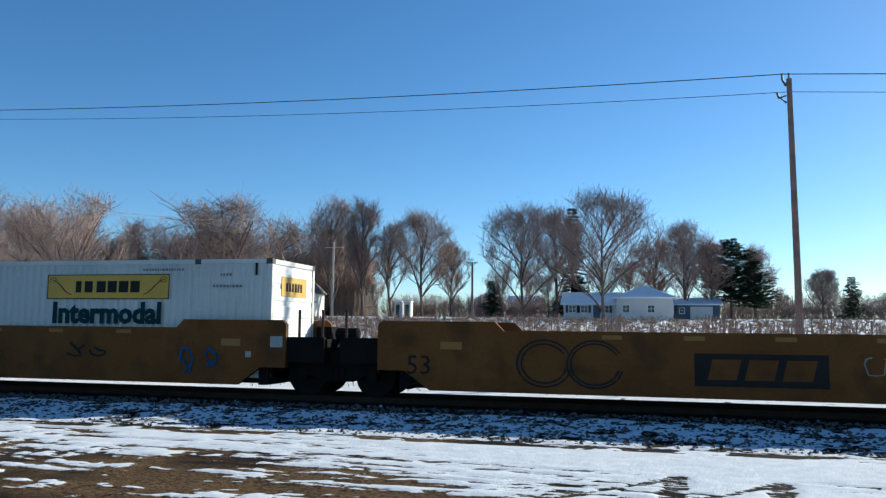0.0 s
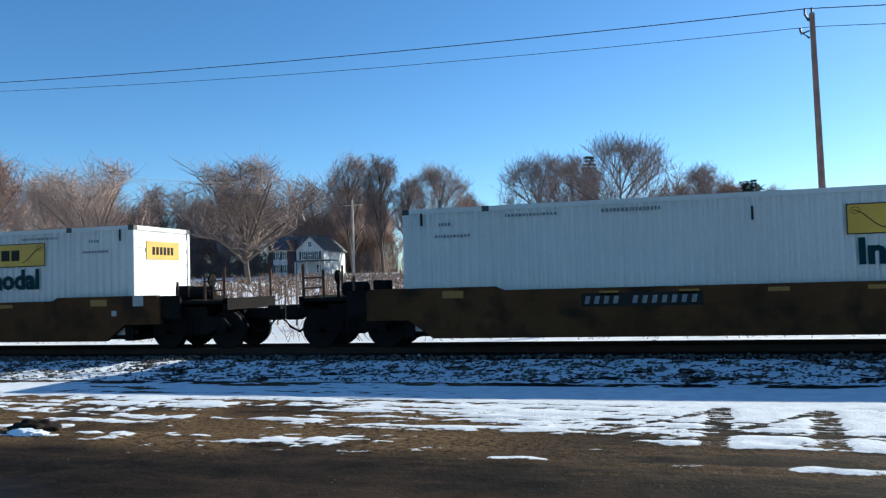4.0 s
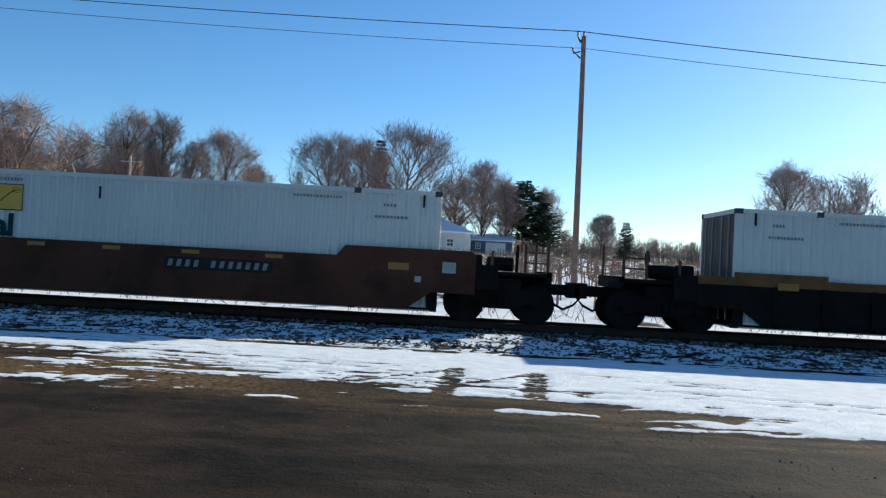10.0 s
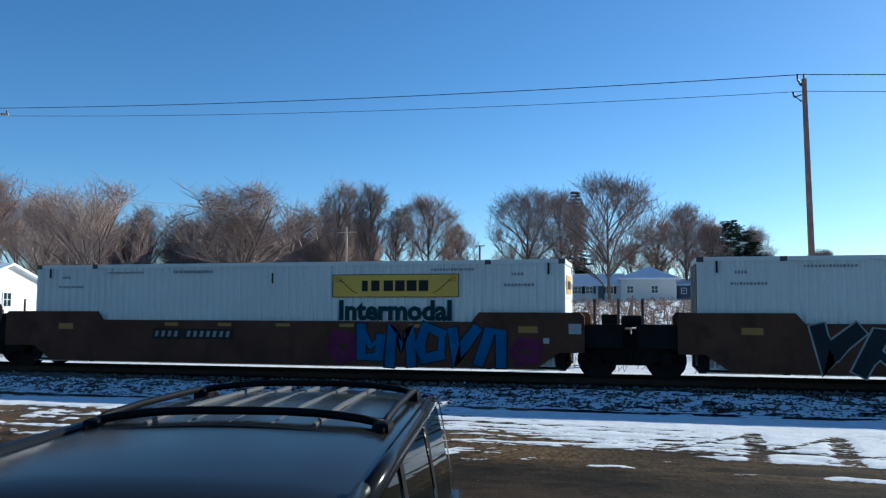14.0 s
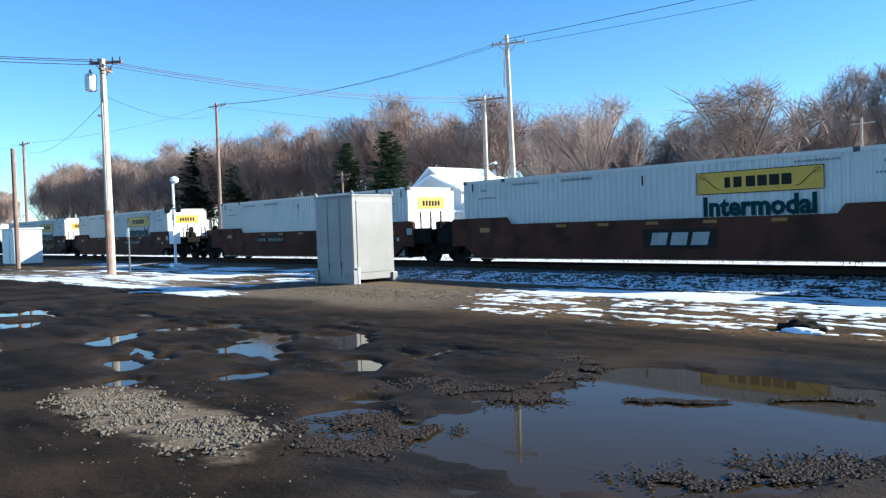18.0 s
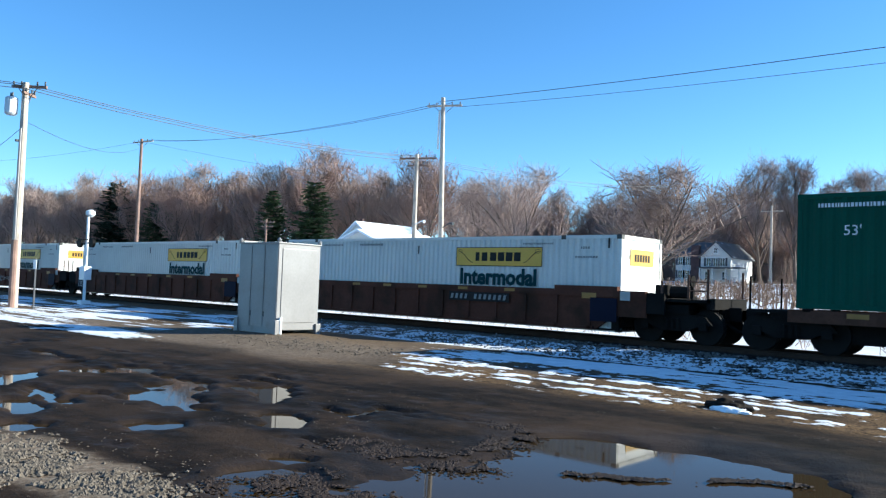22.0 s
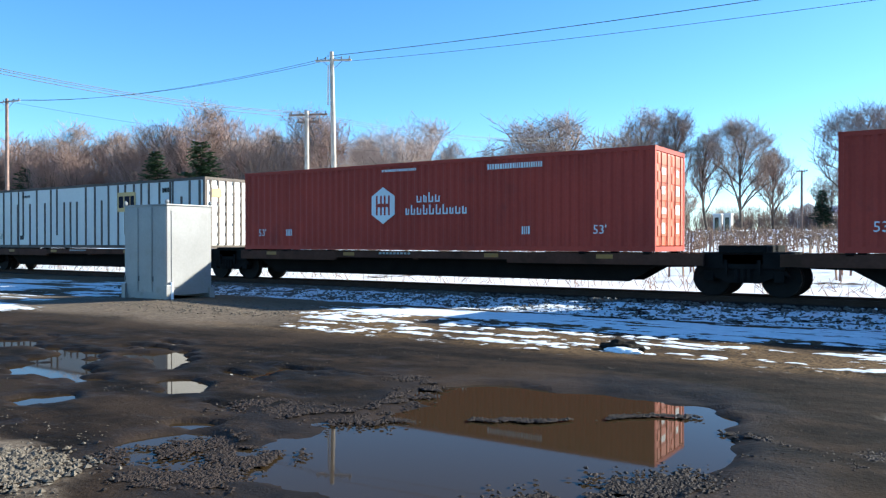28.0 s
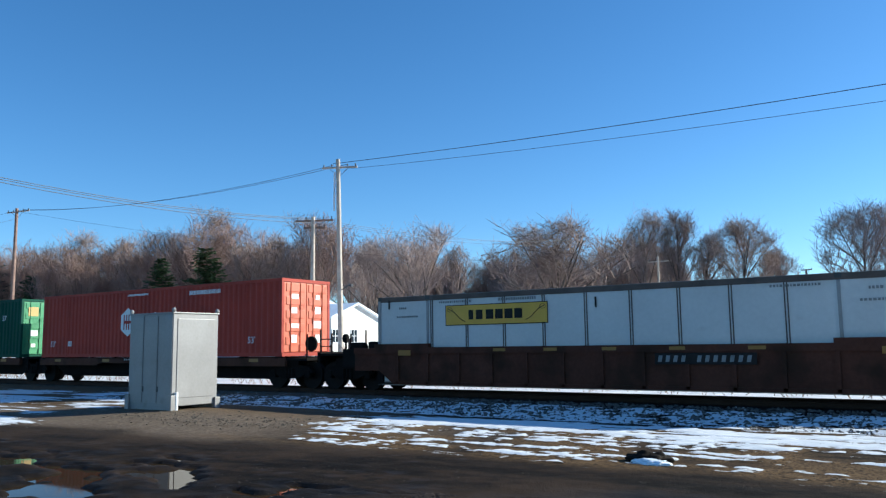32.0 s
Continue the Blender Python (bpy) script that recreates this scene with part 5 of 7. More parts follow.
for i, (s, load, paint, ribbed, left, right) in enumerate(TRAIN):
    if load:
        z = (ZW + (0.2 if i < 6 else 0)) if paint else ZS
        if load not in made:
            made[load] = LOADS[load]()
            ob = made[load]
            ob.matrix_world = pose(s, YC, z)
        else:
            ob = copy_thing(made[load], pose(s, YC, z))
        ob["group"] = "containers on the train"
        MOVING.append((ob, s, z))
    key = (paint, ribbed, left, right)
    if paint:
        label = PAINT_WORDS[paint] + (" ribbed" if ribbed else " smooth-sided") + " well car platform" + (" standing empty" if load is None else " carrying one container")
        car = well_car("well_car", M[paint], ribbed, left, right, i, label, *((1.55, 1.75, 0.34) if i < 3 else (1.4, 1.65, 0.34) if i == 3 else (1.28, 1.37, 0.34) if i < 6 else ()))
        if i % 3 == 0 and not ribbed or i in (5,):
            number_panel(car, 4.2 if i not in (8, 11) else 10.2, 0.86, 2.6, 0.3)
        elif i % 3 == 2:
            number_panel(car, 9.6, 0.86, 2.6, 0.3)
    else:
        car = spine_car("spine_car", left, right, s - TRAIN[i - 1][0] - CL, TRAIN[i + 1][0] - s - CL)
    car.matrix_world = pose(s, YC, RAIL)
    car["group"] = "cars of the train"
    MOVING.append((car, s, RAIL))
    if i == 1:
        car_words(car, "53", 0.5, 0.55, 0.62, M["panel_black"])
        two_rings(car, 3.35, 0.85)
        bold_mark(car, 6.5, 0.45, 2.6, 0.68, M["ttx_yellow"])
        scrawl(car, 9.6, 2.2, 0.6, 0.6, M["g_pale"], 3)
    if i == 0:
        scrawl(car, 10.4, 1.4, 0.65, 0.5, M["g_dark"], 5, 0.03)
        scrawl(car, 13.6, 1.4, 0.4, 0.8, M["g_blue"], 6, 0.04)
    if i == 2:
        car_words(car, "53", 0.85, 0.5, 0.62, M["panel_black"])
        scrawl(car, 6.2, 4.0, 0.35, 0.85, M["g_blue"], 7, 0.03)
        scrawl(car, 2.9, 1.1, 0.85, 0.35, M["g_dark"], 8, 0.025)
    if i == 3:
        bold_mark(car, 10.2, 0.5, 2.6, 0.75, M["car_rust"], backing=False)
    if i == 6:
        spray(car, 7.0, 6.5, 0.25, 1.0, 5, M["g_dark"], M["g_teal"], 11)
        scrawl(car, 2.2, 3.6, 0.3, 0.4, M["g_pale"], 12)
    if i == 7:
        spray(car, 1.6, 5.6, 0.3, 1.05, 5, M["g_teal"], M["g_dark"], 13)
        spray(car, 8.3, 6.0, 0.4, 0.95, 5, M["car_brown"], M["g_blue"], 14)
    if i == 8:
        spray(car, 2.2, 4.8, 0.22, 1.1, 5, M["g_blue"], M["g_dark"], 15)
    if i == 10:
        bold_mark(car, 6.8, 0.5, 2.4, 0.55, M["stencil"])
        scrawl(car, 5.4, 1.3, 0.5, 0.7, M["g_dark"], 16, 0.03)
        part("notice_panel", B(12.6, 13.4, -1.506, -1.501, 0.75, 1.2), M["decal_tan"], car, "blank cream notice panel")
        car_words(car, "125 T", CL - 0.8, 1.15, 0.25, M["stencil"])
    if i == 11:
        car_words(car, "53", 1.6, 0.5, 0.5, M["panel_black"])
    if i == 15:
        spray(car, 10.5, 4.2, 0.18, 1.2, 5, M["g_blue"], M["g_dark"], 17)
        spray(car, 9.7, 0.8, 0.3, 0.8, 1, M["g_pink"], M["g_pink"], 18)
        spray(car, 14.7, 0.9, 0.35, 0.6, 1, M["g_pink"], M["g_pink"], 19)
    if i == 16:
        spray(car, 2.5, 6.7, 0.18, 1.2, 6, M["g_dark"], M["g_pale"], 20)
        spray(car, 9.3, 0.9, 0.5, 0.6, 1, M["g_pink"], M["g_pink"], 21)
        scrawl(car, 10.6, 3.2, 0.5, 0.6, M["decal_tan"], 22)
    if i == 17:
        car_words(car, "53", 1.0, 0.45, 0.62, M["panel_black"])
    if i == 19:
        bold_mark(car, 8.0, 0.5, 2.4, 0.6, M["stencil"])
    if i in (21, 22, 23):
        for x in (0.0, CL - 0.9):
            part("blue_panel", B(x, x + 0.9, -1.512, -1.503, 0.45, 1.15), M["decal_navy"], car, "navy blue end panel")
        part("lettering", shifted(text_bm("125T", 0.42), 0.45, -1.516, 0.5), M["stencil"], car)
    if i in (21,):
        scrawl(car, 5.2, 4.5, 0.5, 0.5, M["g_pale"], 24, 0.03)


# ---- poles and wires ----
def pole(name, x, y, top, r0, r1, material, arms=(), lean=(0, 0), label="", extras=None):
    z = gz(x, y)
    ob = thing(name, x, y, z, label=label, category="utility pole")
    h = top - z
    pts = [(lean[0] * q, lean[1] * q, h * q - (0.3 if q == 0 else 0)) for q in (0, 0.3, 0.6, 0.85, 1)]
    part("shaft", tube(bmesh.new(), pts, [r0 + (r1 - r0) * q for q in (0, 0.3, 0.6, 0.85, 1)], 10), material, ob)
    for za, half, rz, pale in arms:
        bm = B(-half, half, -0.06, 0.06, -0.06, 0.06, bevel=0.01)
        arm = part("crossarm", shifted(bm, lean[0] * (h + za) / h, lean[1] * (h + za) / h + 0.16, h + za, rz), M["pole_pale"] if pale else M["pole_wood"], ob)
        for q in (-0.9, -0.45, 0.45, 0.9):
            bm = tube(bmesh.new(), [(half * q, 0, 0.06), (half * q, 0, 0.12), (half * q, 0, 0.16), (half * q, 0, 0.24)], [0.02, 0.05, 0.035, 0.045], 8)
            part("insulator", shifted(bm, lean[0] * (h + za) / h, 0.16 + lean[1] * (h + za) / h, h + za, rz), M["iron"], arm)
        bm = bmesh.new()
        for s in (-1, 1):
            tube(bm, [(s * half * 0.55, 0, -0.06), (0, 0, -0.65)], 0.018, 5)
        part("brace", shifted(bm, lean[0], 0.1 + lean[1], h + za, rz), M["iron"], arm)
    return ob, z


pr, z = pole("utility_pole", 5.25, 36.1, 12.15, 0.155, 0.105, M["pole_wood"], lean=(-0.12, 0), label="tall weathered wooden utility pole with a pole-top pin fork")
h = 12.15 - z
bm = bmesh.new()
tube(bm, [(-0.25, 0, h - 0.3), (-0.38, 0, h - 0.02), (-0.38, 0, h + 0.22)], 0.045, 7)
tube(bm, [(-0.25, 0, h - 0.3), (-0.12, 0, h - 0.02), (-0.12, 0, h + 0.22)], 0.045, 7)
part("pin_fork", bm, M["iron"], pr)
bm = bmesh.new()
tube(bm, [(-0.24, 0, h - 1.0), (-0.55, 0, h - 0.72), (-0.58, 0, h - 0.55)], 0.05, 7)
tube(bm, [(-0.24, 0, h - 0.7), (-0.56, 0, h - 0.8)], 0.03, 6)
part("side_bracket", bm, M["iron"], pr)
pm, z = pole("utility_pole", -40.9, 39.7, 14.7, 0.2, 0.14, M["pole_pale"], arms=((-0.55, 1.25, 25, True),), lean=(-0.35, 0), label="tall grey wooden pole with one crossarm and a guy guard")
h = 14.7 - z
part("guy_guard", tube(bmesh.new(), [(-0.55, -0.1, h - 0.9), (-0.6, -0.1, h - 3.6)], 0.07, 7), M["white_enamel"], pm)
part("street_light", tube(bmesh.new(), [(0, 0, 5.0), (0.9, -0.3, 5.25), (1.3, -0.4, 5.2)], [0.03, 0.04, 0.1], 7), M["iron"], pm)
pn, z = pole("utility_pole", -42.7, 38.8, 10.7, 0.18, 0.13, M["pole_pale"], arms=((-0.25, 1.35, 25, False), (-0.75, 0.8, 25, False)), label="bleached wooden pole with two dark crossarms")
part("street_light", tube(bmesh.new(), [(0, 0, 5.2), (0.9, -0.3, 5.4), (1.3, -0.4, 5.35)], [0.03, 0.04, 0.1], 7), M["white_enamel"], pn)
pl, z = pole("utility_pole", -84.1, 40.0, 15.9, 0.22, 0.15, M["pole_wood"], arms=((-0.3, 1.6, 10, True),), label="dark wooden pole with a pale crossarm")
px, z = pole("utility_pole", -42.0, 12.7, 10.1, 0.2, 0.14, M["pole_pale"], arms=((-0.15, 0.8, 40, False), (-0.5, 0.5, 130, False)), lean=(-0.3, 0.1), label="leaning wooden pole with a grey transformer can")
h = 10.1
bm = tube(bmesh.new(), [(-0.6, -0.35, h - 1.5), (-0.6, -0.35, h - 1.42), (-0.6, -0.35, h - 0.75), (-0.6, -0.35, h - 0.68)], [0.2, 0.27, 0.27, 0.18], 14)
part("transformer", bm, M["white_enamel"], px, "pale grey transformer can")
bm = bmesh.new()
for q in (-0.1, 0.1):
    tube(bm, [(-0.6 + q, -0.35, h - 0.68), (-0.6 + q, -0.35, h - 0.48)], [0.05, 0.03], 7)
part("bushings", bm, M["iron"], px)
part("strap", B(-0.34, -0.2, -0.2, 0.16, 7.4, 7.5), M["iron"], px)
part("conduit", tube(bmesh.new(), [(0.18, -0.12, 0), (0.05, -0.12, 4), (-0.03, -0.1, 8)], 0.045, 7), M["galv"], px)
part("lower_post", tube(bmesh.new(), [(0.28, -0.18, -0.2), (0.25, -0.18, 3.0)], 0.13, 9), M["pole_wood"], px, "short brown stub lashed to the pole")
pole("utility_pole", -58.0, 12.9, 7.4, 0.15, 0.12, M["pole_wood"], label="short dark wooden pole beside the crossing")
pole("utility_pole", -109.6, 27.6, 13.7, 0.2, 0.14, M["pole_wood"], arms=((-0.3, 1.4, 10, True),), label="distant wooden pole with a pale crossarm")
pole("utility_pole", -37.0, 92.0, 12.1, 0.16, 0.12, M["pole_pale"], arms=((-0.6, 1.2, 0, True),), label="slim pale wooden pole in the snowy field")
pole("utility_pole", -24.1, 112.0, 11.2, 0.17, 0.13, M["pole_wood"], arms=((-0.1, 0.7, 0, False),), label="dark wooden pole with a side arm among the trees")
pole("utility_pole", -92.0, 62.0, 9.5, 0.15, 0.12, M["pole_wood"], arms=((-0.4, 1.0, 30, False), (-1.0, 0.8, 30, False)), label="low brown pole with two short crossarms")


def wire(a, b, sag, r=0.016):
    a, b = Vector(a), Vector(b)
    pts = [a.lerp(b, q) - Vector((0, 0, sag * 4 * q * (1 - q))) for q in np.linspace(0, 1, 17)]
    ob = part("overhead_wire", tube(bmesh.new(), pts, r, 5), M["cable"])
    return tagged(ob, "black overhead wire strung between wooden poles", "wire", "wires between the poles")


for dx, za, zb, sag, r in ((-0.35, 14.45, 12.35, 0.3, 0.02), (0.9, 14.0, 11.6, 0.35, 0.013)):
    wire((-41.3 + dx, 39.8 + 0.3 * dx, za), (5.0 + 0.15 * dx, 36.1, zb), sag, r)
    wire((5.0 + 0.15 * dx, 36.1, zb), (92.0, 33.5, zb - 0.6), 1.6, r)
for dx, za, zb in ((-0.5, 14.4, 15.8), (0.7, 14.3, 15.75)):
    wire((-41.3 + dx, 39.9, za), (-84.1 + dx, 40.2, zb), 0.9, 0.016)
for dx, za, zb in ((-0.6, 10.1, 10.6), (0.0, 10.05, 10.6), (0.6, 9.7, 10.2)):
    wire((-42.3 + dx, 12.8 - 0.3 * dx, za), (-42.7 + dx, 38.9, zb), 0.55, 0.018)
    wire((-42.3 + dx, 12.8 - 0.3 * dx, za), (-46.0 + 1.5 * dx, -28.0, za + 0.3), 0.8, 0.018)
    wire((-42.7 + dx, 38.9, zb), (-40.0 + dx, 75.0, zb + 2.0), 0.7, 0.011)
wire((-84.1, 40.2, 15.6), (-37.0, 92.0, 11.6), 1.8, 0.011)
wire((-84.4, 40.2, 15.7), (-109.6, 27.7, 13.5), 0.6, 0.011)
wire((-84.8, 40.2, 15.0), (-42.3, 12.8, 8.4), 0.9, 0.012)
wire((-109.6, 27.7, 13.5), (-190.0, 10.0, 13.0), 1.2, 0.011)
wire((-42.4, 12.7, 8.0), (-109.8, 27.6, 12.8), 1.2, 0.012)

# lattice tower, far down the line
ob = thing("lattice_tower", -215, 41.5, gz(-215, 41.5), label="grey steel lattice transmission tower on the skyline", category="pylon")
bm = bmesh.new()
for sx in (-1, 1):
    for sy in (-1, 1):
        tube(bm, [(2.2 * sx, 2.2 * sy, -0.3), (0.9 * sx, 0.9 * sy, 14), (0.5 * sx, 0.5 * sy, 25)], 0.1, 4)
part("legs", bm, M["iron"], ob)
bm = bmesh.new()
for k in range(9):
    z0, z1 = 2.6 * k, 2.6 * (k + 1)
    a, b = 2.2 - 0.075 * z0, 2.2 - 0.075 * z1
    for sy in (-1, 1):
        tube(bm, [(-a, a * sy, z0), (b, b * sy, z1)], 0.06, 4)
        tube(bm, [(a, a * sy, z0), (-b, b * sy, z1)], 0.06, 4)
part("bracing", bm, M["iron"], ob)
for z0, w in ((17.5, 2.6), (20.5, 2.6), (23.5, 2.2)):
    part("crossarm", B(-w, w, -0.2, 0.2, z0, z0 + 0.25), M["iron"], ob)

# ---- equipment cabinet on its gravel pad ----
cb = thing("equipment_cabinet", -25.4, 13.05, 0.1, label="tall galvanised steel signal cabinet on skids", category="cabinet")
w_, d_, h_ = 1.95, 1.55, 2.66
part("body", B(0, w_, 0, d_, 0.12, h_, bevel=0.015), M["galv"], cb)
part("roof_cap", B(-0.03, w_ + 0.03, -0.03, d_ + 0.03, h_, h_ + 0.04, bevel=0.01), M["galv"], cb)
for k in range(3):
    x0 = 0.04 + k * w_ / 3
    dr = part("door", B(x0, x0 + w_ / 3 - 0.06, -0.02, 0.005, 0.2, h_ - 0.06, bevel=0.008), M["galv"], cb, "flat galvanised door leaf")
    part("hinge", B(x0 - 0.02, x0 + 0.03, -0.03, 0.0, 0.5, 0.65), M["iron"], dr)
for x in (w_ / 3, 2 * w_ / 3):
    part("seam", B(x - 0.01, x + 0.01, -0.026, -0.018, 0.2, h_ - 0.06), M["galv"], cb)
part("side_panel", B(w_ - 0.005, w_ + 0.018, 0.14, d_ - 0.14, 0.34, h_ - 0.14, bevel=0.008), M["galv"], cb, "raised galvanised side sheet")
for x in (0.02, w_ - 0.02):
    for y in (0.02, d_ - 0.02):
        part("skid_foot", B(x - 0.09, x + 0.09, y - 0.09, y + 0.09, -0.06, 0.42 if y < 1 else 0.3, bevel=0.01), M["galv"], cb)
        part("lifting_eye", tube(bmesh.new(), [(x, y, h_ + 0.03), (x, y, h_ + 0.08), (x, y, h_ + 0.12), (x, y, h_ + 0.17)], [0.03, 0.06, 0.06, 0.02], 8), M["galv"], cb)
for y in (0.0, d_ - 0.12):
    part("skid_rail", B(-0.06, w_ + 0.06, y, y + 0.12, 0.0, 0.13, bevel=0.01), M["galv"], cb)
part("conduit", tube(bmesh.new(), [(w_ + 0.05, 0.12, -0.05), (w_ + 0.05, 0.12, 0.5)], 0.05, 8), M["white_enamel"], cb)

# ---- crossing signal, relay box ----
sg = thing("crossing_signal", -45.5, 17.4, gz(-45.5, 17.4), label="silver railway crossing signal mast with a round bell top", category="signal")
part("base", B(-0.25, 0.25, -0.25, 0.25, -0.1, 0.2, bevel=0.03), M["white_enamel"], sg)
part("mast", tube(bmesh.new(), [(0, 0, 0.1), (0, 0, 4.5)], 0.075, 10), M["white_enamel"], sg)
part("bell", tube(bmesh.new(), [(0, 0.1, 4.5), (0, 0.1, 4.62), (0, 0.1, 4.8), (0, 0.1, 4.88)], [0.1, 0.23, 0.23, 0.08], 12), M["white_enamel"], sg)
part("junction_box", B(-0.28, 0.28, -0.2, 0.2, 1.25, 1.95, bevel=0.03), M["white_enamel"], sg)
arm = part("lamp_arm", tube(bmesh.new(), [(-0.75, 0, 3.15), (0.75, 0, 3.15)], 0.04, 7), M["iron"], sg)
for x in (-0.68, 0.68):
    lampbm = tube(bmesh.new(), [(x, -0.12, 3.15), (x, 0.02, 3.15), (x, 0.1, 3.15)], [0.24, 0.24, 0.1], 14)
    hd = part("lamp_head", lampbm, M["trim_black"], arm)
part("hood", B(-0.1, 0.1, -0.3, 0.0, 3.3, 3.36), M["trim_black"], sg)
part("counter_plate", B(-0.18, 0.18, -0.05, -0.03, 2.5, 2.9), M["white_enamel"], sg)
rb = thing("relay_box", -65.6, 14.3, gz(-65, 14.5), label="white painted steel relay house beside the crossing", category="cabinet")
part("body", B(-1.5, 1.5, 0, 1.8, 0.15, 2.5, bevel=0.02), M["white_enamel"], rb)
part("roof", B(-1.6, 1.6, -0.08, 1.9, 2.5, 2.6, bevel=0.02), M["white_enamel"], rb)
part("door", B(-0.4, 0.4, -0.03, 0.005, 0.25, 2.2, bevel=0.01), M["white_enamel"], rb)
part("plinth", B(-1.45, 1.45, 0.05, 1.75, -0.15, 0.15), M["iron"], rb)
post = thing("marker_post", -40.3, 12.9, gz(-40.3, 12.9), label="thin grey steel marker post", category="post")
part("stake", B(-0.03, 0.03, -0.03, 0.03, -0.1, 2.2), M["iron"], post)
part("plate", B(-0.16, 0.16, -0.045, -0.03, 1.75, 2.15), M["white_enamel"], post)

# ---- mound, snow lumps ----
bm = bmesh.new()
bmesh.ops.create_icosphere(bm, subdivisions=4, radius=1)
for v in bm.verts:
    k = 1 + 0.35 * (noise.noise(v.co * 2.2) + 0.5 * noise.noise(v.co * 6))
    v.co = Vector((v.co.x * 0.35 * k, v.co.y * 0.22 * k, max(v.co.z, -0.2) * 0.14 * k))
ob = part("earth_mound", shifted(bm, -9.25, 10.85, 0.02), M["mound"], smooth=True)
tagged(ob, "small heap of wet black earth edged with snow", "mound")
bm = bmesh.new()
bmesh.ops.create_icosphere(bm, subdivisions=4, radius=1)
for v in bm.verts:
    k = 1 + 0.4 * (noise.noise(v.co * 2.6) + 0.5 * noise.noise(v.co * 7))
    v.co = Vector((v.co.x * 0.28 * k, v.co.y * 0.13 * k, max(v.co.z, -0.2) * 0.07 * k))
tagged(part("snow_lump", shifted(bm, -9.1, 10.58, 0.02), M["snow_lump"], smooth=True), "lump of old snow against the earth heap", "snow")


# ---- trees ----
def grow(seed, height, spread, style):
    """Segments of a bare tree filling a rounded crown: (start, end, r0, r1, level)."""
    rng = random.Random(seed)
    segs = []
    low, mains, forks = {"tall": (0.12, 15, (7, 6, 5)), "spread": (0.16, 11, (8, 7, 5)), "fan": (0.08, 14, (7, 6, 5)), "scrub": (0.12, 10, (7, 7, 4))}[style]
    mid, rz, rx = height * (0.5 + low * 0.5), height * (0.5 - low * 0.5), spread / 2

    def bend(p, q, r, n, level, up):
        c = p.lerp(q, 0.45) + Vector((rng.gauss(0, 0.05), rng.gauss(0, 0.05), up)) * (q - p).length
        pts = [p * (1 - t) ** 2 + c * 2 * t * (1 - t) + q * t * t for t in [k / n for k in range(n + 1)]]
        for k in range(n):
            segs.append((pts[k], pts[k + 1], r * (1 - 0.7 * k / n), r * (1 - 0.7 * (k + 1) / n), level))
        return pts

    def inside(a, q):
        d = Vector((q.x / rx, q.y / rx, (q.z - mid) / rz))
        lump = 1 + 0.24 * noise.noise(d.normalized() * 1.9 + Vector((seed * 3.1, 0, 0)))
        k = d.length / (rng.uniform(0.76, 1.04) * lump)
        return Vector((q.x / k, q.y / k, mid + (q.z - mid) / k)) if k > 1 else q

    def fork(pts, r, level, reach):
        if level > len(forks):
            return
        for c in range(forks[level - 1]):
            t = 0.2 + 0.8 * (c + rng.random()) / forks[level - 1]
            i = min(int(t * (len(pts) - 1)), len(pts) - 2)
            a = pts[i].lerp(pts[i + 1], t * (len(pts) - 1) - i)
            ax = (pts[-1] - pts[0]).normalized()
            d = Vector((rng.gauss(0, 1), rng.gauss(0, 1), rng.gauss(0.3, 0.5))).normalized() * 0.88 + ax * 0.65 + Vector((0, 0, 0.12 if style == "spread" else 0.3))
            q = a + d.normalized() * reach * rng.uniform(0.6, 1.2)
            if level < 3:
                q = inside(a, q)
            n = (0, 3, 2, 1)[level]
            fork(bend(a, q, r * 0.56, n, level + 1, 0.05 if style != "spread" else rng.uniform(-0.1, 0.16)), r * 0.5, level + 1, reach * 0.6)

    r0 = (height * 0.0095 + 0.06) * (1.9 if style == "spread" else 1.1)
    top = Vector((rng.gauss(0, 0.02) * height, rng.gauss(0, 0.02) * height, height * (0.62 if style != "tall" else 0.8)))
    trunk = bend(Vector((0, 0, -0.3)), top, r0, 8, 0, 0.0)
    for k in range(mains):
        g = ((k + rng.random()) / mains + 0.37 * (k % 2)) % 1.0
        el = -0.4 + 1.65 * g if style != "spread" else -0.4 + 1.65 * g
        t = low * 0.9 + (0.96 - low * 0.9) * min(0.98, 0.75 * g + 0.25 * rng.random())
        if style in ("spread", "fan"):
            t = low + 0.5 * t
        i = min(int(t * 8), 7)
        a = trunk[i].lerp(trunk[i + 1], t * 8 - i)
        an = k * 2.4 + rng.uniform(-0.6, 0.6)
        d = Vector((math.cos(an) * math.cos(el), math.sin(an) * math.cos(el), math.sin(el)))
        q = Vector((d.x * rx * 0.8, d.y * rx * 0.8, mid + d.z * rz * 0.82))
        if q.z < a.z + 0.1 * height:
            q.z = a.z + rng.uniform(0.08, 0.2) * height
        r = r0 * (0.6 - 0.3 * t)
        fork(bend(a, q, r, 5, 1, 0.14 if style != "spread" else 0.06), r, 1, 0.44 * (rx + rz) / 1.6)
    fork(trunk[5:], r0 * 0.3, 1, 0.44 * (rx + rz) / 1.6)
    return segs


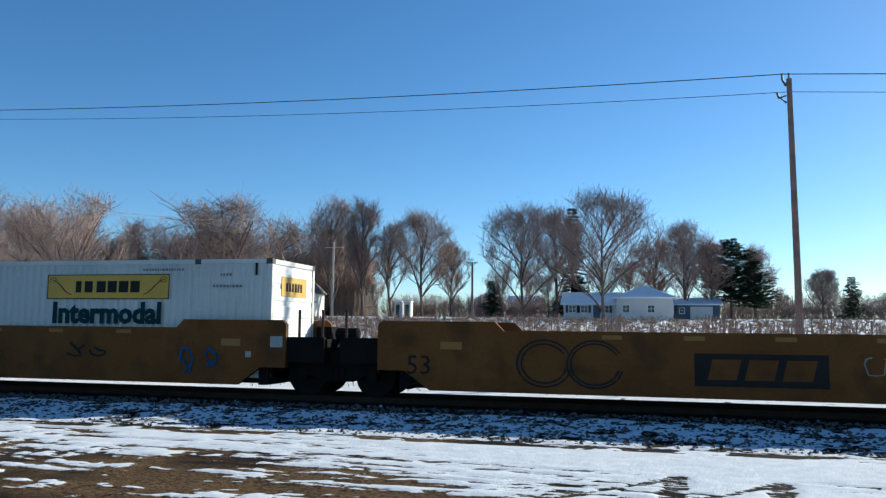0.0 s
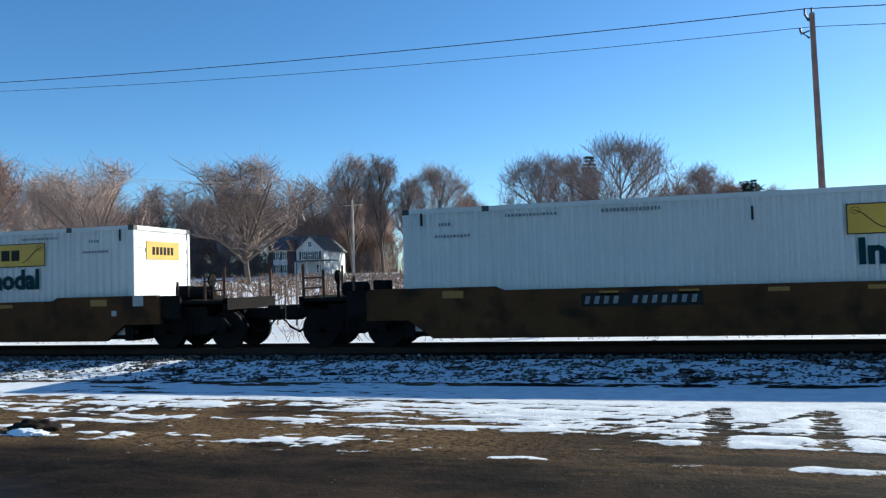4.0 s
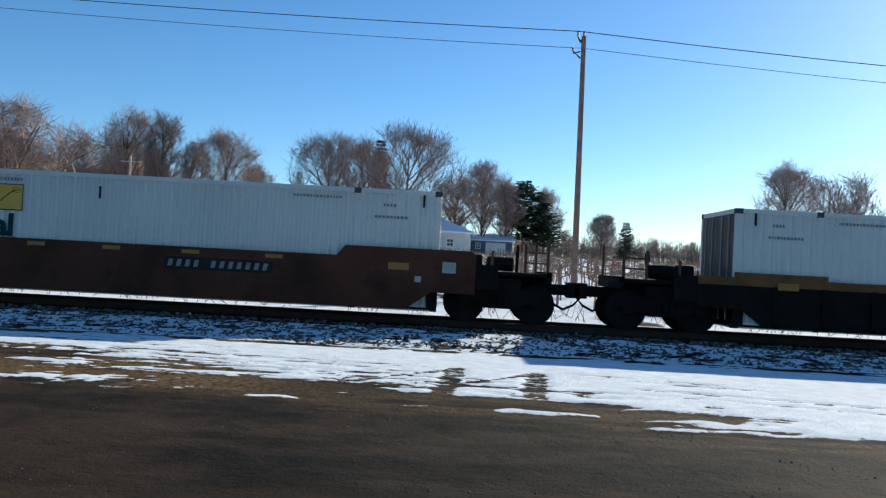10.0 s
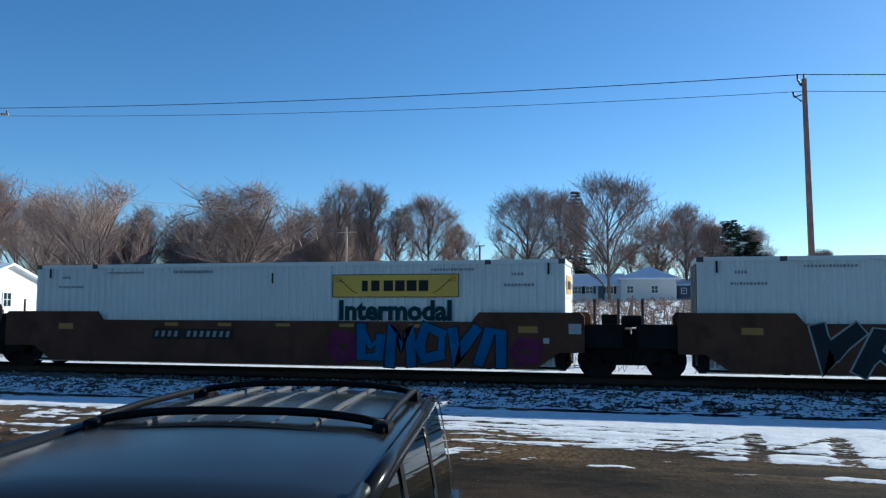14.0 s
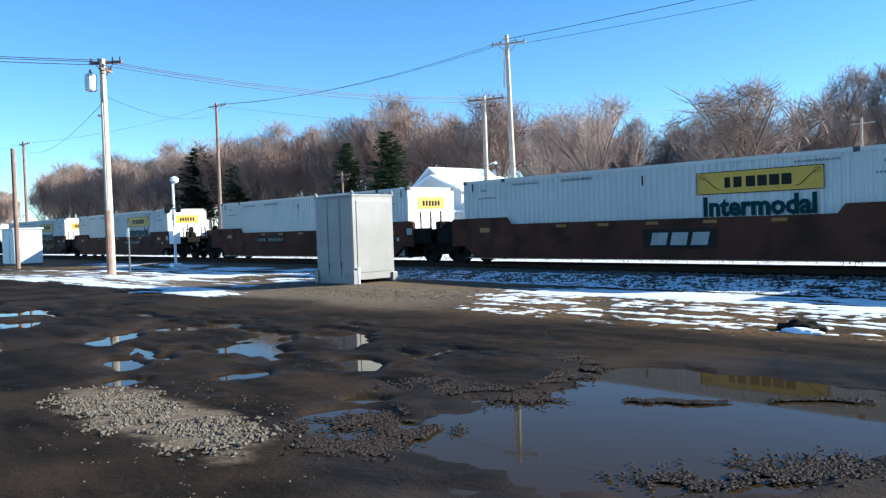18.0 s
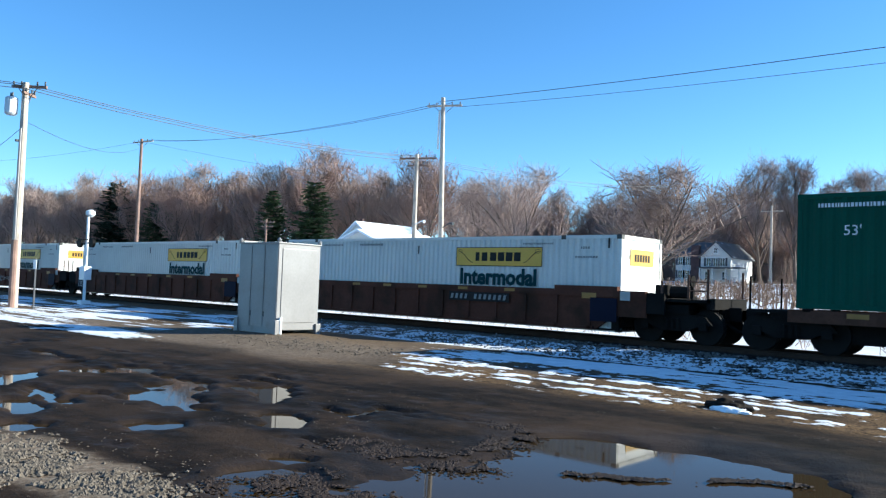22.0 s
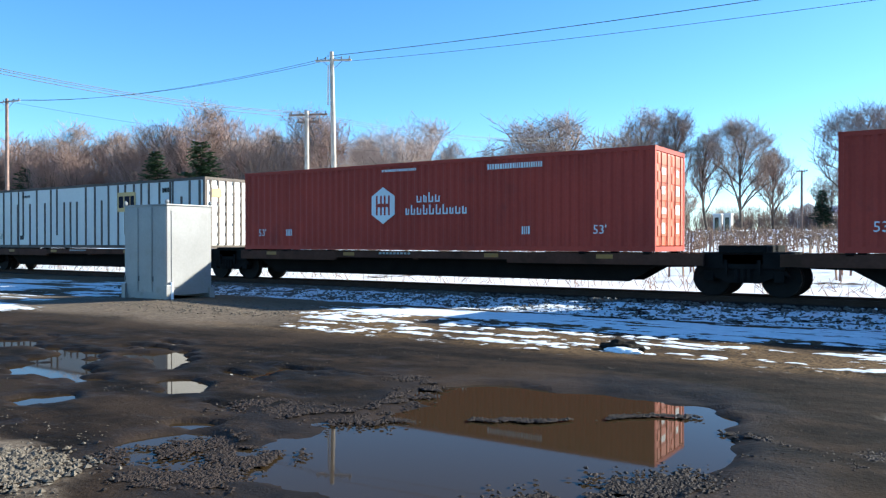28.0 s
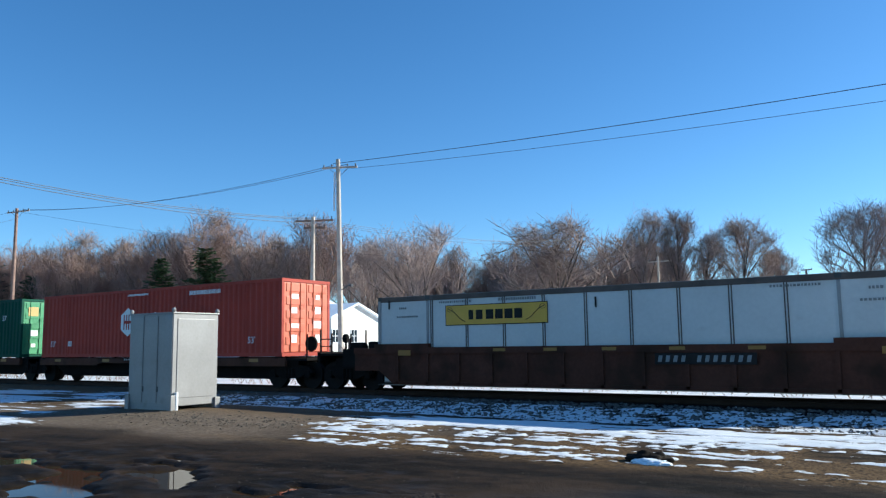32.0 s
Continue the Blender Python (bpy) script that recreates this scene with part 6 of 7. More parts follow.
def seg_mesh(name, segs, sides, material, rmin):
    vs, fs = [], []
    for a, b, r0, r1, lv in segs:
        d = (b - a)
        if d.length < 1e-4:
            continue
        d = d.normalized()
        u = d.orthogonal().normalized()
        w = d.cross(u)
        i = len(vs)
        for p, r in ((a, max(r0, rmin)), (b, max(r1, rmin))):
            for k in range(sides):
                an = 2 * math.pi * k / sides
                vs.append(p + r * (math.cos(an) * u + math.sin(an) * w))
        for k in range(sides):
            fs.append((i + k, i + (k + 1) % sides, i + sides + (k + 1) % sides, i + sides + k))
    m = bpy.data.meshes.new(name)
    m.from_pydata(vs, [], fs)
    m.materials.append(material)
    return m


def bare_tree(x, y, height, spread, style, seed, label, twig="twig", rmin=0.02):
    segs = grow(seed, height, spread, style)
    ob = thing("bare_tree", x, y, gz(x, y), random.uniform(0, 360), label=label, category="tree", group="bare trees")
    t = new("trunk", seg_mesh("trunk", [s for s in segs if s[4] <= 1], 7, M["bark"], rmin))
    t.parent = ob
    c = new("crown", seg_mesh("crown", [s for s in segs if s[4] > 1], 3, M[twig], rmin))
    c.parent = ob
    return ob


bare_tree(-58.2, 73, 13.8, 15.2, "fan", 1, "bare fan-shaped tree with many upright limbs", "twig", 0.011)
bare_tree(-44.5, 80, 13.2, 22.0, "spread", 2, "old bare spreading tree with crooked low limbs", "twig", 0.011)
bare_tree(-48.2, 120, 19.2, 10.4, "tall", 3, "tall narrow bare tree behind the farmhouse", "twig", 0.011)
bare_tree(-43.2, 120, 19.2, 6.7, "tall", 4, "very slim bare poplar-like tree", "twig", 0.011)
bare_tree(-39.0, 122, 15.5, 6.1, "tall", 5, "slim bare tree beside the farmhouse yard", "twig", 0.011)
bare_tree(-33.6, 120, 16.6, 11.6, "tall", 6, "rounded bare tree at the yard's edge", "twig", 0.011)
bare_tree(-30.5, 126, 12.0, 7.3, "tall", 7, "small bare tree beside the lane", "twig", 0.011)
bare_tree(-17.2, 115, 16.4, 15.2, "tall", 8, "broad bare maple with dense twigs", "twig", 0.011)
bare_tree(-13.0, 119, 15.8, 11.0, "tall", 9, "bare reddish tree among maples", "twig_red", 0.011)
bare_tree(-5.4, 100, 15.6, 17.7, "tall", 10, "large bare maple with a rounded crown", "twig", 0.011)
bare_tree(1.0, 124, 11.5, 12.2, "tall", 11, "low bare tree behind the white house", "twig_red", 0.011)
bare_tree(5.0, 118, 13.6, 9.2, "tall", 12, "bare tree beside the dark garage", "twig", 0.011)
bare_tree(8.2, 119, 11.0, 7.3, "tall", 13, "reddish bare tree in front of pines", "twig_red", 0.011)
bare_tree(14.8, 124, 10.5, 7.3, "tall", 14, "bare tree behind the pines", "twig", 0.011)
bare_tree(22.8, 120, 6.8, 5.5, "tall", 15, "small thin bare tree in the field", "twig", 0.011)
bare_tree(37.5, 90, 12.6, 8.5, "tall", 16, "thin bare tree at the field's edge", "twig", 0.011)
bare_tree(44.0, 90, 12.0, 9.8, "fan", 17, "shrubby bare tree at the field's edge", "twig", 0.011)
bare_tree(-74.0, 84, 13.0, 11.0, "tall", 18, "bare oak rising behind the poles", "twig", 0.011)

# woods and thickets: a few grown shapes, repeated
WOOD = [bare_tree(-140 - 14 * k, 88, 14.5 + k, 11.0, "scrub", 30 + k, "bare woodland tree with dense brown twigs", ("twig", "twig_red")[k % 2], 0.015) for k in range(5)]
rng = random.Random(77)
spots = []
for k in range(54):
    x = -84 - 252 * (k / 54) + rng.uniform(-2, 2)
    spots.append((x, 84 + rng.uniform(-3, 6) + max(0, -x - 150) * 0.05, rng.uniform(0.98, 1.28) * (1 + max(0, -x - 120) * 0.0015)))
    spots.append((x + 2, 95 + rng.uniform(-3, 8) + max(0, -x - 150) * 0.05, rng.uniform(0.9, 1.12)))
for k in range(14):
    spots.append((-344 - 17 * k, 84 + rng.uniform(-4, 10) + k * 2.0, rng.uniform(1.1, 1.35)))
for k in range(46):
    spots.append((-114 + 1.45 * k + rng.uniform(-1, 1), 134 + rng.uniform(-5, 12), rng.uniform(0.72, 0.98)))
for k in range(52):
    spots.append((-112 + 1.3 * k + rng.uniform(-1, 1), 127 + rng.uniform(-3, 5), rng.uniform(0.34, 0.55)))
for k in range(10):
    spots.append((-24 + 4.2 * k, 132 + rng.uniform(-2, 8), rng.uniform(0.45, 0.7)))
for k in range(16):
    spots.append((22 + 6 * k + rng.uniform(-2, 2), 150 + rng.uniform(-6, 10), rng.uniform(0.25, 0.5)))
for x, y, s in spots:
    o = copy_thing(WOOD[rng.randrange(5)], pose(x, y, gz(x, y), 0, 0, rng.uniform(0, 360)))
    o.scale = (s, s, s)


def conifer(x, y, height, spread, seed, label, needles="needle", open_=0.0):
    """A trunk with whorls of drooping boughs made of needle sprays."""
    rng = random.Random(seed)
    ob = thing("conifer", x, y, gz(x, y), label=label, category="tree", group="conifers")
    part("trunk", tube(bmesh.new(), [(0, 0, -0.3), (0, 0, height * 0.5), (0, 0, height * 0.97)], [0.03 * height * 0.5, 0.012 * height, 0.02], 7), M["bark"], ob)
    vs, fs = [], []
    z = height * (0.06 + open_ * 0.25)
    lobes = [(rng.uniform(0, 6.283), rng.uniform(0.0, 1.0), rng.uniform(-0.45, 0.35)) for _ in range(16)]
    while z < height * 0.985:
        f = (z / height - open_ * 0.2) / (1 - open_ * 0.2)
        reach = spread / 2 * (1 - f) ** (0.8 if not open_ else 0.55) * (0.35 + 0.65 * min(1, f * 8 + 0.3)) + 0.12
        for k in range(13):
            a = rng.uniform(0, 6.283)
            ln = reach * rng.uniform(0.5, 1.1) * max(0.35, 1 + sum(g * math.exp(-(((z / height - zf_) / 0.1) ** 2)) * max(0.0, math.cos(a - af_)) for af_, zf_, g in lobes))
            droop = rng.uniform(-0.3, 0.05) if not open_ else rng.uniform(-0.05, 0.35)
            nb = max(2, int(ln / 0.3))
            for q in range(nb):
                t = (q + rng.random()) / nb
                cx, cy, cz = math.cos(a) * ln * t, math.sin(a) * ln * t, z + droop * ln * t
                for j in range(5):
                    aa = a + rng.uniform(-1.3, 1.3)
                    l2 = rng.uniform(0.25, 0.6) * (0.5 + 0.06 * height)
                    e = Vector((math.cos(aa) * l2, math.sin(aa) * l2, rng.uniform(-0.25, 0.2) * l2))
                    s = Vector((-math.sin(aa), math.cos(aa), rng.uniform(-0.6, 0.6))) * l2 * 0.24
                    c = Vector((cx, cy, cz))
                    i = len(vs)
                    vs += [c - s * 0.3, c + e * 0.5 - s, c + e, c + e * 0.5 + s]
                    fs.append((i, i + 1, i + 2, i + 3))
        z += height * 0.028 + 0.06
    m = bpy.data.meshes.new("crown")
    m.from_pydata(vs, [], fs)
    m.materials.append(M[needles])
    c = new("crown", m)
    c.parent = ob
    return ob


conifer(-11.7, 130, 17.8, 6.0, 1, "tall dark spruce rising among bare maples")
conifer(11.2, 121, 11.4, 10.5, 2, "broad dark pine beside the garage", "needle", 0.6)
conifer(14.6, 122, 8.4, 7.0, 3, "lower dark pine at the end of a windbreak", "needle", 0.5)
conifer(26.5, 120, 5.8, 4.2, 4, "small dense dark spruce in the field")
conifer(-22.5, 118, 5.5, 4.0, 5, "small dark evergreen beside the maples")
conifer(-26.0, 140, 6.5, 3.5, 6, "distant small dark evergreen")
conifer(-93.3, 71, 14.2, 8.5, 7, "tall green pine at the woods' edge", "needle_y", 0.35)
conifer(-105.5, 73, 13.5, 7.0, 8, "olive green pine at the woods' edge", "needle_y", 0.4)
conifer(-171, 80, 19.0, 14.0, 9, "broad dark green pine beyond the crossing", "needle", 0.4)
conifer(-153.8, 80, 14.0, 11.0, 10, "lighter green pine beyond the crossing", "needle_y", 0.35)
conifer(-52.0, 128, 9.0, 6.5, 11, "dark evergreen behind the farmhouse", "needle")


# ---- houses ----
def gable_block(parent, x0, x1, y0, y1, z0, eave, ridge, along, wall, roof, over=0.35):
    """Walls and a pitched roof; along: axis of the ridge."""
    part("wall", B(x0, x1, y0, y1, z0 - 0.6, eave), wall, parent)
    bm = bmesh.new()
    if along == "x":
        cy = (y0 + y1) / 2
        for s in (-1, 1):
            ye = y0 - over if s < 0 else y1 + over
            e = eave - over * (ridge - eave) / ((y1 - y0) / 2)
            a = [(x0 - over, ye, e), (x1 + over, ye, e), (x1 + over, cy, ridge), (x0 - over, cy, ridge)]
            lo = [bm.verts.new(p) for p in a]
            hi = [bm.verts.new((p[0], p[1], p[2] + 0.18)) for p in a]
            for f in ((lo[0], lo[1], lo[2], lo[3]), (hi[3], hi[2], hi[1], hi[0])):
                bm.faces.new(f)
            for i in range(4):
                bm.faces.new((lo[i], hi[i], hi[(i + 1) % 4], lo[(i + 1) % 4]))
        g = bmesh.new()
        for x in (x0, x1 - 0.1):
            p = [(y0, eave), (y1, eave), (cy, ridge)]
            va = [g.verts.new((x, a, b)) for a, b in p]
            vb = [g.verts.new((x + 0.1, a, b)) for a, b in p]
            g.faces.new(va), g.faces.new(vb[::-1])
            for i in range(3):
                g.faces.new((va[i], vb[i], vb[(i + 1) % 3], va[(i + 1) % 3]))
    else:
        cx = (x0 + x1) / 2
        for s in (-1, 1):
            xe = x0 - over if s < 0 else x1 + over
            e = eave - over * (ridge - eave) / ((x1 - x0) / 2)
            a = [(xe, y0 - over, e), (xe, y1 + over, e), (cx, y1 + over, ridge), (cx, y0 - over, ridge)]
            lo = [bm.verts.new(p) for p in a]
            hi = [bm.verts.new((p[0], p[1], p[2] + 0.18)) for p in a]
            for f in ((lo[0], lo[1], lo[2], lo[3]), (hi[3], hi[2], hi[1], hi[0])):
                bm.faces.new(f)
            for i in range(4):
                bm.faces.new((lo[i], hi[i], hi[(i + 1) % 4], lo[(i + 1) % 4]))
        g = bmesh.new()
        for y in (y0, y1 - 0.1):
            prism(g, [(x0, eave), (x1, eave), (cx, ridge)], y, y + 0.1)
    bmesh.ops.recalc_face_normals(bm, faces=bm.faces[:])
    bmesh.ops.recalc_face_normals(g, faces=g.faces[:])
    part("roof", bm, roof, parent)
    split_parts("gable", g, wall, parent)


def hip_block(parent, x0, x1, y0, y1, z0, eave, top, wall, roof, over=0.4):
    """Walls under a four-sided hipped roof with a short ridge."""
    part("wall", B(x0, x1, y0, y1, z0 - 0.6, eave), wall, parent)
    bm = bmesh.new()
    cx, cy, r = (x0 + x1) / 2, (y0 + y1) / 2, 0.5
    lo = [bm.verts.new((x, y, eave - 0.15)) for x, y in ((x0 - over, y0 - over), (x1 + over, y0 - over), (x1 + over, y1 + over), (x0 - over, y1 + over))]
    hi = [bm.verts.new((v.co.x, v.co.y, eave + 0.05)) for v in lo]
    a, b = bm.verts.new((cx, cy - r, top)), bm.verts.new((cx, cy + r, top))
    bm.faces.new(lo[::-1])
    for i in range(4):
        bm.faces.new((lo[i], lo[(i + 1) % 4], hi[(i + 1) % 4], hi[i]))
    for f in ((hi[0], hi[1], a), (hi[1], hi[2], b, a), (hi[2], hi[3], b), (hi[3], hi[0], a, b)):
        bm.faces.new(f)
    bmesh.ops.recalc_face_normals(bm, faces=bm.faces[:])
    part("roof", bm, roof, parent)


def house_window(parent, x, y, z, w, h, shutters=False, side=None):
    """A framed window on a front wall (facing -y), or on a +x wall with side='x'."""
    rz = 90 if side == "x" else 0
    bm = bmesh.new()
    t = 0.08
    rings = []
    for y_, grow_ in ((0.02, t), (-0.06, t), (-0.06, 0.0), (0.02, 0.0)):
        rings.append([bm.verts.new((sx * (w / 2 + grow_), y_, h / 2 + sz * (h / 2 + grow_))) for sx, sz in ((-1, -1), (1, -1), (1, 1), (-1, 1))])
    for ra, rb in zip(rings, rings[1:] + rings[:1]):
        for k in range(4):
            bm.faces.new((ra[k], ra[(k + 1) % 4], rb[(k + 1) % 4], rb[k]))
    bmesh.ops.recalc_face_normals(bm, faces=bm.faces[:])
    wn_ = part("window", shifted(bm, x, y, z, rz), M["white_enamel"], parent)
    part("glazing_bar", shifted(B(-0.025, 0.025, -0.05, 0.012, 0, h), x, y, z, rz), M["white_enamel"], wn_)
    part("glazing_bar", shifted(B(-w / 2, w / 2, -0.047, 0.014, h / 2 - 0.025, h / 2 + 0.025), x, y, z, rz), M["white_enamel"], wn_)
    part("pane", shifted(B(-w / 2, w / 2, -0.015, 0.01, 0, h), x, y, z, rz), M["pane"], wn_)
    if shutters:
        for s in (-1, 1):
            a, b = sorted((s * (w / 2 + 0.1), s * (w / 2 + 0.45)))
            part("shutter", shifted(B(a, b, -0.05, 0.01, -0.05, h + 0.05), x, y, z, rz), M["shutter"], wn_)


zf = gz(-52, 110)
fh = thing("farmhouse", -52, 110, zf, label="white two-storey farmhouse with dark shutters and a front porch", category="house")
gable_block(fh, -6.5, 0.5, 1.0, 8.0, 0, 4.9, 7.2, "x", M["siding"], M["roof_dark"])
gable_block(fh, -1.0, 4.2, -1.0, 8.5, 0, 4.6, 7.0, "y", M["siding"], M["roof_dark"])
part("chimney", B(-3.3, -1.9, 0.2, 1.1, -0.5, 6.6, bevel=0.03), M["brick_dark"], fh, "dark brick outside chimney")
for x, z in ((-5.6, 0.9), (-4.3, 0.9), (-5.6, 3.2), (-4.3, 3.2)):
    house_window(fh, x, 0.99, z, 0.75, 1.3, True)
for x, z in ((0.4, 3.0), (1.6, 3.0), (2.8, 3.0), (0.2, 0.7), (3.2, 0.7)):
    house_window(fh, x, -1.01, z, 0.75, 1.3, x in (0.4, 2.8))
house_window(fh, 1.6, -1.01, 5.2, 0.6, 0.8)
porch = part("porch_roof", B(-0.6, 6.8, -3.6, -1.0, 2.55, 2.75), M["roof_dark"], fh, "flat dark porch roof")
part("porch_floor", B(-0.4, 6.6, -3.4, -1.0, -0.3, 0.3), M["siding"], fh)
for x in (-0.2, 2.0, 4.3, 6.5):
    part("porch_post", B(x - 0.09, x + 0.09, -3.35, -3.15, 0.3, 2.55), M["siding"], fh)
part("porch_rail", B(-0.2, 6.5, -3.3, -3.22, 0.95, 1.05), M["siding"], fh)
part("foundation", B(-6.6, 4.3, -0.9, 8.4, -1.2, 0.05), M["iron"], fh)
fh.scale = (0.84, 0.84, 0.84)

zr = gz(0, 110)
wh = thing("ranch_house", 0, 110, zr, label="low white house with snow-covered roofs", category="house")
hip_block(wh, -4.2, 3.0, 0, 8, 0, 2.95, 4.75, M["siding"], M["roof_snow"], 0.45)
gable_block(wh, -11.4, -4.2, 2.5, 9, 0.1, 2.2, 3.7, "x", M["siding"], M["roof_snow"], 0.4)
for x in (-3.0, 0.2):
    house_window(wh, x, -0.01, 1.0, 0.8, 0.9)
for x, s in ((-10.2, True), (-8.6, True), (-5.8, True)):
    house_window(wh, x, 2.49, 1.0, 0.9, 0.9, s)
for y in (1.5, 3.5, 5.5):
    house_window(wh, 3.01, y, 0.9, 0.8, 1.0, False, "x")
part("front_door", B(-7.4, -6.5, 2.46, 2.5, 0.1, 2.0), M["siding_blue"], wh)
part("foundation", B(-11.3, 2.9, 0.1, 8.9, -1.2, 0.05), M["iron"], wh)
gr = thing("garage", 6.3, 116, gz(6.3, 116), label="dark blue garage with a snowy roof", category="garage")
gable_block(gr, -2.8, 2.9, 0, 7, 0, 2.0, 2.9, "x", M["siding_blue"], M["roof_snow"], 0.4)
part("garage_door", B(-0.9, 2.0, -0.05, 0.01, 0.0, 1.7), M["siding"], gr, "pale garage door")
house_window(gr, -2.0, -0.01, 0.8, 0.6, 0.7)
for k, (x, y, w, h) in enumerate(((-29.5, 150, 7.0, 3.2), (-25.0, 165, 6.0, 3.0))):
    hs = thing("cottage", x, y, gz(x, y), label="distant small white cottage with a snowy roof", category="house")
    gable_block(hs, -w / 2, w / 2, 0, 6, 0, 2.6, 2.6 + h * 0.6, "y" if k == 0 else "x", M["siding"], M["roof_snow"])
    house_window(hs, -0.8, -0.01, 1.0, 0.8, 1.0)
    house_window(hs, 1.4, -0.01, 1.0, 0.8, 1.0)
for x in (-35.0, -33.6):
    sh = thing("privy_shed", x, 112, gz(x, 112), label="small white upright garden shed", category="shed")
    part("wall", B(-0.5, 0.5, 0, 1.2, -0.3, 2.3), M["siding"], sh)
    part("roof", B(-0.6, 0.6, -0.1, 1.3, 2.3, 2.42), M["roof_snow"], sh)
    part("door", B(-0.3, 0.25, -0.04, 0.0, 0.0, 1.9), M["pane"], sh)

zh = gz(-61, 50)
lh = thing("village_house", -61, 50, zh, label="white frame house with snow-covered gables beside the road", category="house")
gable_block(lh, -3.2, 4.2, 0, 9, 0, 4.1, 5.5, "y", M["siding"], M["roof_snow"], 0.5)
gable_block(lh, -7.5, -1.0, 4, 12, 0, 4.4, 6.7, "y", M["siding"], M["roof_snow"], 0.4)
gable_block(lh, 4.2, 8.5, 1.5, 8, 0, 3.4, 4.6, "x", M["siding"], M["roof_snow"], 0.4)
for x, z in ((-2.0, 2.4), (0.2, 2.4), (2.6, 2.4), (-2.0, 0.4), (2.6, 0.4)):
    house_window(lh, x, -0.01, z, 0.8, 1.1)
house_window(lh, -5.6, 3.99, 2.6, 0.8, 1.2)
house_window(lh, 6.2, 1.49, 1.0, 0.9, 1.1)
for y in (2.0, 4.5):
    house_window(lh, 8.51, y, 1.2, 0.8, 1.1, False, "x")
part("porch_roof", B(-3.6, 4.6, -1.6, 0.0, 2.0, 2.14), M["roof_snow"], lh)
for x in (-3.3, 0.4, 4.3):
    part("porch_post", B(x - 0.07, x + 0.07, -1.5, -1.36, 0, 2.0), M["siding"], lh)
part("foundation", B(-7.4, 8.4, 0.1, 11.9, -1.0, 0.03), M["iron"], lh)
part("vent", B(-5.0, -4.7, 5.0, 5.3, 5.8, 7.2), M["brick_dark"], lh)

# ---- vineyard rows in the snow behind the track ----
rng = random.Random(21)
bm_segs = []
for row in range(13):
    y0 = 31 + row * 2.9
    x = -34.0
    while x < 42:
        z = gz(x, y0)
        b = Vector((x, y0 + rng.uniform(-.5, .5), z))
        bm_segs.append((b, b + Vector((rng.uniform(-.1, .1), 0, 1.0)), 0.05, 0.035, 0))
        for s in (-1, 1):
            p = b + Vector((0, 0, 1.0))
            q = p + Vector((s * rng.uniform(.5, .9), rng.uniform(-.15, .15), rng.uniform(.0, .35)))
            bm_segs.append((p, q, 0.03, 0.02, 0))
            for k in range(7):
                a = p.lerp(q, rng.random())
                m_ = a + Vector((rng.uniform(-.35, .35), rng.uniform(-.2, .2), rng.uniform(.1, .4)))
                bm_segs.append((a, m_, 0.014, 0.012, 0))
                bm_segs.append((m_, m_ + Vector((rng.uniform(-.3, .3), rng.uniform(-.1, .1), rng.uniform(-.75, -.2))), 0.01, 0.008, 0))
        x += rng.uniform(1.5, 2.1)
vy = new("vineyard", seg_mesh("vineyard", bm_segs, 3, M["vine"], 0.011))
tagged(vy, "rows of bare brown grape vines standing in snow", "vines", kind="stuff")
vp = []
for row in range(13):
    y0 = 31 + row * 2.9
    for k in range(13):
        x = -34 + 6.3 * k
        vp.append((Vector((x, y0, gz(x, y0) - .2)), Vector((x + 0.05, y0, gz(x, y0) + 1.6)), 0.05, 0.045, 0))
vineposts = tagged(new("vineyard_posts", seg_mesh("vineyard_posts", vp, 6, M["pole_wood"], 0.04)), "brown wooden trellis posts of the vineyard", "posts", kind="stuff")
# brush under the far woods
bs = []
for k in range(10500):
    west = rng.random() < 0.52
    x, y = (rng.uniform(-122, -44), rng.uniform(124, 131)) if west else (rng.uniform(-44, 62), rng.uniform(130, 138))
    b = Vector((x, y, gz(x, y)))
    h = rng.uniform(1.2, 4.6) * (1 if west else 0.85)
    top = b + Vector((rng.uniform(-.6, .6), rng.uniform(-.4, .4), h))
    bs.append((b, top, 0.035, 0.02, 0))
    for q in range(3):
        a = b.lerp(top, rng.uniform(0.3, 0.9))
        bs.append((a, a + Vector((rng.uniform(-1.1, 1.1), rng.uniform(-.5, .5), rng.uniform(.2, 1.2))), 0.02, 0.012, 0))
tagged(new("brush", seg_mesh("brush", bs, 3, M["twig"], 0.012)), "dense brown brush at the foot of the woods", "brush", kind="stuff")
# dead weeds along the far side of the track
wd = []
for k in range(1500):
    x, y = rng.uniform(-75, 40), 25.0 + abs(rng.gauss(0, 2.2))
    b = Vector((x, y, gz(x, y)))
    h = rng.uniform(.15, .55)
    wd.append((b, b + Vector((rng.uniform(-.35, .35), rng.uniform(-.3, .3), h)), 0.012, 0.006, 0))
tagged(new("dead_weeds", seg_mesh("dead_weeds", wd, 3, M["vine"], 0.008)), "dry brown weed stalks poking through snow", "weeds", kind="stuff")


# ---- parked car ----
suv = thing("parked_car", -3.30, 0.70, 0.0, -80, label="dark grey station wagon with roof rails, parked on the yard", category="car")


def loft(bm, rows, smooth=True):
    vs = [[bm.verts.new(p) for p in r] for r in rows]
    for a, b in zip(vs, vs[1:]):
        for i in range(len(a) - 1):
            bm.faces.new((a[i], a[i + 1], b[i + 1], b[i]))
    return bm


def roof_row(x, half, z, crown):
    return [(x - 0.05 * abs(t) ** 2 * (1 if x > -1 else -1), half * t, z + crown * (1 - t * t) - 0.05 * max(0, abs(t) - 0.8) * 5 * 0.35) for t in np.linspace(-1, 1, 17)]


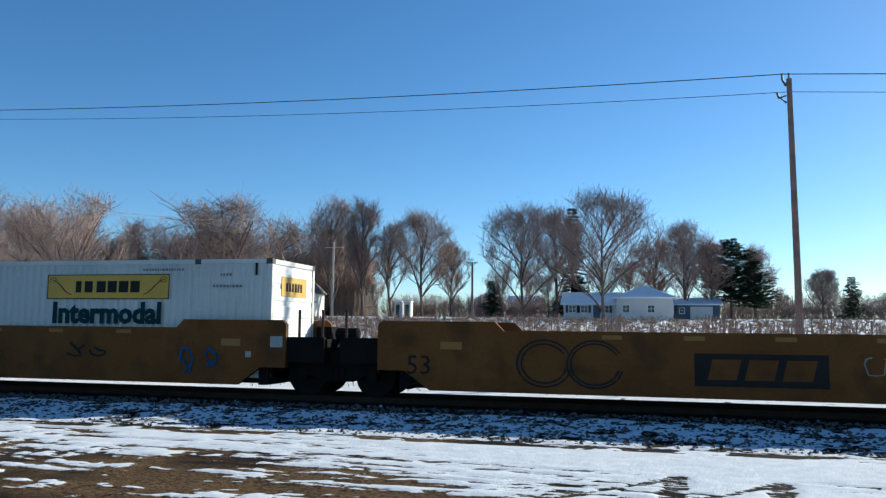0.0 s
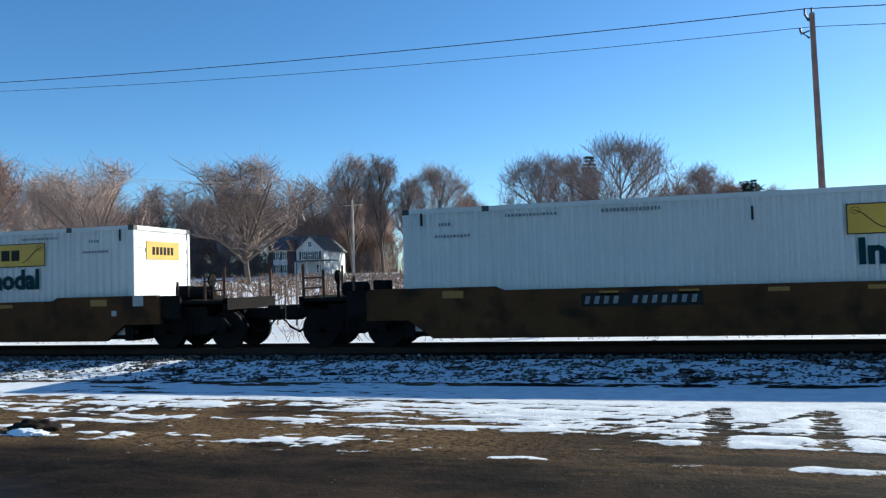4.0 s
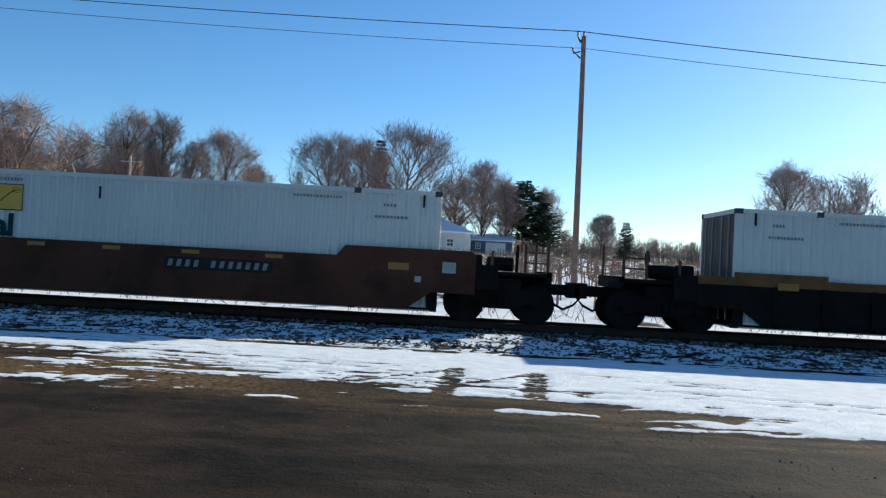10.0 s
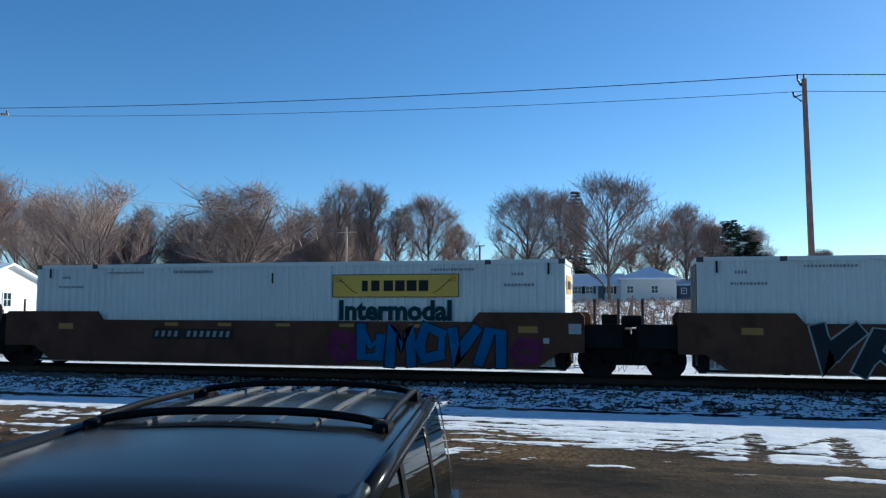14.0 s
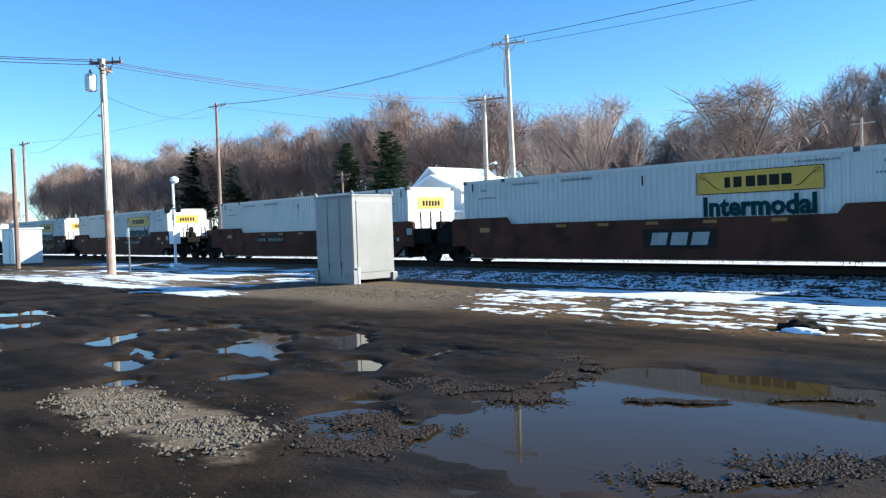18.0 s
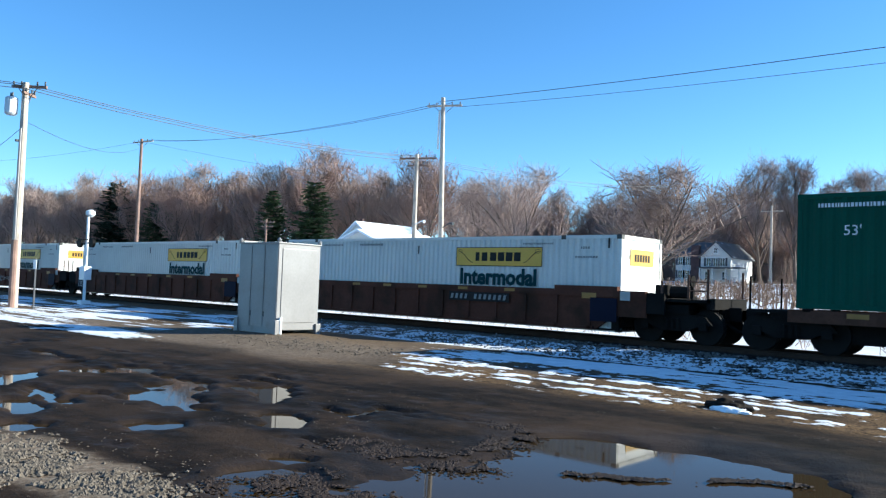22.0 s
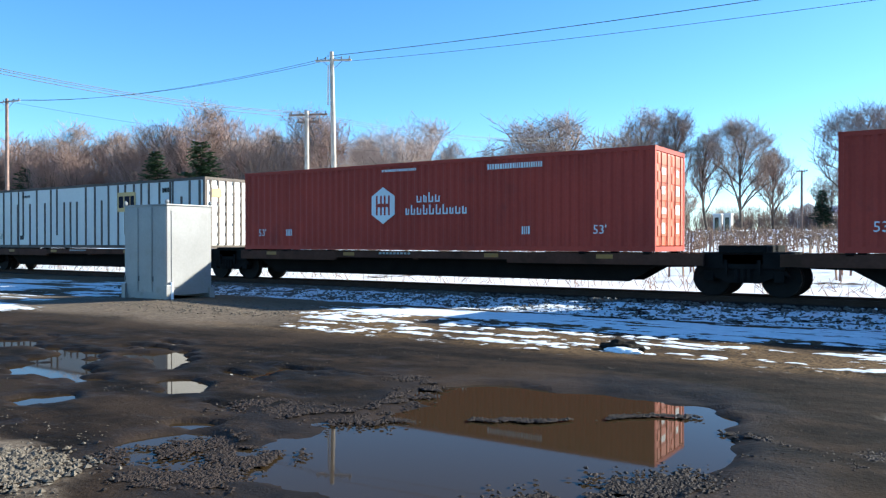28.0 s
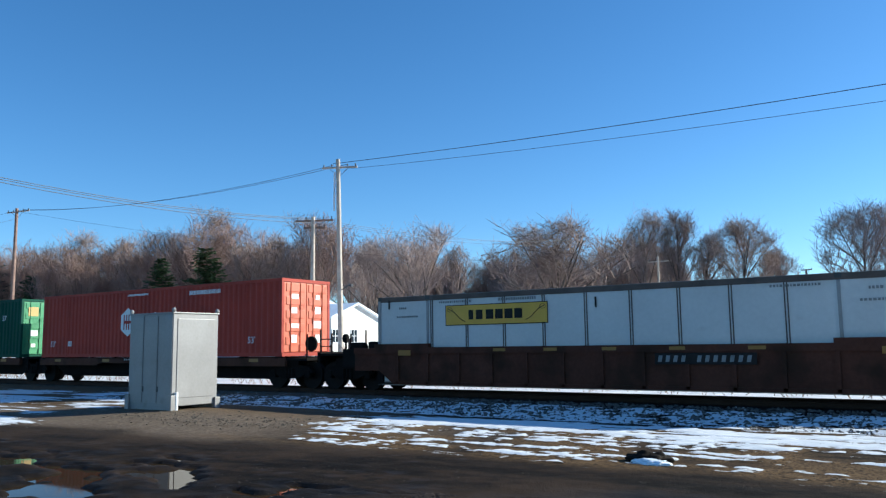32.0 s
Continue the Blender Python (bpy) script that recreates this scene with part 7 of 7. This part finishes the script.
bm = loft(bmesh.new(), [roof_row(0.1, 0.71, 1.6, 0.025), roof_row(0.04, 0.715, 1.607, 0.028), roof_row(-0.12, 0.72, 1.612, 0.03), roof_row(-0.6, 0.725, 1.617, 0.032), roof_row(-1.4, 0.73, 1.62, 0.035), roof_row(-2.3, 0.725, 1.615, 0.035), roof_row(-2.95, 0.7, 1.585, 0.03), roof_row(-3.15, 0.68, 1.55, 0.03)])
part("roof", bm, M["car_paint"], suv, smooth=True)
for y in (-0.36, -0.18, 0.0, 0.18, 0.36):
    part("roof_bead", tube(bmesh.new(), [(-1.1, y, 1.642), (-1.7, y, 1.65), (-2.8, y, 1.632)], 0.012, 6), M["car_silver"], suv)
part("roof_seam", tube(bmesh.new(), [(-0.98, 0.62 * t, 1.619 + 0.033 * (1 - t * t)) for t in np.linspace(-1, 1, 11)], 0.006, 5), M["trim_black"], suv)
for s in (-1, 1):
    y = s * 0.64
    rail = part("roof_rail", tube(bmesh.new(), [(-1.12, y, 1.622), (-1.3, y, 1.648), (-1.7, y, 1.655), (-2.4, y, 1.65), (-2.62, y, 1.636), (-2.78, y, 1.6)], [0.012, 0.015, 0.014, 0.014, 0.015, 0.012], 8), M["trim_black"], suv, smooth=True)
for x in (-1.22, -2.5):
    bar = part("crossbar", tube(bmesh.new(), [(x, 0.65 * t, 1.638 + 0.04 * (1 - abs(t) ** 3)) for t in np.linspace(-1, 1, 13)], 0.014, 8), M["trim_black"], suv, smooth=True)
    for s in (-1, 1):
        part("bar_foot", B(x - 0.1, x + 0.07, s * 0.63 - 0.04, s * 0.63 + 0.04, 1.585, 1.652, bevel=0.025), M["trim_black"], bar)
# windscreen, tailgate glass, side glass
ws = loft(bmesh.new(), [[(0.08 + 0.72 * q - 0.07 * t * t * 1.0, (0.68 + 0.08 * q) * t, 1.6 - 0.54 * q + 0.015 * (1 - t * t)) for t in np.linspace(-1, 1, 13)] for q in np.linspace(0, 1, 7)])
part("windscreen", ws, glass, suv, smooth=True)
part("screen_band", loft(bmesh.new(), [[(0.086 + 0.72 * q - 0.07 * t * t, (0.685 + 0.08 * q) * t, 1.606 - 0.54 * q + 0.015 * (1 - t * t)) for t in np.linspace(-1, 1, 13)] for q in (0, 0.06, 0.12)]), M["trim_black"], suv, smooth=True)
part("tailgate_glass", loft(bmesh.new(), [[(-3.17 - 0.22 * q, (0.6 + 0.1 * q) * t, 1.53 - 0.46 * q) for t in np.linspace(-1, 1, 9)] for q in np.linspace(0, 1, 4)]), glass, suv, smooth=True)
for s in (-1, 1):
    def side_pt(x, q):
        return (x, s * (0.735 + 0.14 * q - 0.03 * q * q), 1.585 - 0.52 * q)
    for x0, x1, x2, x3 in ((0.0, -0.85, 0.6, -0.85), (-0.95, -1.9, -0.95, -1.95), (-2.02, -2.85, -2.07, -3.0)):
        part("side_window", loft(bmesh.new(), [[side_pt(x0 + (x2 - x0) * q + (x1 - x0 + (x3 - x1 - x2 + x0) * q) * t, q * 0.92 + 0.06) for t in np.linspace(0, 1, 5)] for q in np.linspace(0, 1, 5)]), glass, suv, smooth=True)
    part("front_pillar", tube(bmesh.new(), [(0.86, s * 0.8, 1.04), (0.5, s * 0.77, 1.28), (0.1, s * 0.72, 1.58), (-0.15, s * 0.72, 1.6)], [0.03, 0.03, 0.03, 0.03], 8), M["car_paint"], suv, smooth=True)
    part("roof_side", tube(bmesh.new(), [(0.08, s * 0.725, 1.575), (-0.7, s * 0.735, 1.595), (-1.8, s * 0.735, 1.595), (-3.05, s * 0.69, 1.55)], 0.034, 8), M["car_paint"], suv, smooth=True)
    for xa, xb in ((-0.9, -0.9), (-1.96, -2.01), (-2.98, -3.14)):
        part("pillar", loft(bmesh.new(), [[(xa + (xb - xa) * q + d, s * (0.735 + 0.14 * q - 0.03 * q * q) + s * 0.006, 1.595 - 0.55 * q) for d in (-0.05, 0.05)] for q in np.linspace(0, 1, 5)]), M["trim_black"] if xa > -2 else M["car_paint"], suv)
    m_ = part("door_mirror", B(0.42, 0.6, *sorted((s * 0.9, s * 1.1)), 1.02, 1.2, bevel=0.04), M["car_paint"], suv)
    part("mirror_glass", B(0.405, 0.417, *sorted((s * 0.93, s * 1.07)), 1.05, 1.17), M["pane"], m_)
# lower body with wheel arches
prof = [(1.78, 0.35), (1.85, 0.55), (1.83, 0.8), (1.7, 0.93), (1.2, 1.0), (0.78, 1.055), (0.0, 1.07), (-1.5, 1.08), (-3.32, 1.08), (-3.46, 0.8), (-3.5, 0.5), (-3.4, 0.33)]
under = [(-3.4, 0.33)]
for cx in (-2.45, 0.92):
    for k in range(9):
        a = math.pi - math.pi * k / 8
        under.append((cx + 0.4 * math.cos(a), 0.33 + 0.4 * math.sin(a)))
bm = bmesh.new()
outline = prof + under[1:]
prism(bm, outline, -0.9, 0.9)
es = [e for e in bm.edges if abs(e.verts[0].co.y - e.verts[1].co.y) < 1e-4 and e.verts[0].co.z > 0.5 and e.verts[1].co.z > 0.5]
bmesh.ops.bevel(bm, geom=es, offset=0.07, segments=3, affect="EDGES", profile=0.6)
part("body", bm, M["car_paint"], suv)
part("hood", loft(bmesh.new(), [[(x, 0.78 * t * w, z + 0.03 * (1 - t * t)) for t in np.linspace(-1, 1, 11)] for x, z, w in ((0.78, 1.062, 1.0), (1.2, 1.01, 0.98), (1.6, 0.955, 0.94), (1.76, 0.9, 0.9))]), M["car_paint"], suv, smooth=True)
part("cowl", B(0.72, 0.86, -0.76, 0.76, 1.03, 1.075), M["trim_black"], suv)
for s in (-1, 1):
    part("wiper", tube(bmesh.new(), [(0.8, s * 0.1 + 0.3, 1.085), (0.66, s * 0.1 - 0.1, 1.16), (0.62, s * 0.1 - 0.3, 1.19)], 0.009, 5), M["trim_black"], suv)
    part("headlight", B(1.62, 1.84, *sorted((s * 0.55, s * 0.84)), 0.68, 0.86, bevel=0.03), M["pane"], suv)
    for x in (-2.45, 0.92):
        tyre = part("wheel", tube(bmesh.new(), [(x, s * 0.66, 0.34), (x, s * 0.7, 0.34), (x, s * 0.86, 0.34), (x, s * 0.89, 0.34)], [0.31, 0.345, 0.345, 0.31], 22), M["rubber"], suv)
        part("rim", tube(bmesh.new(), [(x, s * 0.88, 0.34), (x, s * 0.905, 0.34)], [0.2, 0.18], 16), M["car_silver"], tyre)
part("grille", B(1.8, 1.86, -0.5, 0.5, 0.62, 0.8, bevel=0.02), M["trim_black"], suv)
part("bumper", B(1.7, 1.9, -0.86, 0.86, 0.36, 0.6, bevel=0.05), M["trim_black"], suv)
part("dashboard", B(0.3, 0.8, -0.68, 0.68, 0.85, 1.06, bevel=0.06), M["trim_black"], suv)
part("cabin_floor", B(-3.2, 0.8, -0.78, 0.78, 0.5, 0.6), M["seat"], suv)
for y in (-0.36, 0.36):
    st = part("seat", B(-0.75, -0.55, y - 0.24, y + 0.24, 0.6, 1.2, bevel=0.07), M["seat"], suv)
    part("headrest", B(-0.76, -0.66, y - 0.12, y + 0.12, 1.24, 1.42, bevel=0.04), M["seat"], st)
part("rear_bench", B(-1.75, -1.5, -0.66, 0.66, 0.6, 1.2, bevel=0.07), M["seat"], suv)
part("inside_mirror", B(0.1, 0.14, -0.12, 0.12, 1.38, 1.45, bevel=0.01), M["trim_black"], suv)
wheel_bm = tube(bmesh.new(), [(0.22 - 0.04 * math.cos(a), 0.36 + 0.18 * math.sin(a), 1.0 + 0.17 * math.cos(a)) for a in np.linspace(0, 6.283, 20)], 0.017, 6)
part("steering_wheel", wheel_bm, M["trim_black"], suv)
part("antenna", tube(bmesh.new(), [(1.267, -0.608, 0.95), (1.267, -0.608, 1.5), (1.267, -0.608, 2.0)], [0.006, 0.0035, 0.0025], 6), M["iron"], suv)
suv.scale = (0.8, 0.8, 1.05)

# ---- flag on the antenna ----
FX, FY = -3.603, -0.383
flag = thing("flag", FX, FY, 0.0, 182, label="small starred and striped flag fluttering on the antenna", category="flag")
FZ, FH, FW = 1.855, 0.137, 0.14


def cloth(x0, x1, z0, z1, off=0.0):
    bm = bmesh.new()
    n = 12
    rows = []
    for z in (z0, z1):
        rows.append([(x0 + (x1 - x0) * k / n, 0.014 * math.sin(38 * (x0 + (x1 - x0) * k / n)) * ((x0 + (x1 - x0) * k / n) / FW) + off, z - 0.05 * ((x0 + (x1 - x0) * k / n) / FW) ** 2 * 0.4) for k in range(n + 1)])
    loft(bm, rows)
    bmesh.ops.solidify(bm, geom=bm.faces[:], thickness=0.0012)
    return bm


sh_ = FH / 13
for k in range(13):
    x0 = 0.062 if k >= 6 else 0.004
    part("stripe", cloth(x0, FW, FZ + k * sh_, FZ + (k + 1) * sh_), M["flag_red"] if k % 2 == 0 else M["flag_white"], flag)
part("canton", cloth(0.004, 0.062, FZ + 6 * sh_, FZ + FH), M["flag_blue"], flag, "navy canton with white stars")
for i in range(9):
    for j in range(6 if i % 2 == 0 else 5):
        x = 0.011 + (j + (0 if i % 2 == 0 else 0.5)) * 0.0092
        z = FZ + 6 * sh_ + 0.008 + i * 0.0074
        for off in (0.0035, -0.0045):
            yy = 0.014 * math.sin(38 * x) * (x / FW) + off
            st_ = bmesh.new()
            vs = [st_.verts.new((x + (0.0034 if q % 2 == 0 else 0.0015) * math.sin(q * math.pi / 5), yy, z - 0.02 * (x / FW) ** 2 + (0.0034 if q % 2 == 0 else 0.0015) * math.cos(q * math.pi / 5))) for q in range(10)]
            st_.faces.new(vs)
            part("star", st_, M["flag_white"], flag)
part("sleeve", tube(bmesh.new(), [(0.002, 0, FZ - 0.005), (0.002, 0, FZ + FH + 0.005)], 0.0045, 6), M["flag_white"], flag)

# ---- movement ----
TRAVEL = [(0, 0.0), (1, 22.6), (2, 45.9), (3, 69.0), (6, 136.9), (9, 204.1), (12, 270.9), (15, 337.0), (18, 402.4), (21, 468.5), (24, 534.7), (28, 623.8), (32, 712.4)]


def motions():
    for ob, s, z in MOVING:
        walk(ob, [(t, pose(s - d, YC, z)) for t, d in TRAVEL])
    walk(flag, [(0.5 * k, pose(FX, FY, 0, 0, 0, 182 + 14 * math.sin(2.1 * k) + 7 * math.sin(5.3 * k))) for k in range(65)])


motions()
